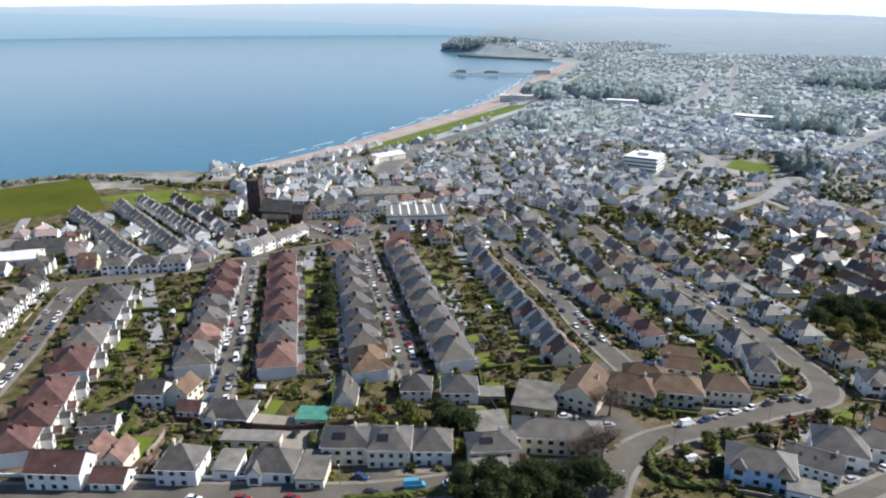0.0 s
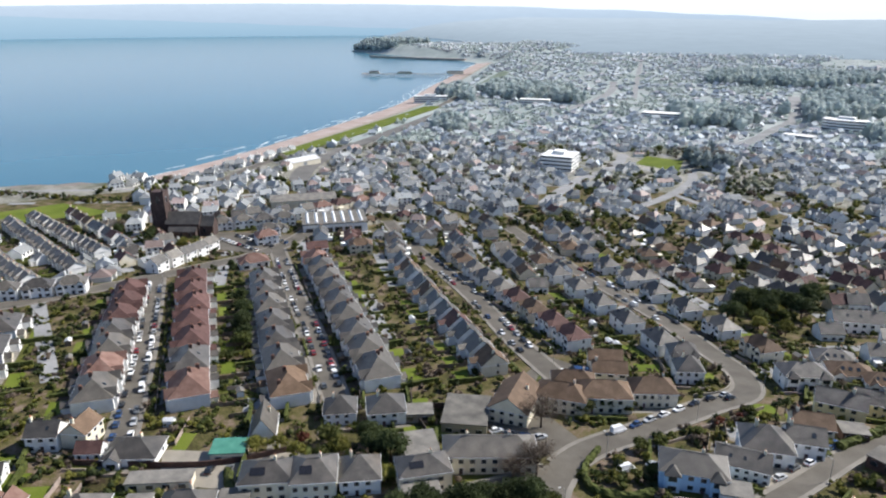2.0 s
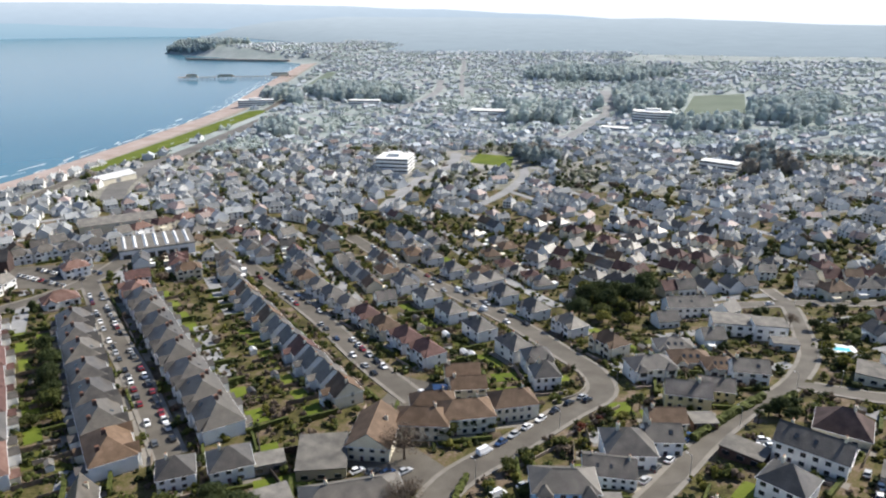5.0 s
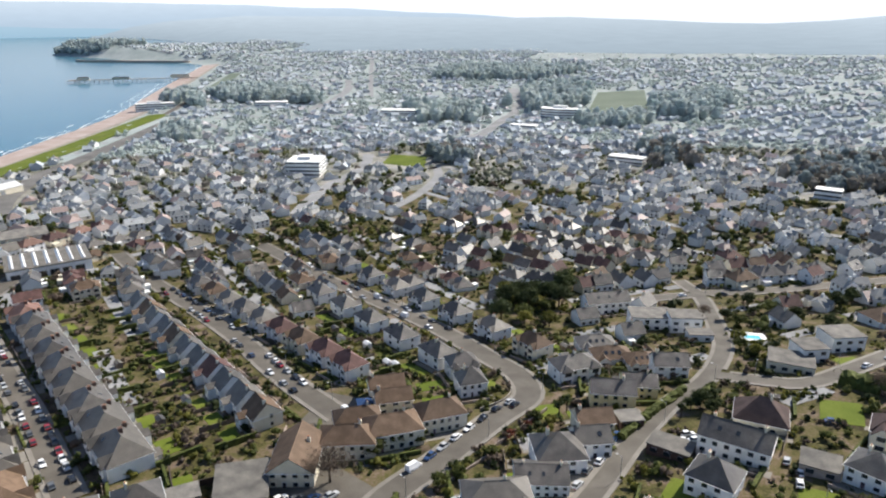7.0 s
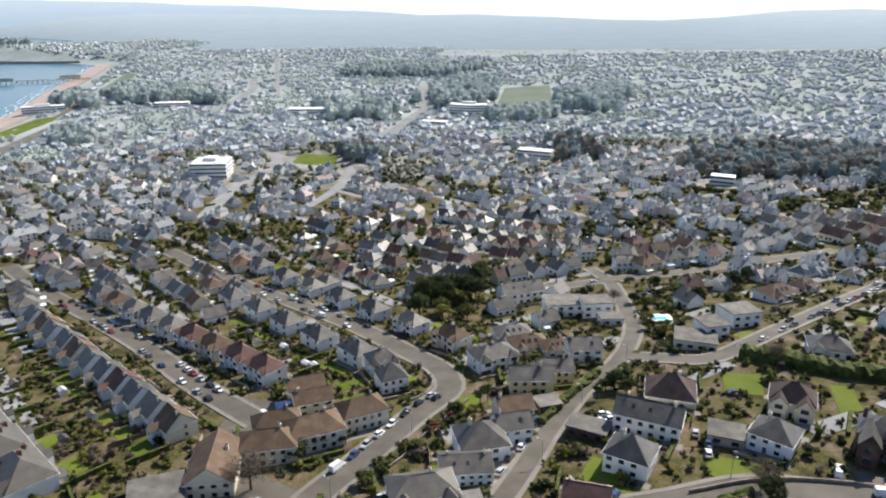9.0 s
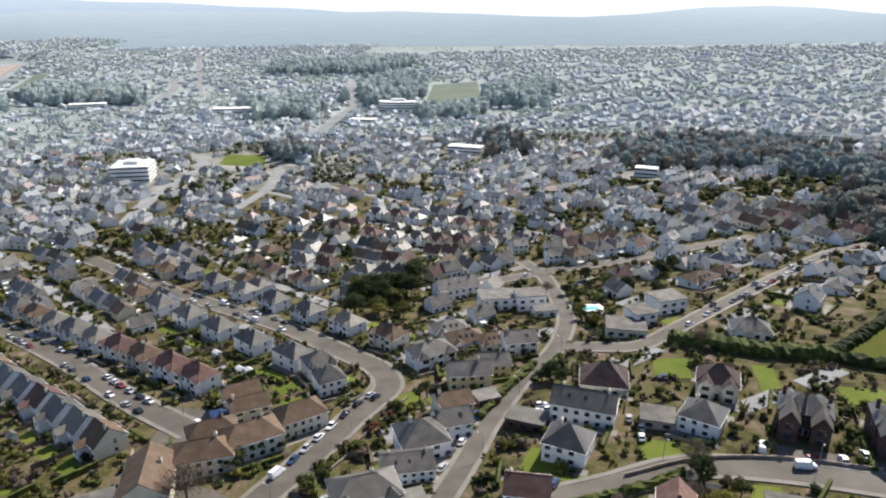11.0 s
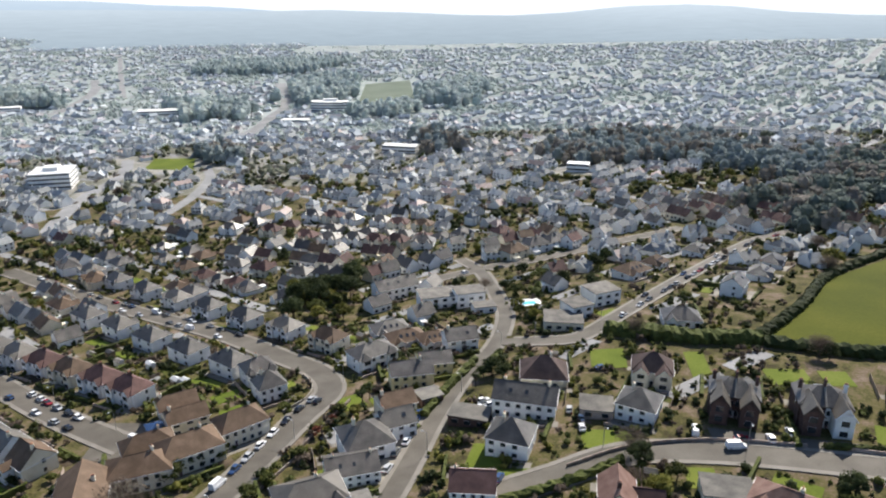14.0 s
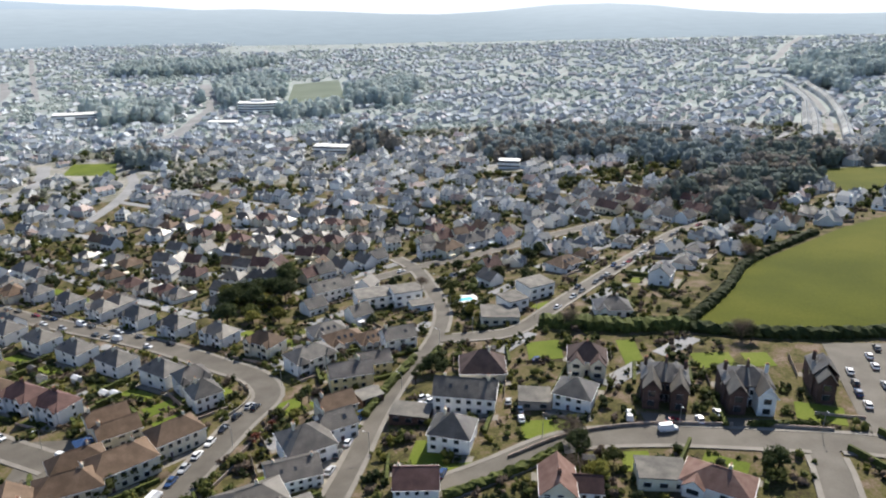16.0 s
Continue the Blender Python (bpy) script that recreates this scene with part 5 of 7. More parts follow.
def banded_block(x, y, facing, w, d, storeys, name, label, high=3.4, curve=0.0, plant=True):
    """A white block with long window bands, storey by storey."""
    b = tagged(new(name), label, "office building")
    for k in range(storeys):
        bm = bmesh.new()
        n = 12 if curve else 1
        bow = lambda u: -curve * (1 - (2 * u - 1) ** 2)  # noqa: E731
        rings = []
        for i in range(n + 1):
            u = i / n
            xx, off = -w / 2 + w * u, bow(u)
            rings.append([bm.verts.new(p) for p in ((xx, -d / 2 + off, k * high - (3 if k == 0 else 0)), (xx, -d / 2 + off, k * high + 1.3), (xx, -d / 2 + off + 0.25, k * high + 1.3), (xx, -d / 2 + off + 0.25, k * high + 2.7), (xx, -d / 2 + off, k * high + 2.7), (xx, -d / 2 + off, (k + 1) * high), (xx, d / 2 + off, (k + 1) * high), (xx, d / 2 + off, k * high - (3 if k == 0 else 0)))])
        for r, s in zip(rings[:-1], rings[1:]):
            for j in range(8):
                f = bm.faces.new((r[j], s[j], s[(j + 1) % 8], r[(j + 1) % 8]))
                f.material_index = 1 if j == 2 else 0
        bm.faces.new(rings[0])
        bm.faces.new(rings[-1][::-1])
        bmesh.ops.recalc_face_normals(bm, faces=bm.faces[:])
        storey = part("storey", bm, [RENDER_WHITE, GLASS], b)
        for s in (-1, 1):
            for q in range(max(1, int(d / 5))):
                window(storey, s * w / 2, -d / 2 + 2.5 + 5 * q, k * high + 1.1, 2.6, 1.5, s * math.pi / 2, 2)
    if plant:
        bm = bmesh.new()
        box(bm, -w / 5, w / 6, -d / 6, d / 4, storeys * high, storeys * high + 2.8)
        part("plant_room", bm, RENDER_WHITE, b)
    turn = radians(facing)
    b.matrix_world = Matrix.Translation((x, y, ground_z(x, y) + 0.2)) @ Matrix.Rotation(turn, 4, "Z")
    take_box(x, y, w + 6, d + 6, turn)
    return b


banded_block(-298, 600, 12, 30, 30, 4, "office_block", "white office block with long window bands")
banded_block(-106, 985, -2, 52, 18, 4, "curved_hotel", "curved white block with stacked window bands", curve=6.0)
banded_block(-144, 904, -8, 34, 14, 1, "showroom", "low white showroom by the valley road", plant=False)
banded_block(-722, 964, 36, 56, 16, 3, "seafront_hotel", "long white seafront hotel with window bands")
banded_block(-560, 1030, 20, 50, 18, 2, "hotel_annex", "white low hotel among trees near the seafront", plant=False)
banded_block(-16, 706, -18, 34, 14, 2, "telephone_exchange", "pale windowed block among the houses", plant=False)
banded_block(130, 586, -20, 18, 10, 2, "school", "cream flat-roofed block below the woods", plant=False)
banded_block(-330, 985, 10, 60, 22, 2, "school", "pale flat-roofed hall near woods", plant=False)


def supermarket():
    m = tagged(new("supermarket"), "pale flat-roofed supermarket with rooftop ridges", "shop")
    bm = bmesh.new()
    box(bm, -20, 20, -14, 14, -2, 6)
    part("wall", bm, RENDER_WHITE, m)
    bm = bmesh.new()
    box(bm, -20.4, 20.4, -14.4, 14.4, 6.004, 6.6)
    deck = part("roof", bm, FELT, m)
    for k in range(7):
        bm = bmesh.new()
        x = -17 + k * 5.6
        v = [bm.verts.new(p) for p in ((x - 1, -12, 6.61), (x + 1, -12, 6.61), (x, -12, 7.4), (x - 1, 12, 6.61), (x + 1, 12, 6.61), (x, 12, 7.4))]
        for f in ((0, 1, 2), (3, 5, 4), (0, 2, 5, 3), (1, 4, 5, 2), (0, 3, 4, 1)):
            bm.faces.new([v[i] for i in f])
        part("rooflight", bm, SHEET_PALE, deck)
    for k in range(6):
        window(m, -16 + 6 * k, -14, 0.6, 4.5, 3.2, 0, 3)
    m.matrix_world = Matrix.Translation((-316, 316, ground_z(-316, 316))) @ Matrix.Rotation(radians(48), 4, "Z")
    take_box(-316, 316, 46, 34, radians(48))


supermarket()


def pier():
    p = tagged(new("pier"), "long pleasure pier on dark piles over the water", "pier")
    a, b = Vector((-1170, 1305)), Vector((-955, 1440))
    way = (b - a).normalized()
    side = Vector((-way.y, way.x))
    n, half, length = 26, 5.0, (b - a).length
    bm = bmesh.new()
    box(bm, 0, length, -half, half, 4.6, 5.4)
    box(bm, -12, 14, -12, 12, 4.6, 5.4)
    part("deck", bm, WALLSTONE, p)
    for x0, x1, h in ((6, 30, 4.5), (length - 60, length - 20, 5.5), (75, 110, 3.0)):
        bm = bmesh.new()
        box(bm, x0, x1, -3.6, 3.6, 5.4, 5.4 + h)
        hall = part("pavilion", bm, RENDER_CREAM, p)
        bm = bmesh.new()
        roof_mesh(bm, x0, x1, -3.6, 3.6, 5.4 + h, 2.0, "hip")
        part("roof", bm, SLATE, hall)
    for k in range(n):
        for s in (-1, 1):
            bm = bmesh.new()
            x = 1 + (length - 8) * k / n
            box(bm, x - 0.4, x + 0.4, s * 3.8 - 0.4, s * 3.8 + 0.4, -6, 4.6)
            part("pile", bm, WALLSTONE, p)
    p.matrix_world = Matrix.Translation((a.x, a.y, 0)) @ Matrix.Rotation(math.atan2(way.y, way.x), 4, "Z")


pier()
wall_line = [(-1270, 1880), (-1450, 1850), (-1600, 1835), (-1640, 1850)]
bm = bmesh.new()
for (ax, ay), (bx, by) in zip(wall_line[:-1], wall_line[1:]):
    v = [bm.verts.new(q) for q in ((ax, ay - 5, -6), (bx, by - 5, -6), (bx, by + 5, -6), (ax, ay + 5, -6), (ax, ay - 4, 6), (bx, by - 4, 6), (bx, by + 4, 6), (ax, ay + 4, 6))]
    for q in ((4, 5, 6, 7), (0, 1, 5, 4), (1, 2, 6, 5), (2, 3, 7, 6), (3, 0, 4, 7)):
        bm.faces.new([v[i] for i in q])
bmesh.ops.remove_doubles(bm, verts=bm.verts[:], dist=0.1)
tagged(part("harbour_wall", bm, WALLSTONE, None), "grey stone harbour wall running into the bay", "breakwater")


def shed(x, y, facing, w, d, h, roof, label, name="depot_shed"):
    s = tagged(new(name), label, "shed")
    bm = bmesh.new()
    box(bm, -w / 2, w / 2, -d / 2, d / 2, -2, h)
    part("wall", bm, RENDER_CREAM, s)
    bm = bmesh.new()
    roof_mesh(bm, -w / 2, w / 2, -d / 2, d / 2, h, d * 0.16, "gable")
    part("roof", bm, roof, s)
    bm = bmesh.new()
    box(bm, -2, 2, -d / 2 - 0.1, -d / 2, 0, h * 0.8)
    part("door", bm, STEEL, s)
    s.matrix_world = Matrix.Translation((x, y, ground_z(x, y) + 0.1)) @ Matrix.Rotation(radians(facing), 4, "Z")
    take_box(x, y, w + 2, d + 2, radians(facing))


shed(-388, 98, 60, 24, 15, 5, SHEET_PALE, "depot shed with a cream sheet roof")
shed(-402, 116, 60, 26, 16, 5, SLATE, "depot shed with a dark slate roof")
shed(-418, 96, 60, 22, 14, 5, FELT, "depot shed with a grey roof")
shed(-494, 453, 84, 36, 16, 5, SHEET_PALE, "long shed with a white sheet roof by the railway")
shed(-375, 345, 50, 46, 18, 6, FELT, "long hall with a grey-green flat-pitched roof")


# trees
def leaf_cloud(rng, lobes, count, size, core=0.75):
    """Many small leaf tufts spread through the lobes (x, y, z, radius, flatness), round darker cores."""
    verts, faces = [], []
    ico = [(0, 0, 1), (0.89, 0, 0.45), (0.28, 0.85, 0.45), (-0.72, 0.53, 0.45), (-0.72, -0.53, 0.45), (0.28, -0.85, 0.45), (0.72, 0.53, -0.45), (-0.28, 0.85, -0.45), (-0.89, 0, -0.45), (-0.28, -0.85, -0.45), (0.72, -0.53, -0.45), (0, 0, -1)]
    tri = [(0, 1, 2), (0, 2, 3), (0, 3, 4), (0, 4, 5), (0, 5, 1), (1, 6, 2), (2, 7, 3), (3, 8, 4), (4, 9, 5), (5, 10, 1), (6, 7, 2), (7, 8, 3), (8, 9, 4), (9, 10, 5), (10, 6, 1), (11, 7, 6), (11, 8, 7), (11, 9, 8), (11, 10, 9), (11, 6, 10)]
    for cx, cy, cz, r, flat in lobes:
        if core:
            base = len(verts)
            for p in ico:
                k = core * r * rng.uniform(0.75, 1.15)
                verts.append((cx + p[0] * k, cy + p[1] * k, cz + p[2] * k * flat))
            faces += [(a + base, b + base, c + base) for a, b, c in tri]
        for _ in range(int(count * r * r)):
            u, a = rng.uniform(-0.75, 1), rng.uniform(0, 2 * math.pi)
            s = math.sqrt(1 - u * u)
            k = r * rng.uniform(0.7, 1.12)
            x, y, z = cx + s * math.cos(a) * k, cy + s * math.sin(a) * k, cz + u * k * flat
            t = size * rng.uniform(0.6, 1.5)
            ax, ay, az = rng.uniform(-t, t), rng.uniform(-t, t), rng.uniform(-t, t) * 0.7
            bx, by, bz = rng.uniform(-t, t), rng.uniform(-t, t), rng.uniform(-t, t) * 0.7
            base = len(verts)
            verts += [(x - ax, y - ay, z - az), (x + bx, y + by, z + bz), (x + ax, y + ay, z + az), (x - bx, y - by, z - bz)]
            faces.append((base, base + 1, base + 2, base + 3))
    return verts, faces


def limb(verts, faces, a, b, r0, r1, n=5):
    a, b = Vector(a), Vector(b)
    q = (b - a).to_track_quat("Z", "Y")
    base = len(verts)
    for p, r in ((a, r0), (b, r1)):
        for k in range(n):
            v = p + q @ Vector((math.cos(2 * math.pi * k / n) * r, math.sin(2 * math.pi * k / n) * r, 0))
            verts.append(tuple(v))
    for k in range(n):
        j = (k + 1) % n
        faces.append((base + k, base + j, base + n + j, base + n + k))


def tree_kind(key, label, leaves, high, wide, lobes, seed, count=26, size=0.3, bare=False, shape=1.0):
    """A tree with a tapered trunk, limbs and a crown."""
    rng = random.Random(seed)
    t = tagged(new("tree" if high > 3 else "shrub"), label, "tree" if high > 3 else "shrub", "trees among the houses")
    v, f = [], []
    fork = high * 0.38
    r = 0.05 * high * 0.55
    lean = rng.uniform(-0.2, 0.2)
    limb(v, f, (0, 0, -0.8), (lean * 0.5, 0, fork * 0.5), r * 1.3, r, 7)
    limb(v, f, (lean * 0.5, 0, fork * 0.5), (lean, 0, fork), r, r * 0.8, 7)
    spots = []
    for k in range(lobes):
        a = k * 2.4 + rng.uniform(-0.4, 0.4)
        u = rng.uniform(0.25, 1.0) if k else 0.0
        x, y = math.cos(a) * wide * 0.5 * u, math.sin(a) * wide * 0.5 * u
        z = high * (0.45 + 0.42 * (1 - u * 0.8) * rng.uniform(0.6, 1.0)) * shape
        spots.append((x, y, z, wide * rng.uniform(0.2, 0.32), rng.uniform(0.75, 1.1)))
        limb(v, f, (lean, 0, fork * rng.uniform(0.8, 1)), (x, y, z), r * 0.6, r * 0.15)
        if bare:
            for _ in range(16):
                e = (x + rng.uniform(-1, 1) * wide * 0.22, y + rng.uniform(-1, 1) * wide * 0.22, z + rng.uniform(-0.3, 1) * wide * 0.22)
                limb(v, f, (x * 0.7, y * 0.7, z * 0.85), e, r * 0.16, 0.02, 3)
    raw("trunk", v, f, BARK, parent=t)
    v, f = leaf_cloud(rng, spots, count, size, 0 if bare else 0.72)
    raw("crown", v, f, leaves, parent=t)
    PROTO[key] = t
    t.matrix_world = HIDE
    SPAN[key] = (wide, wide)


tree_kind("oak", "broad tree with thin spring leaves beside gardens", LEAF_SPRING, 8, 7.5, 11, 1)
tree_kind("green", "rounded green tree in a garden", LEAF, 6.5, 6, 9, 2)
tree_kind("dark", "tall dark evergreen tree with a ragged crown", LEAF_DARK, 11, 8.5, 14, 3)
tree_kind("bare", "bare brown tree with fine twigs", TWIGS, 9.5, 9, 16, 4, 34, 0.13, True)
tree_kind("cypress", "narrow dark conifer in a garden", LEAF_DARK, 7, 2.6, 7, 5, 60, 0.22, False, 0.95)
tree_kind("bush", "dense green shrub in a garden", LEAF, 3.2, 3.6, 7, 6, 40, 0.22)
tree_kind("russet", "small tree with russet leaves", LEAF_RUSSET, 4.2, 4.0, 7, 7, 36, 0.2)
tree_kind("light", "light green spring shrub in a garden", LEAF_SPRING, 3.4, 3.4, 7, 8, 40, 0.22)
green_rng = random.Random(21)


def plant(key, x, y, size=1.0):
    s = size * green_rng.uniform(0.88, 1.12)
    ob = stand(PROTO[key], Matrix.Translation((x, y, ground_z(x, y))) @ Matrix.Rotation(green_rng.uniform(0, 6.28), 4, "Z"))
    ob.scale = (s, s, s * green_rng.uniform(0.9, 1.1))
    take_line([(x, y), (x + 0.1, y)], 1.2)


for x, y, k, s in ((-130, 124, "green", 1.1), (-123, 121, "oak", 0.8), (-136, 120, "russet", 1.0), (-116, 126, "dark", 0.8), (-110, 127, "dark", 0.85), (-105, 119, "oak", 0.75), (-140, 114, "light", 1.3), (-144, 110, "oak", 0.7),
                   (-132, 114, "light", 1.5), (-121, 130, "dark", 0.7), (-125, 117, "green", 0.9),
                   (-86, 166, "bare", 1.15), (-75, 143, "bare", 1.15), (-79, 138, "bare", 0.9), (-88, 112, "dark", 0.8), (-80, 118, "dark", 0.85), (-74, 124, "dark", 0.8), (-84, 106, "dark", 0.75), (-92, 108, "dark", 0.8), (-85, 112, "dark", 0.85), (-78, 122, "dark", 0.9), (-72, 127, "dark", 0.75), (-82, 111, "dark", 0.8), (-76, 118, "dark", 0.75), (-88, 103, "dark", 0.7), (-79, 113, "dark", 0.7), (-71, 121, "dark", 0.7), (-66, 132, "green", 0.8), (-92, 104, "green", 0.8), (-68, 128, "dark", 0.8),
                   (-74, 195, "bush", 1.3), (-69, 190, "bush", 1.3), (-79, 181, "green", 0.9), (-75, 186, "bush", 1.5), (-62, 206, "bush", 1.0),
                   (-58, 170, "green", 0.7), (-54, 175, "green", 0.6), (-48, 186, "bush", 1.0), (-44, 196, "russet", 0.9), (-40, 203, "russet", 0.7), (-39, 209, "bush", 0.9), (-32, 213, "cypress", 1.0), (-30, 216, "cypress", 0.9), (-34, 208, "light", 1.0),
                   (-58, 152, "light", 1.0), (-54, 156, "bush", 0.9), (-60, 160, "light", 0.9), (-50, 160, "green", 0.6),
                   (6, 222, "dark", 0.55), (9, 224, "dark", 0.6), (3, 217, "cypress", 0.9), (12, 221, "dark", 0.5), (37, 172, "bare", 0.85), (38, 168, "dark", 0.6), (44, 160, "green", 0.7), (38, 155, "oak", 0.7), (33, 160, "bare", 0.6),
                   (80, 149, "dark", 0.55), (77, 145, "green", 0.7), (110, 213, "bare", 0.9), (112, 211, "dark", 0.5), (69, 235, "green", 0.8), (61, 240, "bare", 0.7), (167, 298, "oak", 1.1), (175, 322, "bare", 1.0), (160, 290, "bare", 0.9),
                   (26, 309, "dark", 0.6), (18, 313, "bare", 0.6), (30, 300, "green", 0.9), (28, 285, "light", 1.4), (27, 276, "green", 0.8), (31, 268, "oak", 0.6), (62, 300, "dark", 0.6), (52, 308, "dark", 0.7), (45, 320, "green", 1.0), (38, 330, "dark", 0.6), (72, 330, "dark", 0.65), (80, 340, "dark", 0.6),
                   (-208, 158, "dark", 0.7), (-215, 163, "dark", 0.75), (-203, 153, "green", 1.0), (-222, 168, "dark", 0.8), (-229, 174, "dark", 0.8), (-236, 179, "green", 1.0), (-194, 148, "light", 1.4), (-200, 143, "green", 0.7), (-244, 185, "dark", 0.7),
                   (-376, 226, "dark", 0.9), (-372, 222, "dark", 0.9), (-340, 222, "oak", 1.0), (-334, 226, "oak", 0.9), (-395, 215, "dark", 0.9), (-410, 225, "bare", 0.9), (-420, 235, "dark", 0.7)):
    plant(k, x, y, s)
for _ in range(26):
    plant(green_rng.choice(("dark", "dark", "green", "oak")), green_rng.uniform(-70, -40), green_rng.uniform(292, 345), green_rng.uniform(0.8, 1.1))


# hedges and garden walls
def hedge(pts, wide, high, mat=None, label="clipped green hedge along a garden", name="hedge"):
    line = smooth_line(pts, 1.2) if len(pts) > 2 else [(pts[0][0] + (pts[1][0] - pts[0][0]) * k / 24, pts[0][1] + (pts[1][1] - pts[0][1]) * k / 24) for k in range(25)]
    p = np.array(line)
    t = np.gradient(p, axis=0)
    t /= np.maximum(np.hypot(t[:, 0], t[:, 1]), 1e-6)[:, None]
    z = land(p[:, 0], p[:, 1])
    ring = [(-0.5, -0.3), (-0.55, 0.5), (-0.4, 0.9), (0.0, 1.02), (0.4, 0.9), (0.55, 0.5), (0.5, -0.3)]
    v, f, n = [], [], len(ring)
    for i in range(len(p)):
        for o, h in ring:
            k = wide * (o + green_rng.uniform(-0.2, 0.2))
            v.append((p[i, 0] + t[i, 1] * k, p[i, 1] - t[i, 0] * k, z[i] + high * h * (1 + green_rng.uniform(-0.2, 0.2))))
    for i in range(len(p) - 1):
        for k in range(n - 1):
            f.append((i * n + k, (i + 1) * n + k, (i + 1) * n + k + 1, i * n + k + 1))
    f += [tuple(range(n)), tuple(range(len(v) - 1, len(v) - n - 1, -1))]
    lobes = [(p[i, 0], p[i, 1], z[i] + high * 0.6, wide * 0.55, high / wide * 0.75) for i in range(0, len(p), 2)]
    lv, lf = leaf_cloud(green_rng, lobes, 46 / max(0.6, wide * wide * 0.3), 0.24, 0)
    f += [tuple(q + len(v) for q in face) for face in lf]
    tagged(raw(name, v + lv, f, mat or HEDGE), label, "hedge")
    take_line(line, wide / 2)


def garden_wall(pts, high=1.1, thick=0.3, mat=None, label="low stone garden wall by the street"):
    v, f = ribbon(smooth_line(pts, 3), -thick / 2, thick / 2, high, high + 0.4, 1)
    tagged(raw("garden_wall", v, f, mat or WALLSTONE), label, "wall")


hedge([(-67, 163), (-66, 152), (-60, 145), (-52, 147), (-47, 153)], 1.6, 1.8, label="clipped hedge curving round a corner garden")
hedge([(-122, 84), (-132, 92), (-142, 99)], 2.0, 2.2)
hedge([(-112, 86), (-103, 96), (-97, 104)], 1.6, 1.5)
hedge([(52, 246), (74, 232), (98, 226)], 5.0, 4.0, label="tall dense hedge below the hill street")
hedge([(98, 224), (128, 210), (170, 203), (230, 198)], 4.0, 3.2, LEAF_DARK, "thick dark field hedge")
hedge([(98, 228), (128, 254), (160, 287), (214, 318)], 3.5, 2.6, LEAF_DARK, "thick dark field hedge")
hedge([(84, 167), (100, 163)], 1.4, 1.6, label="clipped hedge before a brick villa")
hedge([(78, 168), (82, 181)], 1.3, 1.5)
hedge([(2, 158), (20, 163), (34, 169)], 2.0, 2.0)
hedge([(-14, 201), (-6, 217), (5, 236)], 2.4, 2.2, label="loose hedge along the lane")
hedge([(14, 240), (8, 228)], 2.2, 2.0)
hedge([(-75, 190), (-62, 207)], 2.4, 1.8)
garden_wall([(20, 169), (38, 174.5), (58, 174), (80, 168)])
garden_wall([(88, 165.5), (103, 160)])
garden_wall([(-48, 190), (-40, 207), (-36, 216)], 1.2)
garden_wall([(-56, 212), (-50, 220), (-49, 229), (-53, 238)], 1.0, mat=CONCRETE, label="low rendered wall on the bend")
garden_wall([(-196, 26), (-165, 53), (-126, 86)], 1.0, mat=RENDER_WHITE, label="low white wall along the lower street")
garden_wall([(-180, 78), (-150, 98), (-134, 120)], 1.8, mat=BRICK, label="brick wall behind a yard")
garden_wall([(-58, 168), (-46, 190)], 1.0)
garden_wall([(-128, 150), (-112, 163)], 1.8, mat=DARKTRIM, label="dark timber fence round a garden")
garden_wall([(-108, 142), (-122, 152), (-131, 162)], 1.8, mat=DARKTRIM, label="dark timber fence round a garden")


# lawns in the gardens
def lawn(x, y, w, d, facing, mat=None):
    c, s = math.cos(radians(facing)), math.sin(radians(facing))
    q = [(x + a * w / 2 * c - b * d / 2 * s, y + a * w / 2 * s + b * d / 2 * c) for a, b in ((-1, -1), (1, -1), (1, 1), (-1, 1))]
    tagged(patch("lawn", q, 0.1, mat or GRASS, 4.0), "small mown garden lawn", "lawn", kind="structure")
    take_box(x, y, w, d, radians(facing))


for x, y, w, d, a in ((47, 225, 11, 14, -12), (72, 214, 6, 18, -12), (33, 179, 13, 9, -15), (16, 203, 5, 12, -12), (94, 202, 12, 10, -12), (105, 168, 12, 9, -30), (50, 160, 7, 8, -12), (107, 199, 8, 9, -12), (-37, 177, 9, 7, 20), (-36, 215, 8, 9, 25), (-17, 216, 6, 5, 10),
                      (-125, 156, 9, 8, 40), (-111, 144, 13, 9, 40), (-178, 61, 16, 10, 40), (-165, 101, 4, 12, 35), (-98, 104, 5, 4, 40), (-71, 215, 8, 8, 30), (-76, 226, 9, 7, 30), (-58, 232, 6, 5, 20), (-186, 64, 8, 8, 40), (8, 166, 12, 9, -10), (1, 177, 9, 12, -20), (60, 262, 8, 12, 20)):
    lawn(x, y, w, d, a)


# a swimming pool on its white terrace, and a blue canopy
def pool(x, y, facing):
    p = tagged(new("swimming_pool"), "small turquoise pool in a white terrace", "pool")
    bm = bmesh.new()
    box(bm, -5.0, 5.0, -4.0, 4.0, -1.5, 0.3)
    part("terrace", bm, RENDER_WHITE, p)
    bm = bmesh.new()
    box(bm, -2.8, 2.8, -1.5, 1.5, 0.304, 0.34)
    part("pool_water", bm, POOL, p)
    p.matrix_world = Matrix.Translation((x, y, ground_z(x, y) + 0.3)) @ Matrix.Rotation(radians(facing), 4, "Z")
    take_box(x, y, 11, 9, radians(facing))


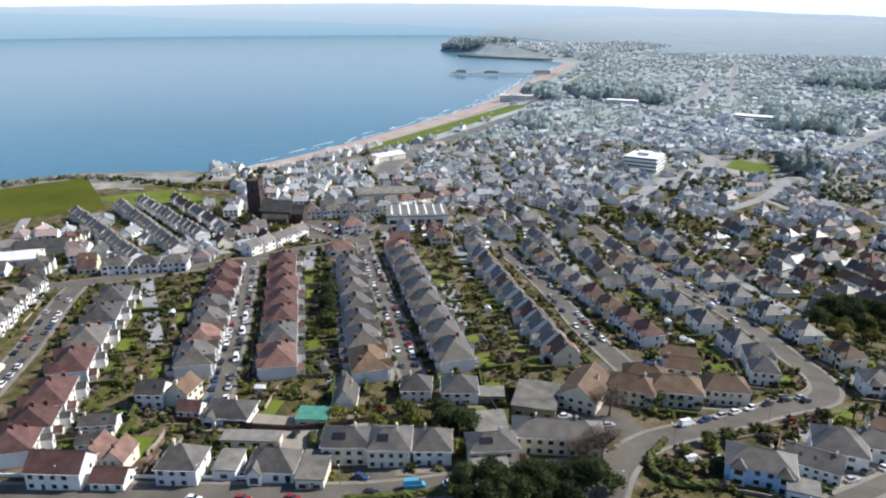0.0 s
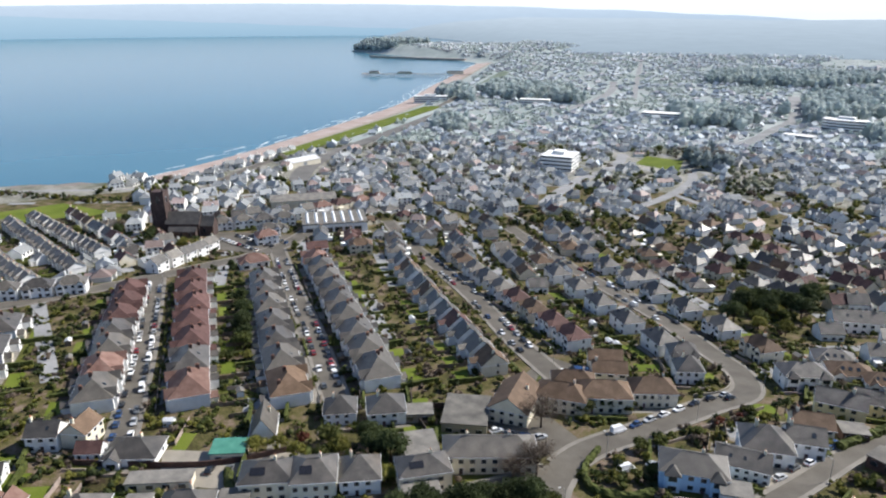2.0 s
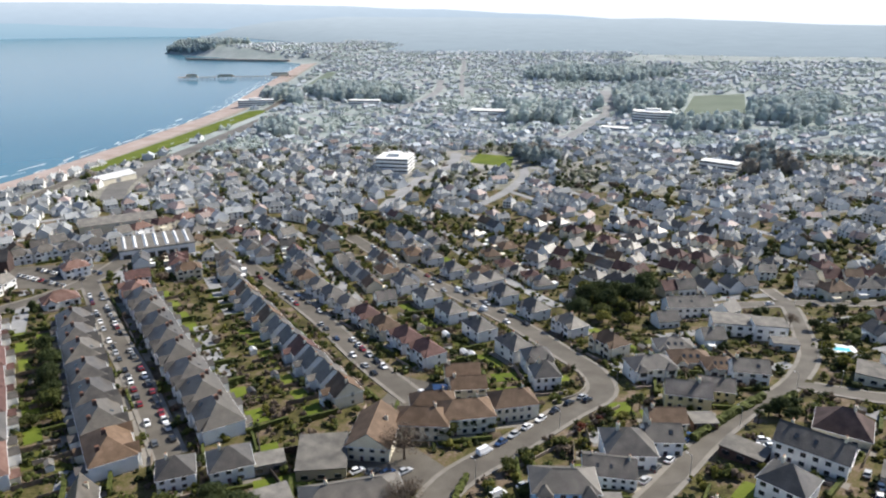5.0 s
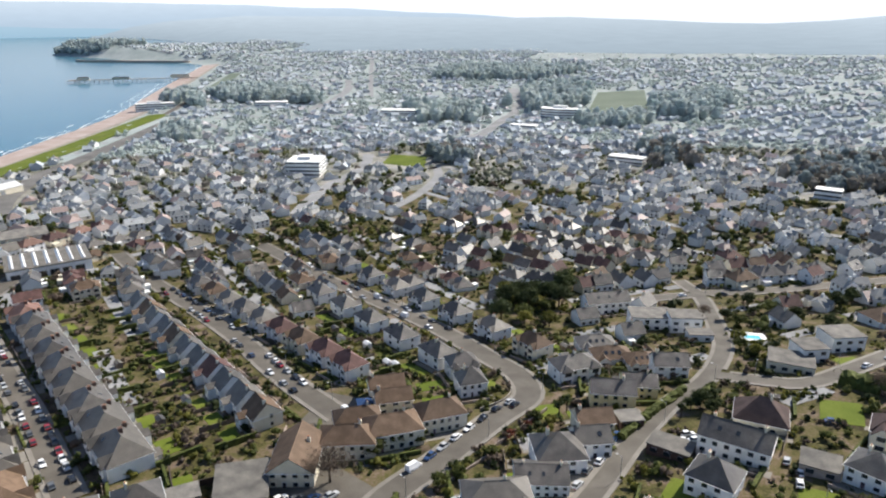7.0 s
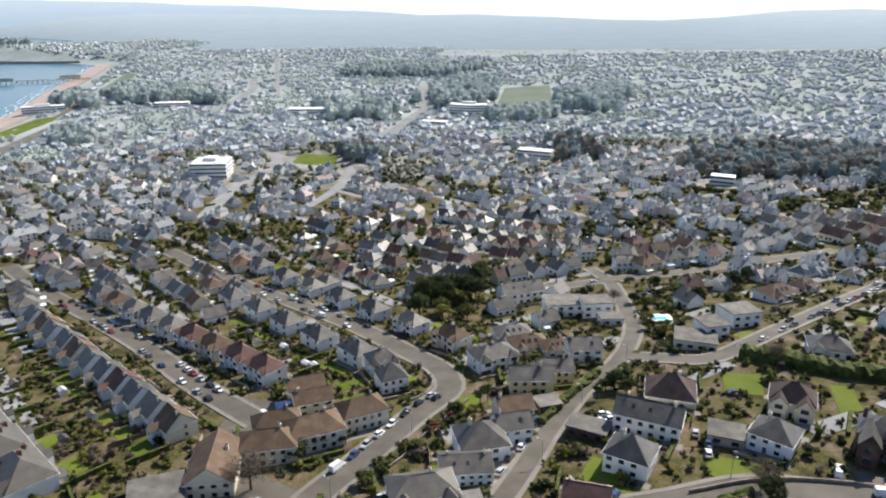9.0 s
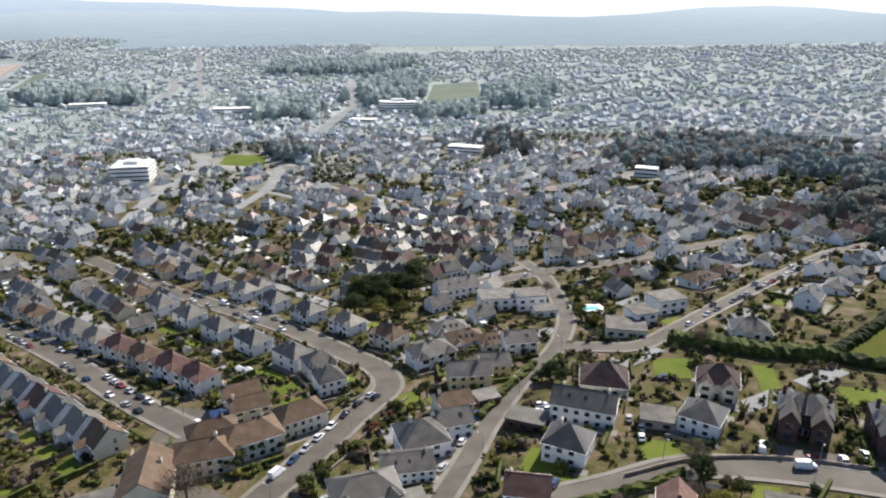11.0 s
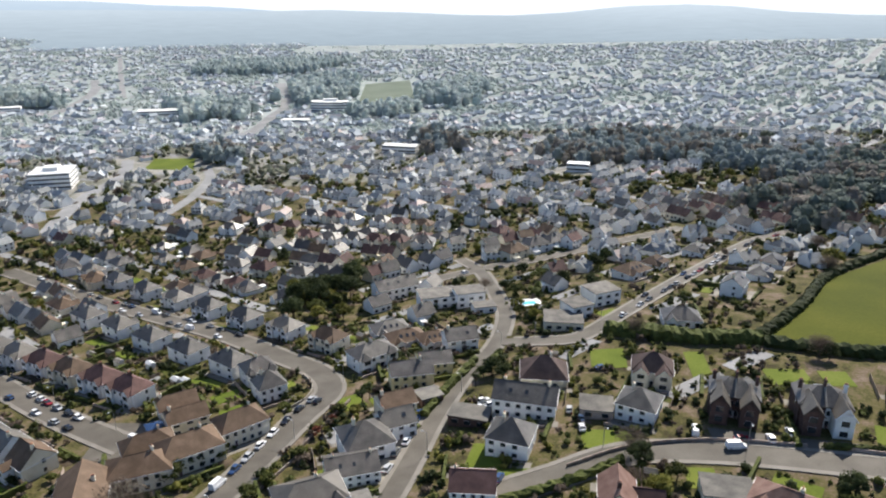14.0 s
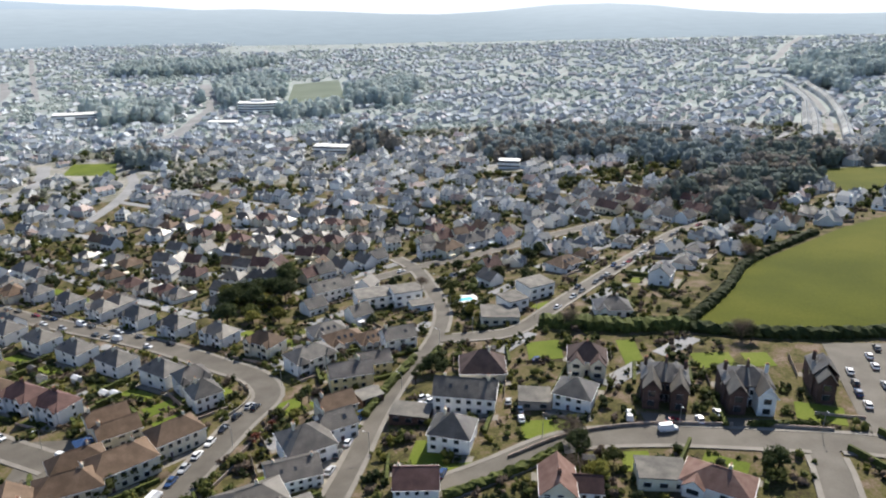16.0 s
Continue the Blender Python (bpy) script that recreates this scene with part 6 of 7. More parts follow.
def canopy(x, y, size, facing):
    c = tagged(new("canopy"), "dark blue fabric canopy over a yard", "canopy")
    bm = bmesh.new()
    top = bm.verts.new((0, 0, 2.9))
    rim = [bm.verts.new((sx * size, sy * size, 1.9)) for sx, sy in ((-1, -1), (1, -1), (1, 1), (-1, 1))]
    for i in range(4):
        bm.faces.new((rim[i], rim[(i + 1) % 4], top))
    part("fabric", bm, PAINTS["blue"], c)
    for sx, sy in ((-1, -1), (1, -1), (1, 1), (-1, 1)):
        v, f = [], []
        limb(v, f, (sx * size * 0.97, sy * size * 0.97, -0.3), (sx * size * 0.97, sy * size * 0.97, 1.9), 0.05, 0.05)
        raw("post", v, f, STEEL, parent=c)
    c.matrix_world = Matrix.Translation((x, y, ground_z(x, y))) @ Matrix.Rotation(radians(facing), 4, "Z")
    take_box(x, y, size * 2, size * 2, radians(facing))


pool(33, 287, 5)


# tall villas in pairs, each half with its gabled front wing
def paired_villa(x, y, facing, walls, label, size=1.0):
    """Halves side by side under one hipped roof, a front wing with a steep gable on each."""
    v = tagged(new("paired_villa" if len(walls) > 1 else "villa"), label, "house", "tall villas above the street")
    half = 6.3
    for k, wall in enumerate(walls):
        x0 = -half if k == 0 else 0.0
        bm = bmesh.new()
        box(bm, x0, x0 + half, -1.5, 8.0, -2.5, 6.3)
        part("wall", bm, wall, v)
        cx = x0 + half / 2 + (-0.5 if k == 0 else 0.5)
        bm = bmesh.new()
        box(bm, cx - 2.2, cx + 2.2, -6.0, -1.4, -2.5, 6.0)
        gable_end(bm, cx - 2.2, cx + 2.2, -6.0, 6.0, 2.7, -1)
        wing = part("front_wing", bm, wall, v)
        bm = bmesh.new()
        roof_mesh(bm, cx - 2.2, cx + 2.2, -6.0, 2.4, 6.0, 2.7, "gable", "y", t=0.16, o=0.35)
        part("wing_roof", bm, SLATE_PALE, wing)
        lv, lf = [], []
        for s in (-1, 1):
            limb(lv, lf, (cx + s * 2.6, -6.42, 5.55), (cx, -6.42, 8.8), 0.16, 0.16, 4)
        limb(lv, lf, (cx - 1.2, -6.42, 7.2), (cx + 1.2, -6.42, 7.2), 0.1, 0.1, 4)
        raw("bargeboard", lv, lf, TRIM if wall is RENDER_WHITE else DARKTRIM, parent=wing)
        for z in (0.8, 3.7):
            window(v, cx, -6.0, z, 1.9, 1.6, 0, 2)
            window(v, cx + (3.0 if k == 0 else -3.0), -1.5, z, 0.9, 1.4, 0, 0)
        window(v, x0 if k == 0 else x0 + half, 3.0, 3.7, 1.0, 1.4, math.pi / 2 * (-1 if k == 0 else 1), 0)
        door(v, cx + (2.95 if k == 0 else -2.95), -1.5)
        chimney(v, x0 + (0.9 if k == 0 else half - 0.9), 4.5, 7.6, 0.9, wall, 2.4, 0, 4)
        rear_wing(v, cx, 8.0, 3.8, 4.2, 4.4, wall, SLATE_PALE)
    x1 = 0.0 if len(walls) == 1 else half
    bm = bmesh.new()
    roof_mesh(bm, -half, x1, -1.5, 8.0, 6.3, 3.3, "hip" if len(walls) > 1 else "half", "x" if len(walls) > 1 else "y")
    part("roof", bm, SLATE, v)
    if len(walls) > 1:
        bm = bmesh.new()
        box(bm, -0.2, 0.2, -1.9, 8.4, 6.3, 6.5)
        for s, (y0, y1) in enumerate(((-1.9, 3.25), (3.25, 8.4))):
            a, b = (y0, y1) if s == 0 else (y1, y0)
            q = [(-0.2, a, 6.4), (-0.2, b, 6.4), (-0.2, b, 10.15), (0.2, a, 6.4), (0.2, b, 6.4), (0.2, b, 10.15)]
            w6 = [bm.verts.new(p) for p in q]
            for f in ((0, 1, 2), (3, 5, 4), (0, 2, 5, 3)):
                bm.faces.new([w6[i] for i in f])
        bmesh.ops.recalc_face_normals(bm, faces=bm.faces[:])
        part("party_wall", bm, CONCRETE, v)
        chimney(v, 0, 3.2, 9.0, 1.1, BRICK, 2.6, math.pi / 2, 4)
    turn = radians(facing)
    v.matrix_world = Matrix.Translation((x, y, ground_z(x, y) + 0.1)) @ Matrix.Rotation(turn, 4, "Z") @ Matrix.Scale(size, 4)
    take_box(x, y, half * 2 + 2, 18, turn)
    PLOTS.append((x, y, turn, half * 2 + 3, 16))


paired_villa(69, 185, -24, (BRICK, BRICK), "pair of dark brick villas with slate gabled wings")
paired_villa(89, 177, -19, (BRICK, RENDER_WHITE), "pair of villas, one brick and one white, with slate roofs")
paired_villa(115, 176, -24, (BRICK,), "single dark brick villa beside the car park")
canopy(-92, 207, 2.6, 30)


# cars
def car_kind(key, label, paint, length=4.2, wide=1.78, high=1.46, van=False, lamps=False):
    """A car with its body, glasshouse, lamps and wheels; it points to +x."""
    c = tagged(new("van" if van else "car"), label, "van" if van else "car", "parked cars")
    L, W = length / 2, wide / 2
    bm = bmesh.new()
    belt = high * (0.62 if not van else 0.55)
    rows = [(-L, 0.45, belt * 0.86, 0.86), (-L * 0.93, 0.3, belt * 0.98, 0.95), (-L * 0.4, 0.25, belt, 1), (L * 0.3, 0.25, belt * 0.98, 1), (L * 0.82, 0.28, belt * (0.84 if not van else 0.92), 0.95), (L, 0.42, belt * 0.68, 0.82)]
    rings = []
    for x, z0, z1, k in rows:
        rings.append([bm.verts.new(p) for p in ((x, -W * k, z0), (x, -W * k, z1 - 0.12), (x, -W * k * 0.9, z1), (x, W * k * 0.9, z1), (x, W * k, z1 - 0.12), (x, W * k, z0))])
    for a, b in zip(rings[:-1], rings[1:]):
        for j in range(6):
            bm.faces.new((a[j], b[j], b[(j + 1) % 6], a[(j + 1) % 6]))
    bm.faces.new(rings[0])
    bm.faces.new(rings[-1][::-1])
    # the cabin: pillars and roof in paint, panes in glass
    f0, f1, r0, r1 = (L * 0.45, L * 0.1, -L * 0.85, -L * 0.6) if not van else (L * 0.7, L * 0.42, -L * 0.97, -L * 0.95)
    base = [bm.verts.new((x, y, belt - 0.02)) for x, y in ((r0, -W * 0.9), (f0, -W * 0.9), (f0, W * 0.9), (r0, W * 0.9))]
    top = [bm.verts.new((x, y, high)) for x, y in ((r1, -W * 0.72), (f1, -W * 0.72), (f1, W * 0.72), (r1, W * 0.72))]
    bm.faces.new(top)
    sides = [bm.faces.new((base[i], base[(i + 1) % 4], top[(i + 1) % 4], top[i])) for i in range(4)]
    panes = sides if not van else sides[1:2]
    bmesh.ops.inset_individual(bm, faces=panes, thickness=0.07, depth=-0.01)
    for f in panes:
        f.material_index = 1
    bmesh.ops.recalc_face_normals(bm, faces=bm.faces[:])
    body = part("body", bm, [paint, GLASS], c)
    for sx in (-0.62, 0.62):
        for sy in (-1, 1):
            def wheel():
                b = bmesh.new()
                bmesh.ops.create_cone(b, cap_ends=True, segments=12, radius1=0.32, radius2=0.32, depth=0.2, matrix=Matrix.Rotation(math.pi / 2, 4, "X"))
                caps = [f for f in b.faces if len(f.verts) > 4]
                bmesh.ops.inset_individual(b, faces=caps, thickness=0.1, depth=-0.02)
                for f in caps:
                    f.material_index = 1
                return b
            piece("wheel", shared("wheel", wheel, [TYRE, RIM]), c, L * sx, sy * (W - 0.08), 0.32)
    for sy in (-1, 1) if lamps else ():
        for name, x, mat in (("headlight", L - 0.1, LAMP_GLASS), ("tail_light", -L + 0.06, LAMP_RED)):
            def lamp():
                b = bmesh.new()
                box(b, -0.08, 0.08, -0.17, 0.17, -0.08, 0.08)
                return b
            piece(name, shared(name, lamp, [mat]), body, x, sy * W * 0.62, belt * 0.62)
    PROTO[key] = c
    c.matrix_world = HIDE
    SPAN[key] = (length, wide)


for tone in PAINTS:
    car_kind("car_" + tone, tone + " hatchback parked by the kerb", PAINTS[tone])
    car_kind("near_" + tone, tone + " hatchback parked beside a house", PAINTS[tone], lamps=True)
car_kind("van_white", "white panel van parked at the roadside", PAINTS["white"], 5.0, 1.95, 2.15, True)
car_kind("van_blue", "bright blue van parked at the roadside", VAN_BLUE, 5.4, 2.0, 2.5, True, True)
car_rng = random.Random(33)
TONES = ["car_white"] * 4 + ["car_silver"] * 4 + ["car_black"] * 4 + ["car_grey"] * 4 + ["car_blue"] * 2 + ["car_red"] * 2


def put_car(x, y, heading, key=None, up=0.18):
    key = key or car_rng.choice(TONES)
    dx, dy = math.cos(heading), math.sin(heading)
    z = ground_z(x, y)
    slope = math.atan2(ground_z(x + dx, y + dy) - ground_z(x - dx, y - dy), 2)
    side = math.atan2(ground_z(x - dy, y + dx) - ground_z(x + dy, y - dx), 2)
    copy_thing(PROTO[key], Matrix.Translation((x, y, z + up)) @ Matrix.Rotation(heading, 4, "Z") @ Matrix.Rotation(-slope, 4, "Y") @ Matrix.Rotation(side, 4, "X"))


def kerbside(key, side, start, end, share=0.8):
    """Cars along one side of a road between two shares of its length."""
    line, half = ROADS[key]
    p = smooth_line(line, 1.0)
    i = int(start * len(p))
    while i < int(end * len(p)) - 6:
        if car_rng.random() < share:
            (ax, ay), (bx, by) = p[i], p[min(i + 2, len(p) - 1)]
            h = math.atan2(by - ay, bx - ax)
            off = side * (half - 1.05)
            van = car_rng.random() < 0.08
            put_car(ax + math.sin(h) * off, ay - math.cos(h) * off, h + (math.pi if car_rng.random() < 0.5 else 0) + car_rng.uniform(-0.03, 0.03), "van_white" if van else None)
        i += int(car_rng.uniform(5.4, 8))


kerbside("red_roof_street", -1, 0.05, 0.95, 0.75)
kerbside("red_roof_street", 1, 0.05, 0.95, 0.85)
kerbside("grey_roof_street", -1, 0.05, 0.95, 0.6)
kerbside("grey_roof_street", 1, 0.05, 0.95, 0.8)
kerbside("far_street", 1, 0.05, 0.9, 0.7)
kerbside("far_street", -1, 0.05, 0.9, 0.5)
kerbside("court_street", 1, 0.0, 0.7, 0.55)
kerbside("court_street", -1, 0.05, 0.7, 0.5)
kerbside("bend_street", -1, 0.16, 0.34, 0.85)
kerbside("bend_street", 1, 0.47, 0.95, 0.5)
kerbside("bend_street", -1, 0.5, 0.95, 0.3)
kerbside("hill_street", 1, 0.25, 0.95, 0.75)
kerbside("hill_street", -1, 0.3, 0.9, 0.25)
for x, y, a, k in ((-52, 164, 50, None), (-46, 217, 65, "car_black"), (-57, 158, 55, "van_white"), (-103, 101, 50, "van_blue"), (-97, 108, 52, "car_white"), (-109, 92, 48, "car_black"), (-116, 95, 20, "car_blue"), (-92, 118, 55, "car_white"), (-86, 126, 55, "car_silver"), (-82, 131, 55, "car_red"), (-140, 62, 40, "car_white"), (-131, 70, 40, "car_red"), (-122, 78, 40, "car_red"),
                   (-147, 97, 120, "car_black"), (-143, 100, 120, "car_grey"), (-139, 103, 120, "car_white"), (-134, 106, 120, "car_silver"), (-101, 161, 60, "car_black"), (-91, 157, 60, "car_grey"), (-95, 156, 60, "car_white"), (-87, 158, 60, "car_blue"), (-83, 160, 60, "car_silver"),
                   (-16, 199, 70, "car_blue"), (-15, 203, 70, "car_blue"), (-19, 188, 70, "car_white"), (-22, 183, 70, "car_grey"), (-24, 176, 65, "car_silver"), (4, 206, 20, "car_white"), (6, 203, 20, "car_white"), (9, 203, 25, "car_silver"), (11, 200, 25, "car_black"), (3, 202, 20, "car_white"),
                   (28, 185, 80, "car_white"), (29, 190, 80, "car_white"), (27, 195, 75, "car_silver"), (56, 178, 70, "van_white"), (43, 218, 0, "car_blue"), (66, 173, 0, "car_red"), (73, 172, 80, "car_white"), (79, 174, 80, "car_silver"), (63, 170, -5, "van_white"), (3, 167, 60, "car_blue"),
                   (127, 185, 65, "car_white"), (124, 179, 65, "car_black"), (121, 174, 65, "car_blue"), (119, 168, 65, "car_white"), (139, 192, 65, "car_white"), (136, 186, 65, "car_white"), (131, 176, 65, "car_silver"), (128, 170, 65, "car_black"), (119, 157, 65, "car_white"), (145, 196, 65, "car_grey"), (13, 283, 20, "van_white"), (12, 343, 30, "car_white"), (30, 347, 20, "car_grey")):
    put_car(x, y, radians(a), k.replace("car_", "near_") if k else "near_silver")
for i in range(26):
    u, v = (i % 9) / 9, i // 9
    put_car(-308 - 40 * u, 246 + 22 * u * 0.2 + 11 * v, radians(118 + car_rng.uniform(-4, 4)))


# street lamps
def street_lamp(x, y, heading):
    s = tagged(new("street_lamp"), "slim grey street lamp by the kerb", "street lamp", "street lamps")
    v, f = [], []
    limb(v, f, (0, 0, -0.5), (0, 0, 6.2), 0.09, 0.06, 6)
    raw("pole", v, f, STEEL, parent=s)
    v, f = [], []
    limb(v, f, (0, 0, 6.15), (1.2, 0, 6.5), 0.05, 0.04, 5)
    raw("arm", v, f, STEEL, parent=s)
    bm = bmesh.new()
    box(bm, 1.1, 1.7, -0.13, 0.13, 6.44, 6.58)
    part("lantern", bm, LAMP_GLASS, s)
    s.matrix_world = Matrix.Translation((x, y, ground_z(x, y) + 0.2)) @ Matrix.Rotation(heading, 4, "Z")


for key, side in (("red_roof_street", 1), ("grey_roof_street", -1), ("court_street", 1), ("bend_street", 1), ("lower_street", -1), ("lane", 1), ("hill_street", -1), ("upper_street", -1)):
    line, half = ROADS[key]
    p = smooth_line(line, 1.0)
    for i in range(12, len(p) - 4, 34):
        (ax, ay), (bx, by) = p[i], p[i + 2]
        h = math.atan2(by - ay, bx - ax)
        street_lamp(ax + math.sin(h) * side * (half + 0.5), ay - math.cos(h) * side * (half + 0.5), h + side * math.pi / 2)


# the town beyond: streets laid out district by district
town = random.Random(77)
def in_sight(x, y):
    a = math.degrees(math.atan2(-(x + 10), y - 10))
    return -62 < a < 84


SEEDS = []
for _ in range(9000):
    x, y = town.uniform(-1950, 1700), town.uniform(20, 2900)
    r = math.hypot(x, y)
    gap = 75 + 0.05 * r
    if in_sight(x, y) and all((x - q[0]) ** 2 + (y - q[1]) ** 2 > gap * gap for q in SEEDS):
        lean = 145 if x < 60 - 0.1 * y else 40
        SEEDS.append((x, y, radians(lean + town.choice((0, 0, 0, 90)) + town.uniform(-14, 14))))
SEED = np.array(SEEDS)
spots, streets, green = [], [], []
for k, (sx, sy, turn) in enumerate(SEEDS):
    r = math.hypot(sx, sy)
    reach = int((110 + 0.06 * r) / 10)
    c, s = math.cos(turn), math.sin(turn)
    line = -reach * 10.0
    lane = 0
    while line < reach * 10:
        along = -reach * 10.0 + town.uniform(0, 8)
        wide = town.choice((8.6, 9.0, 11.0, 13.0))
        shape = town.randrange(3)
        while along < reach * 10:
            step = wide * town.uniform(1.0, 1.25) + (town.uniform(4, 14) if town.random() < 0.12 else 0)
            spots.append((sx + c * along - s * line, sy + s * along + c * line, turn + (0 if lane % 2 else math.pi), wide, k, shape))
            along += step
        if lane % 2 == 0:
            streets.append((k, turn, line + 11, reach))
        line += 22 if lane % 2 == 0 else 19
        lane += 1
pts = np.array([(p[0], p[1]) for p in spots])
near = np.empty(len(pts), int)
for i in range(0, len(pts), 4000):
    q = pts[i:i + 4000]
    near[i:i + 4000] = np.argmin((q[:, None, 0] - SEED[None, :, 0]) ** 2 + (q[:, None, 1] - SEED[None, :, 1]) ** 2, axis=1)
inland = shore(pts[:, 0], pts[:, 1])
base_z = land(pts[:, 0], pts[:, 1])
HV, HF, HS, homes = [], [], [], 0


def town_house(x, y, z, turn, w, d, eave, rise, hip, roof_slot, stack, nose=(), wing=None):
    c, s = math.cos(turn), math.sin(turn)
    b = len(HV)
    o = 0.3
    local = [(-w / 2, -d / 2, -2), (w / 2, -d / 2, -2), (w / 2, d / 2, -2), (-w / 2, d / 2, -2), (-w / 2, -d / 2, eave), (w / 2, -d / 2, eave), (w / 2, d / 2, eave), (-w / 2, d / 2, eave),
             (-w / 2 - o, -d / 2 - o, eave - 0.1), (w / 2 + o, -d / 2 - o, eave - 0.1), (w / 2 + o, d / 2 + o, eave - 0.1), (-w / 2 - o, d / 2 + o, eave - 0.1), (-w / 2 + hip, 0, eave + rise), (w / 2 - hip, 0, eave + rise)]
    fs = [(0, 1, 5, 4), (1, 2, 6, 5), (2, 3, 7, 6), (3, 0, 4, 7)]
    # slots above 4 are the copies with haze in their colour
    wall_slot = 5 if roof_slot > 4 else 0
    sl = [wall_slot] * 4
    fs += [(8, 9, 13, 12), (10, 11, 12, 13)]
    sl += [roof_slot] * 2
    if hip > 0.5:
        fs += [(9, 10, 13), (11, 8, 12)]
        sl += [roof_slot] * 2
    else:
        local += [(-w / 2, 0, eave + rise - 0.1), (w / 2, 0, eave + rise - 0.1)]
        fs += [(7, 4, 14), (5, 6, 15)]
        sl += [wall_slot] * 2
    if stack:
        for px in (-w * 0.3, w * 0.05, w * 0.33):
            for sy in (-1, 1):
                for pz in ((0.9, 3.3) if eave > 4 else (0.9,)):
                    n = len(local)
                    yy = sy * (d / 2 + 0.05)
                    local += [(px - 0.7, yy, pz), (px + 0.7, yy, pz), (px + 0.7, yy, pz + 1.3), (px - 0.7, yy, pz + 1.3)]
                    fs.append((n, n + 1, n + 2, n + 3) if sy < 0 else (n + 3, n + 2, n + 1, n))
                    sl.append(4)
        n = len(local)
        for q in ((-0.6, -0.4), (0.6, -0.4), (0.6, 0.4), (-0.6, 0.4)):
            local.append((q[0] + w * 0.2, q[1], eave + rise * 0.5))
        for q in ((-0.6, -0.4), (0.6, -0.4), (0.6, 0.4), (-0.6, 0.4)):
            local.append((q[0] + w * 0.2, q[1], eave + rise + 1.3))
        fs += [(n, n + 1, n + 5, n + 4), (n + 1, n + 2, n + 6, n + 5), (n + 2, n + 3, n + 7, n + 6), (n + 3, n, n + 4, n + 7), (n + 4, n + 5, n + 6, n + 7)]
        sl += [0] * 5
    if nose:
        for px, half, out in nose:
            n, y0 = len(local), -d / 2
            top = min(rise * 0.75, half * 1.25)
            local += [(px - half, y0 - out, -2), (px + half, y0 - out, -2), (px + half, y0, -2), (px - half, y0, -2), (px - half, y0 - out, eave), (px + half, y0 - out, eave), (px + half, y0, eave), (px - half, y0, eave), (px, y0 - out, eave + top), (px, y0 - out - 0.25, eave + top), (px, y0 + d * 0.5 * top / rise, eave + top),
                      (px - half - 0.25, y0 - out - 0.25, eave - 0.15), (px + half + 0.25, y0 - out - 0.25, eave - 0.15), (px - half - 0.25, y0, eave - 0.1), (px + half + 0.25, y0, eave - 0.1)]
            fs += [tuple(n + q for q in f) for f in ((0, 1, 5, 4), (1, 2, 6, 5), (3, 0, 4, 7), (4, 5, 8), (11, 9, 10, 13), (9, 12, 14, 10))]
            sl += [wall_slot] * 4 + [roof_slot] * 2
    if wing:
        n, (px, half, out, top) = len(local), wing
        y0 = d / 2
        local += [(px - half, y0, -2), (px + half, y0, -2), (px + half, y0 + out, -2), (px - half, y0 + out, -2), (px - half, y0, top), (px + half, y0, top), (px + half, y0 + out, top), (px - half, y0 + out, top), (px, y0, top + half * 0.7), (px, y0 + out, top + half * 0.7)]
        fs += [tuple(n + q for q in f) for f in ((1, 2, 6, 5), (2, 3, 7, 6), (3, 0, 4, 7), (6, 7, 9), (5, 6, 9, 8), (7, 4, 8, 9))]
        sl += [wall_slot] * 4 + [roof_slot] * 2
    HV.extend((x + c * px - s * py, y + s * px + c * py, z + pz) for px, py, pz in local)
    HF.extend(tuple(q + b for q in f) for f in fs)
    HS.extend(sl)


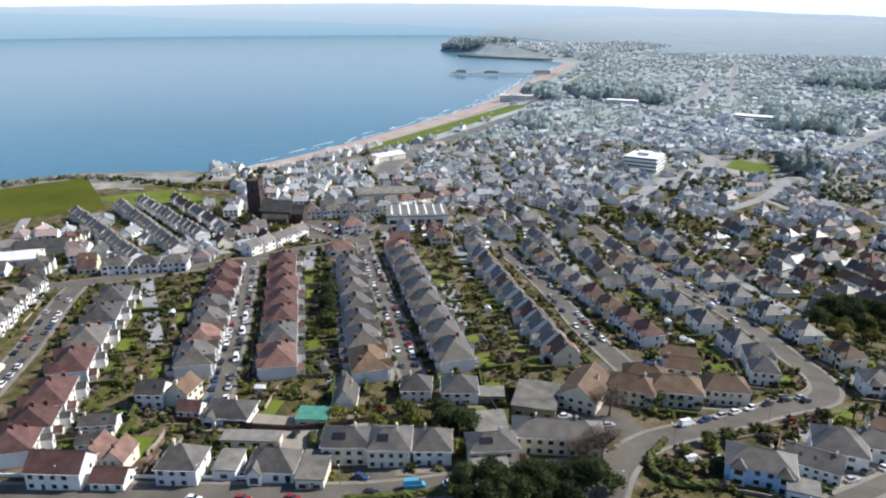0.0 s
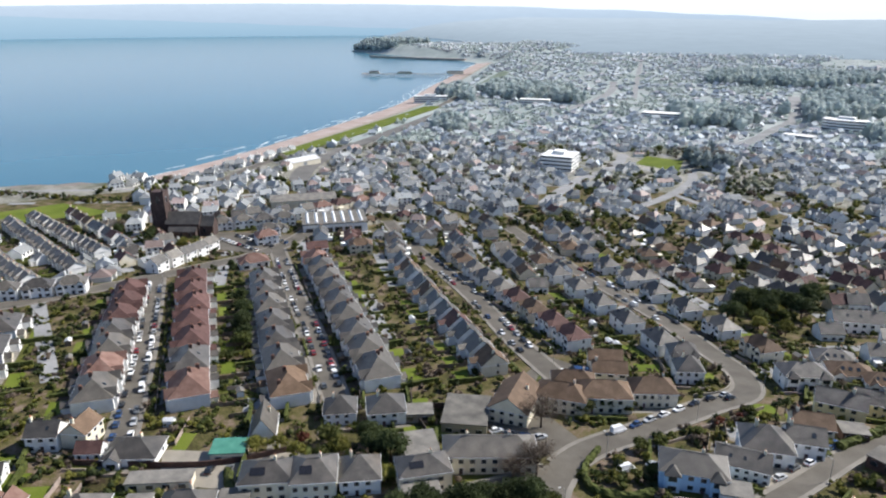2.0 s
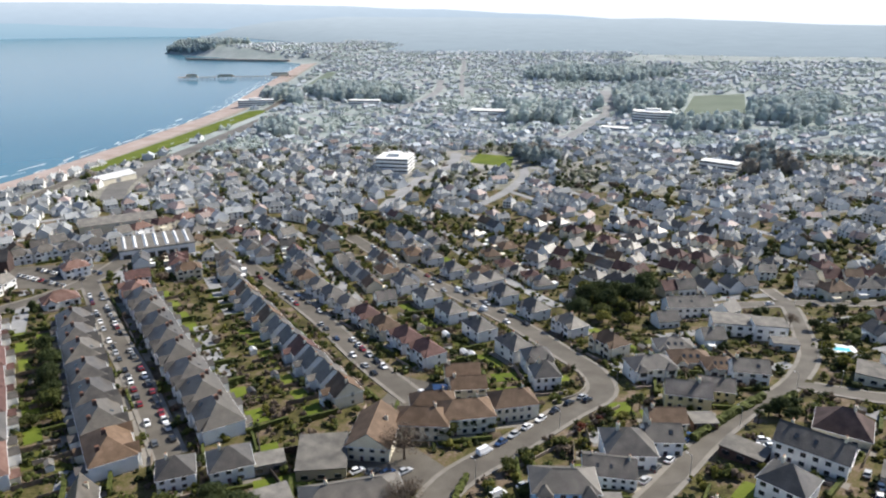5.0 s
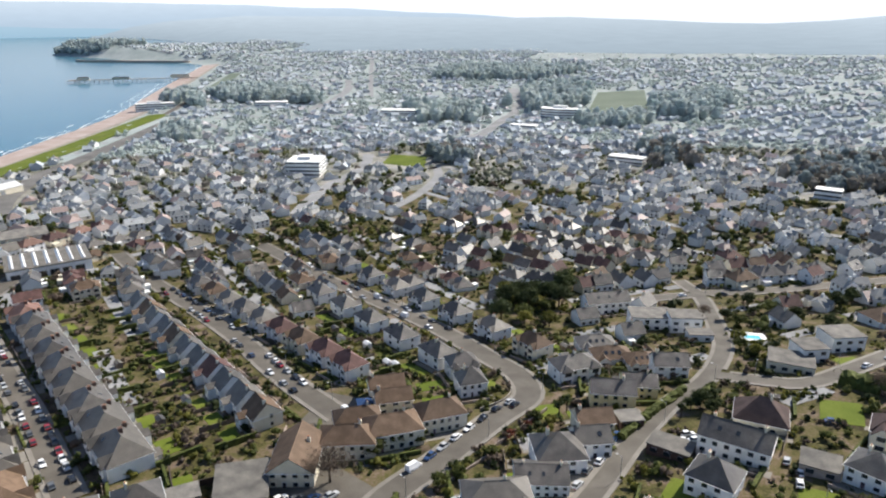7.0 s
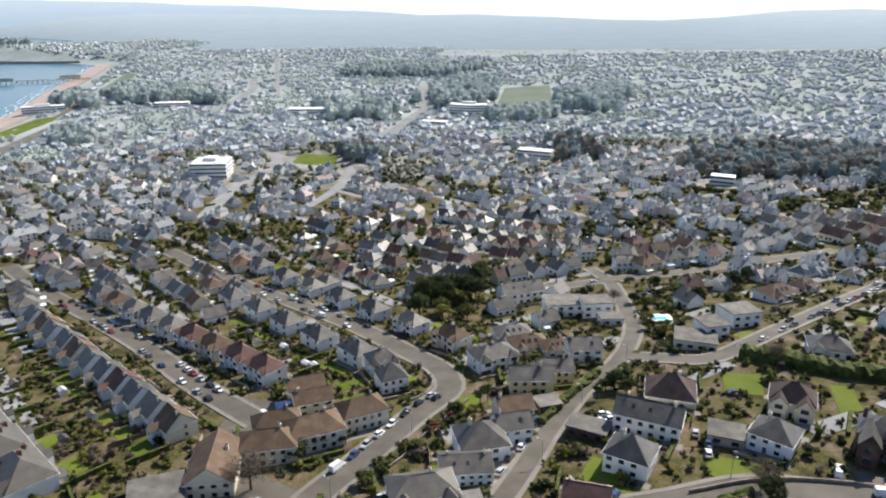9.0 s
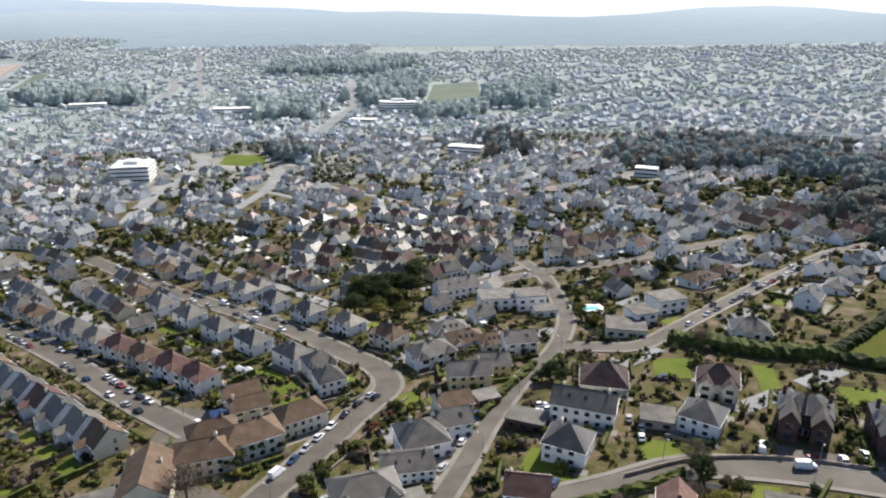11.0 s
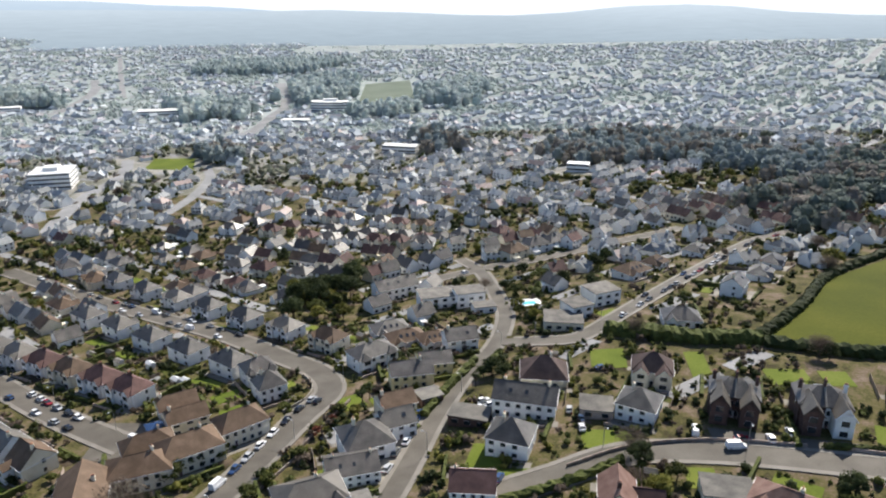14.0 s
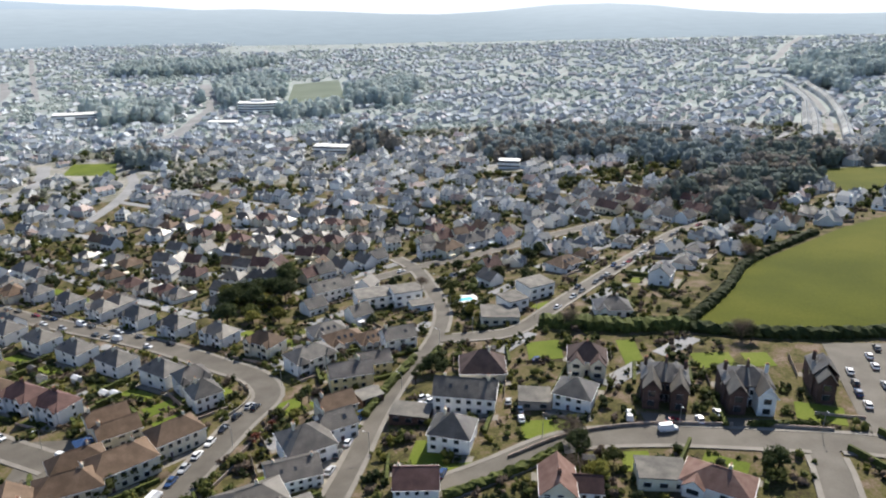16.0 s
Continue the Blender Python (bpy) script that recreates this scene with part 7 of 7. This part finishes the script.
BACKS = []
TONES_FAR = ("slate", "slate", "slate", "slate", "pale", "pale", "pale", "brown", "red", "red")
for i, (x, y, turn, wide, k, shape) in enumerate(spots):
    r = math.hypot(x + 10, y - 20)
    if near[i] != k or inland[i] < 62 or r < 120 or (r > 2000 and x > -300) or r > (2700 if x > -1200 else 3050) or not in_sight(x, y) or not is_free(x, y, 3 if r > 330 else 6):
        continue
    if (x > -292 and y < 285 and not (x < -225 and y < 35)) or any(inside(w, x, y) for w in WOODS + [CLUMP]) or town.random() < (0.12 if r < 900 else 0.3 if r < 1150 else 0.5):
        continue
    if x < -440 and y < 275:
        continue
    leafy = noise.noise((x * 0.011, y * 0.011, 4.0)) + 0.5 * noise.noise((x * 0.03, y * 0.03, 9.0))
    if r > 430 and leafy > (0.3 if r < 900 else 0.16):
        for _ in range(3 if r < 900 else 4):
            green.append((x + town.uniform(-7, 7), y + town.uniform(-7, 7), base_z[i], town.uniform(2.5, 5.5)))
        continue
    if town.random() < 0.06:
        green.append((x, y, base_z[i], 5.0))
        continue
    take_box(x, y, wide + 1, 11, turn)
    if r < 800:
        BACKS.append((x, y, turn, wide))
    if r < 470 and homes < 205:
        homes += 1
        key = "far_" + ("semi", "cottage", "bungalow")[shape if wide > 10 else 1] + "_" + town.choice(TONES_FAR)
        street_house(PROTO[key], x + town.uniform(-2, 2), y + town.uniform(-2, 2), turn + town.gauss(0, 0.1) + (math.pi / 2 if wide < 10 and town.random() < 0.3 else 0), 0, (min(1.05, wide / SPAN[key][0]), 1, town.uniform(0.85, 1.05)))
    else:
        tall = town.choice((2.6, 2.8, 2.8, 4.2, 4.8) if r < 850 else (2.4, 2.6, 3.2))
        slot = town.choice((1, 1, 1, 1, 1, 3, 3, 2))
        # beyond roughly 780 m, wall and roof colours with haze in them
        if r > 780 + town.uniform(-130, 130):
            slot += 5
        lean = town.gauss(0, 0.25) + (math.pi / 2 if town.random() < 0.3 else 0)
        wide *= town.choice((0.75, 0.9, 1.0, 1.1))
        town_house(x + town.uniform(-4, 4), y + town.uniform(-4, 4), base_z[i], turn + lean, wide, town.uniform(6.8, 9.5), tall, town.uniform(2.4, 3.4), town.choice((0, 0, min(3.4, wide * 0.4))), slot, r < 900,
                   town.choice(((), ((-wide * 0.26, wide * 0.17, 1.2), (wide * 0.26, wide * 0.17, 1.2)), ((wide * 0.2, wide * 0.2, 1.6),))) if r < 1300 else (),
                   (town.choice((-1, 1)) * wide * 0.2, 1.7, town.uniform(2, 4), min(tall, 2.7)) if r < 1100 and town.random() < 0.6 else None)
    for _ in range(town.choice((1, 2, 2, 3)) if r > 430 else town.choice((0, 1, 1, 2))):
        back = town.uniform(6.5, 11)
        green.append((x - math.sin(turn) * back + town.uniform(-5, 5), y + math.cos(turn) * back + town.uniform(-3, 3), base_z[i], town.uniform(1.4, 3.6)))
# terraces along the hillside roads
for line, side, pitch in (([(307, 723), (340, 700), (364, 655), (385, 605)], 0, 8.5), ([(600, 881), (549, 772), (481, 660), (414, 565)], 12, 9.5), ([(600, 881), (549, 772), (481, 660), (414, 565)], -12, 9.5), ([(515, 744), (428, 619)], 0, 9.0)):
    p = smooth_line(line, pitch)
    for (ax, ay), (bx, by) in zip(p[:-1], p[1:]):
        h = math.atan2(by - ay, bx - ax)
        x, y = ax + math.sin(h) * side, ay - math.cos(h) * side
        town_house(x, y, ground_z(x, y), h + (0 if side < 0 else math.pi), pitch * 0.98, 8.0, 5.2, 2.4, 0, town.choice((1, 3, 3)), True)
        take_box(x, y, pitch, 10, h)
# houses that fill the corners between the older streets
for gx in range(-480, -215, 12):
    for gy in range(100, 520, 12):
        x, y = gx + town.uniform(-3, 3), gy + town.uniform(-3, 3)
        if is_free(x, y, 5.5) and shore(np.array([x]), np.array([y]))[0] > 70 and (x < -322 or (y > 310 and x < -250)) and not (x < -440 and y < 275):
            turn = radians(town.choice((40, 55, 145, 130)) + town.uniform(-8, 8))
            town_house(x, y, ground_z(x, y), turn, town.uniform(8, 12), town.uniform(7.5, 9), town.choice((2.8, 5.0, 5.2)), 3.0, town.choice((0, 0, 3)), town.choice((1, 1, 1, 2)), True)
            take_box(x, y, 10, 9, turn)
for x, y in smooth_line([(-548, 305), (-556, 359), (-572, 470), (-590, 540)], 13):
    if town.random() < 0.85:
        x += town.uniform(-5, 5)
        town_house(x, y, ground_z(x, y), radians(-85) + town.uniform(-0.2, 0.2), town.uniform(8, 12), 8, town.choice((3.0, 5.2)), 2.8, 0, town.choice((1, 2, 3)), True)
tagged(raw("town_houses", HV, HF, [FAR_WALL, FAR_SLATE, FAR_TILE, FAR_SLATE, GLASS, HAZE_WALL, HAZE_SLATE, HAZE_TILE, HAZE_SLATE], HS), "hundreds of houses with slate and tile roofs, paler for haze", "houses", kind="stuff")
sv, sf = [], []
for k, turn, line, reach in streets:
    sx, sy = SEED[k, :2]
    c, s = math.cos(turn), math.sin(turn)
    a = np.arange(-reach * 10.0, reach * 10.0, 9.0)
    mid = np.stack([sx + c * a - s * line, sy + s * a + c * line], 1)
    own = np.argmin((mid[:, None, 0] - SEED[None, :, 0]) ** 2 + (mid[:, None, 1] - SEED[None, :, 1]) ** 2, axis=1) == k
    sea_off = shore(mid[:, 0], mid[:, 1])
    half = 3.0
    left = np.stack([mid[:, 0] - s * half, mid[:, 1] + c * half], 1)
    right = np.stack([mid[:, 0] + s * half, mid[:, 1] - c * half], 1)
    zl, zr = land(left[:, 0], left[:, 1]) + 0.2, land(right[:, 0], right[:, 1]) + 0.2
    for i in range(len(a) - 1):
        x, y = mid[i]
        if own[i] and own[i + 1] and sea_off[i] > 55 and in_sight(x, y) and is_free(x, y, 2) and math.hypot(x, y) > 200 and not any(inside(w, x, y) for w in WOODS + [CLUMP]):
            b = len(sv)
            sv += [(*right[i], zr[i]), (*right[i + 1], zr[i + 1]), (*left[i + 1], zl[i + 1]), (*left[i], zl[i])]
            sf.append((b, b + 1, b + 2, b + 3))
tagged(raw("town_streets", sv, sf, FAR_STREET), "grey asphalt streets between the far houses", "road", kind="structure")

# garden boundaries: fences and clipped hedges behind the houses
bound = random.Random(9)
LV, LF, FV, FF, WV, WF = [], [], [], [], [], []


def divider(x0, y0, x1, y1, wide, high, verts, faces):
    n = max(2, int(math.hypot(x1 - x0, y1 - y0) / 3))
    dx, dy = x1 - x0, y1 - y0
    k = math.hypot(dx, dy)
    ox, oy = -dy / k * wide / 2, dx / k * wide / 2
    for i in range(n):
        u0, u1 = i / n, (i + 1) / n - 0.004
        b = len(verts)
        h = high * bound.uniform(0.85, 1.15)
        for u in (u0, u1):
            x, y = x0 + dx * u, y0 + dy * u
            z = ground_z(x, y)
            verts += [(x + ox, y + oy, z - 0.3), (x + ox * 0.8, y + oy * 0.8, z + h), (x - ox * 0.8, y - oy * 0.8, z + h), (x - ox, y - oy, z - 0.3)]
        faces += [(b, b + 4, b + 5, b + 1), (b + 1, b + 5, b + 6, b + 2), (b + 2, b + 6, b + 7, b + 3), (b, b + 1, b + 2, b + 3), (b + 7, b + 6, b + 5, b + 4)]


def plot_lines(x, y, turn, w, d, deep, things):
    c, s = math.cos(turn), math.sin(turn)
    for side in (-1, 1) if things else (1,):
        ax, ay = x + c * side * w / 2 - s * d / 2, y + s * side * w / 2 + c * d / 2
        bx, by = ax - s * deep, ay + c * deep
        if not is_free((ax + bx) / 2, (ay + by) / 2, 1) and bound.random() < 0.6:
            continue
        if bound.random() < 0.55:
            divider(ax, ay, bx, by, bound.uniform(0.8, 1.4), bound.uniform(1.2, 2.2), LV, LF)
        elif things:
            v, f = [], []
            divider(ax, ay, bx, by, 0.12, bound.uniform(1.4, 1.8), v, f)
            tagged(raw("fence", v, f, bound.choice((TIMBER, TIMBER, WALLSTONE))), "weathered fence between two back gardens", "fence", "garden fences")
        else:
            divider(ax, ay, bx, by, 0.2, bound.uniform(1.2, 1.7), FV, FF)


def garden_shed(x, y, turn):
    g = tagged(new("garden_shed"), "small timber shed in a back garden", "shed", "garden sheds")
    bm = bmesh.new()
    box(bm, -1.5, 1.5, -1.1, 1.1, -0.4, 2.0)
    part("wall", bm, bound.choice((TIMBER, TIMBER, RENDER_WHITE)), g)
    bm = bmesh.new()
    roof_mesh(bm, -1.5, 1.5, -1.1, 1.1, 2.0, 0.6, "gable", t=0.08, o=0.15)
    part("roof", bm, bound.choice((FELT, SHEET_PALE, SLATE)), g)
    g.matrix_world = Matrix.Translation((x, y, ground_z(x, y) + 0.05)) @ Matrix.Rotation(turn, 4, "Z")
    take_box(x, y, 3, 2.4, turn)


for x, y, turn, w, d in PLOTS:
    c, s = math.cos(turn), math.sin(turn)
    fx, fy = x + s * (d / 2 + 4.2), y - c * (d / 2 + 4.2)
    if is_free(fx, fy, 1):
        verts, faces = bound.choice(((LV, LF), (WV, WF), (WV, WF)))
        divider(fx - c * w * 0.48, fy - s * w * 0.48, fx + c * w * 0.3, fy + s * w * 0.3, 0.3 if verts is WV else 0.9, 0.9 if verts is WV else 1.2, verts, faces)
    deep = bound.uniform(9, 14)
    plot_lines(x, y, turn, w, d, deep, math.hypot(x, y) < 235)
    if math.hypot(x, y) < 300 and bound.random() < 0.4:
        gx, gy = x - math.sin(turn) * (d / 2 + deep - 2) + math.cos(turn) * w * 0.2, y + math.cos(turn) * (d / 2 + deep - 2) + math.sin(turn) * w * 0.2
        if is_free(gx, gy, 2):
            garden_shed(gx, gy, turn)
    if bound.random() < 0.6:
        gx, gy = x - math.sin(turn) * (d / 2 + 6), y + math.cos(turn) * (d / 2 + 6)
        if is_free(gx, gy, 2):
            lawn(gx, gy, w * 0.55, 5, math.degrees(turn))


def plot_beds(x, y, turn, w, d, deep):
    """Paving, lawn and dug beds in the strips of a garden."""
    c, s = math.cos(turn), math.sin(turn)
    strips = [(-w * 0.46, w * 0.46, d / 2 + 0.4, d / 2 + bound.uniform(2, 4), "patio")]
    v0, v1 = strips[0][3] + 0.3, d / 2 + deep
    split = bound.uniform(-0.2, 0.25) * w
    strips += [(-w * 0.46, split - 0.3, v0, v1, bound.choice(("lawn", "lawn", "soil", "patio"))), (split + 0.3, w * 0.46, v0, v0 + (v1 - v0) * bound.uniform(0.4, 1), bound.choice(("lawn", "soil", "soil")))]
    strips.append((-w * 0.46, w * 0.1, -d / 2 - 3.6, -d / 2 - 0.5, bound.choice(("patio", "patio", "soil", "lawn"))))
    strips.append((w * 0.12, w * 0.46, -d / 2 - 3.6, -d / 2 - 0.5, bound.choice(("patio", "patio", "soil"))))
    for u0, u1, a0, a1, key in strips:
        mu, ma = (u0 + u1) / 2, (a0 + a1) / 2
        if not is_free(x + c * mu - s * ma, y + s * mu + c * ma, 0):
            continue
        verts, faces = BEDS[key]
        b = len(verts)
        for i in range(4):
            for j in range(4):
                pu, pa = u0 + (u1 - u0) * i / 3, a0 + (a1 - a0) * j / 3
                px, py = x + c * pu - s * pa, y + s * pu + c * pa
                verts.append((px, py, ground_z(px, py) + 0.07))
        faces += [(b + i * 4 + j, b + i * 4 + j + 4, b + i * 4 + j + 5, b + i * 4 + j + 1) for i in range(3) for j in range(3)]


BEDS = {"patio": ([], []), "lawn": ([], []), "soil": ([], [])}
for x, y, turn, w, d in PLOTS:
    if math.hypot(x, y) < 360:
        plot_beds(x, y, turn, w, d, bound.uniform(7, 11))
for key, mat, label in (("patio", PAVING, "pale paved patios and drives beside the houses"), ("lawn", ROUGH_GRASS, "small mown lawns in back gardens"), ("soil", SOIL, "dug brown beds in back gardens")):
    tagged(raw("garden_" + key, *BEDS[key], mat), label, "gardens", kind="stuff")
for x, y, turn, w in BACKS:
    plot_lines(x, y, turn, w, 9, 8, False)
tagged(raw("garden_hedges", LV, LF, HEDGE), "clipped hedges between back gardens", "hedges", kind="stuff")
tagged(raw("front_walls", WV, WF, WALLSTONE), "low stone walls before front gardens", "walls", kind="stuff")
tagged(raw("garden_fences", FV, FF, TIMBER), "weathered fences between far back gardens", "fences", kind="stuff")

# garden shrubs and street trees, too many to count
for _ in range(12000):
    a, r = radians(town.uniform(-55, 80)), math.sqrt(town.uniform(110 ** 2, 460 ** 2))
    x, y = -10 - math.sin(a) * r, 20 + math.cos(a) * r
    if is_free(x, y, 1.5) and ground_z(x, y) > 6 and not (y > 190 and x > 100 and x * 0.75 + 135 > y):
        green.append((x, y, ground_z(x, y), town.choice((0.7, 0.9, 1.1, 1.3, 1.6, 2.2))))
for _ in range(3200):
    a, r = radians(town.uniform(-55, 80)), math.sqrt(town.uniform(100 ** 2, 270 ** 2))
    x, y = -10 - math.sin(a) * r, 20 + math.cos(a) * r
    if is_free(x, y, 0.9) and not (y > 190 and x > 100 and x * 0.75 + 135 > y):
        green.append((x, y, ground_z(x, y), town.choice((0.6, 0.8, 1.0, 1.3, 1.7, 2.1))))
for k in range(4200):
    a, r = radians(town.uniform(-60, 60)), math.sqrt(town.uniform(400 ** 2, 2300 ** 2) if k < 1500 else town.uniform(330 ** 2, 850 ** 2))
    x, y = -10 - math.sin(a) * r, 20 + math.cos(a) * r
    if is_free(x, y, 2) and ground_z(x, y) > 6:
        green.append((x, y, ground_z(x, y), town.uniform(2, 4.5)))
for x, y in smooth_line([(-612, 150), (-606, 205), (-570, 228), (-530, 246), (-492, 262), (-470, 300), (-480, 330)], 4):
    for _ in range(3):
        px, py = x + town.uniform(-7, 7), y + town.uniform(-6, 6)
        if ground_z(px, py) > 4:
            green.append((px, py, ground_z(px, py), town.uniform(1.4, 3)))
groups = {"shrubs_pale": ([], []), "shrubs_far": ([], []), "shrubs_bare": ([], []), "shrubs_dark": ([], []), "shrubs_green": ([], []), "shrubs_light": ([], []), "shrubs_brown": ([], [])}
for x, y, z, r in green:
    far = math.hypot(x, y)
    # leaf colours grow lighter past 620 m and again past 790 m, for haze
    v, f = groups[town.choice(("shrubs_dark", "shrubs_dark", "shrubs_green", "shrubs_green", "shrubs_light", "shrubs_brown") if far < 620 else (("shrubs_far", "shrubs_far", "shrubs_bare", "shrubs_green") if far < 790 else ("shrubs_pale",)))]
    n = 20 / max(r, 0.5) ** 1.3 if far < 420 else 10 / max(r, 0.5) ** 1.5
    lobes = [(x + town.uniform(-0.8, 0.8) * r, y + town.uniform(-0.8, 0.8) * r, z + r * town.uniform(0.3, 0.6), r * town.uniform(0.5, 0.8), town.uniform(0.7, 1.0)), (x, y, z + r * town.uniform(0.6, 0.95), r * town.uniform(0.45, 0.7), 1.0)]
    if far < 330:
        lobes.append((x + town.uniform(-1.3, 1.3) * r, y + town.uniform(-1.3, 1.3) * r, z + r * 0.3, r * town.uniform(0.35, 0.6), 0.8))
    lv, lf = leaf_cloud(town, lobes, n, 0.34 if far < 420 else 0.8, 0.8)
    b = len(v)
    v.extend(lv)
    f.extend(tuple(q + b for q in face) for face in lf)
for name, mat, label in (("shrubs_pale", HAZE_LEAF, "hazy trees of the farthest districts"), ("shrubs_far", FAR_LEAF, "far garden trees of the town"), ("shrubs_bare", LEAFLESS, "far leafless trees of the town"), ("shrubs_dark", LEAF_DARK, "dark evergreen garden shrubs and trees"), ("shrubs_green", LEAF, "green garden shrubs and trees"), ("shrubs_light", LEAF_SPRING, "light green spring shrubs and trees"), ("shrubs_brown", TWIGS, "bare brown shrubs and trees")):
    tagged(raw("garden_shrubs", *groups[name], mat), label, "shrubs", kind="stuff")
for w in WOODS:
    xs, ys = [p[0] for p in w], [p[1] for p in w]
    far = math.hypot(np.mean(xs), np.mean(ys))
    stands = [([], []) for _ in range(3)]
    pitch = 8.0 if far < 700 else 9.5 if far < 1000 else 12.0
    gx = min(xs) - 10
    while gx < max(xs) + 10:
        gy = min(ys) - 10
        while gy < max(ys) + 10:
            x, y = gx + town.uniform(-3, 3), gy + town.uniform(-3, 3)
            gy += pitch
            if not inside(w, x + town.gauss(0, 6), y + town.gauss(0, 6)) or not is_free(x, y, 1):
                continue
            grove = noise.noise((x * 0.02, y * 0.02, 2.0)) + town.uniform(-0.25, 0.25)
            k = 0 if grove > 0.0 else 1 if grove > -0.3 else 2
            r, z = town.uniform(0.55, 0.85) * pitch, ground_z(x, y)
            high = town.uniform(1.2, 2.1)
            v, f = stands[k]
            lv, lf = leaf_cloud(town, [(x, y, z + r * 0.9, r, 1.15), (x + town.uniform(-0.4, 0.4) * r, y + town.uniform(-0.4, 0.4) * r, z + r * high, r * 0.7, 1.0)], 22 / (r * r), 1.1 if far < 700 else 1.8, 0.88)
            b = len(v)
            v.extend(lv)
            f.extend(tuple(q + b for q in face) for face in lf)
        gx += pitch
    # the farther the wood, the more haze its leaf colour holds
    for (v, f), mat, label in zip(stands, (WOOD_DARK, LEAFLESS, WOOD_DARK) if far < 560 else (WOOD_MID, LEAFLESS, WOOD_MID) if far < 790 else (HAZE_WOOD, HAZE_WOOD, HAZE_LEAF), ("dense dark evergreen woodland among the houses", "dense leafless brown woodland among the houses", "dense grey-green woodland among the houses")):
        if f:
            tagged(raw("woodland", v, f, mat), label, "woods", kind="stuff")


# the far sea, shore, hills and low sky on the horizon, as surfaces that glow with haze
def ridge(name, dist, start, end, low, tops, colours, z0, z1, mottle=0.14, step=0.5, wave=1.0):
    """A far glowing strip for hazy sea, hills or sky, round the view from one bearing to another."""
    v, f = [], []
    angles = np.arange(start, end, step)
    for k, a in enumerate(angles):
        u = k / (len(angles) - 1) * (len(tops) - 1)
        i = min(int(u), len(tops) - 2)
        w = u - i
        w = w * w * (3 - 2 * w)
        top = tops[i] * (1 - w) + tops[i + 1] * w + 3 * wave * noise.noise((a * 0.35, dist * 0.01, 0)) + 1.2 * wave * noise.noise((a * 1.7, dist * 0.01, 3))
        x, y = -10 - math.sin(radians(a)) * dist, 20 + math.cos(radians(a)) * dist
        v += [(x, y, low), (x * 1.01, y * 1.01, top * 0.6 + low * 0.4), (x * 1.03, y * 1.03, top), (x * 1.04, y * 1.04, low)]
    n = len(angles)
    for i in range(n - 1):
        for j in range(3):
            f.append((4 * i + j, 4 * i + 4 + j, 4 * i + 5 + j, 4 * i + 1 + j))
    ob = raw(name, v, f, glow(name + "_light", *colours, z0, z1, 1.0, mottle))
    for p in ob.data.polygons:
        p.use_smooth = True
    tagged(ob, "pale hazy distance on the horizon", "hills", kind="structure")


def far_slope(near_r, far_r, start, end, low, tops, colours, z0, z1, mottle=0.06, step=0.5):
    """The far land that climbs to the skyline, from one bearing to another, its haze given off as light."""
    v, f, n = [], [], 8
    angles = np.arange(start, end, step)
    for k, a in enumerate(angles):
        top = float(np.interp(a, [p[0] for p in tops], [p[1] for p in tops])) + 2.5 * noise.noise((a * 0.3, far_r * 0.01, 0)) + 0.8 * noise.noise((a * 1.7, 5, 3))
        for j in range(n + 1):
            q = j / n
            out = min(1.0, max(0.0, (a - 24) / 16))
            first = near_r + (far_r - 250 - near_r) * out * out * (3 - 2 * out)
            r = first + (far_r - first) * q
            z = low + (top - low) * q + 7 * math.sin(q * math.pi) * noise.noise((a * 0.09, q * 3, 1))
            v.append((-10 - math.sin(radians(a)) * r, 20 + math.cos(radians(a)) * r, z))
    for i in range(len(angles) - 1):
        for j in range(n):
            b = i * (n + 1) + j
            f.append((b, b + n + 1, b + n + 2, b + 1))
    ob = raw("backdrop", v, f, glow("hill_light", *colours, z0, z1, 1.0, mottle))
    for p in ob.data.polygons:
        p.use_smooth = True
    tagged(ob, "pale hazy hills on the horizon", "hills", kind="structure")


# hazy hills: emission that pales with height
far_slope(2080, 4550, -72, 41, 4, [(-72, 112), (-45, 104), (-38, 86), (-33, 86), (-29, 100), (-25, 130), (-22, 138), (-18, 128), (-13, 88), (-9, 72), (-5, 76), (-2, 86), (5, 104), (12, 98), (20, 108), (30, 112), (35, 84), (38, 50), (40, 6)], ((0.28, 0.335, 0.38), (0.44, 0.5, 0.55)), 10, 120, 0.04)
# glowing strip that carries the sea on beyond the water sheet
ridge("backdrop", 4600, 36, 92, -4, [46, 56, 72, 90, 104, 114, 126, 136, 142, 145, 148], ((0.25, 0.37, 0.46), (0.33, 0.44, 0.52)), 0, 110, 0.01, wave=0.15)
# hills of the far coast, their haze emitted
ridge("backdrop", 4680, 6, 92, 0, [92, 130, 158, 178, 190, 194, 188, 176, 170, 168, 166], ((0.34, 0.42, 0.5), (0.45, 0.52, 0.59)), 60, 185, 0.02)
# bright emitting ring in place of the low sky behind the hills
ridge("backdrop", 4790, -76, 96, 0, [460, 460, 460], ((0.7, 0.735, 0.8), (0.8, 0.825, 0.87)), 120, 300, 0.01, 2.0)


# the patterns that the copies were made from are not part of the place
patterns, doomed = set(PROTO.values()), []
for ob in bpy.data.objects:
    top = ob
    while top.parent:
        top = top.parent
    if top in patterns:
        doomed.append(ob)
for ob in doomed:
    bpy.data.objects.remove(ob)
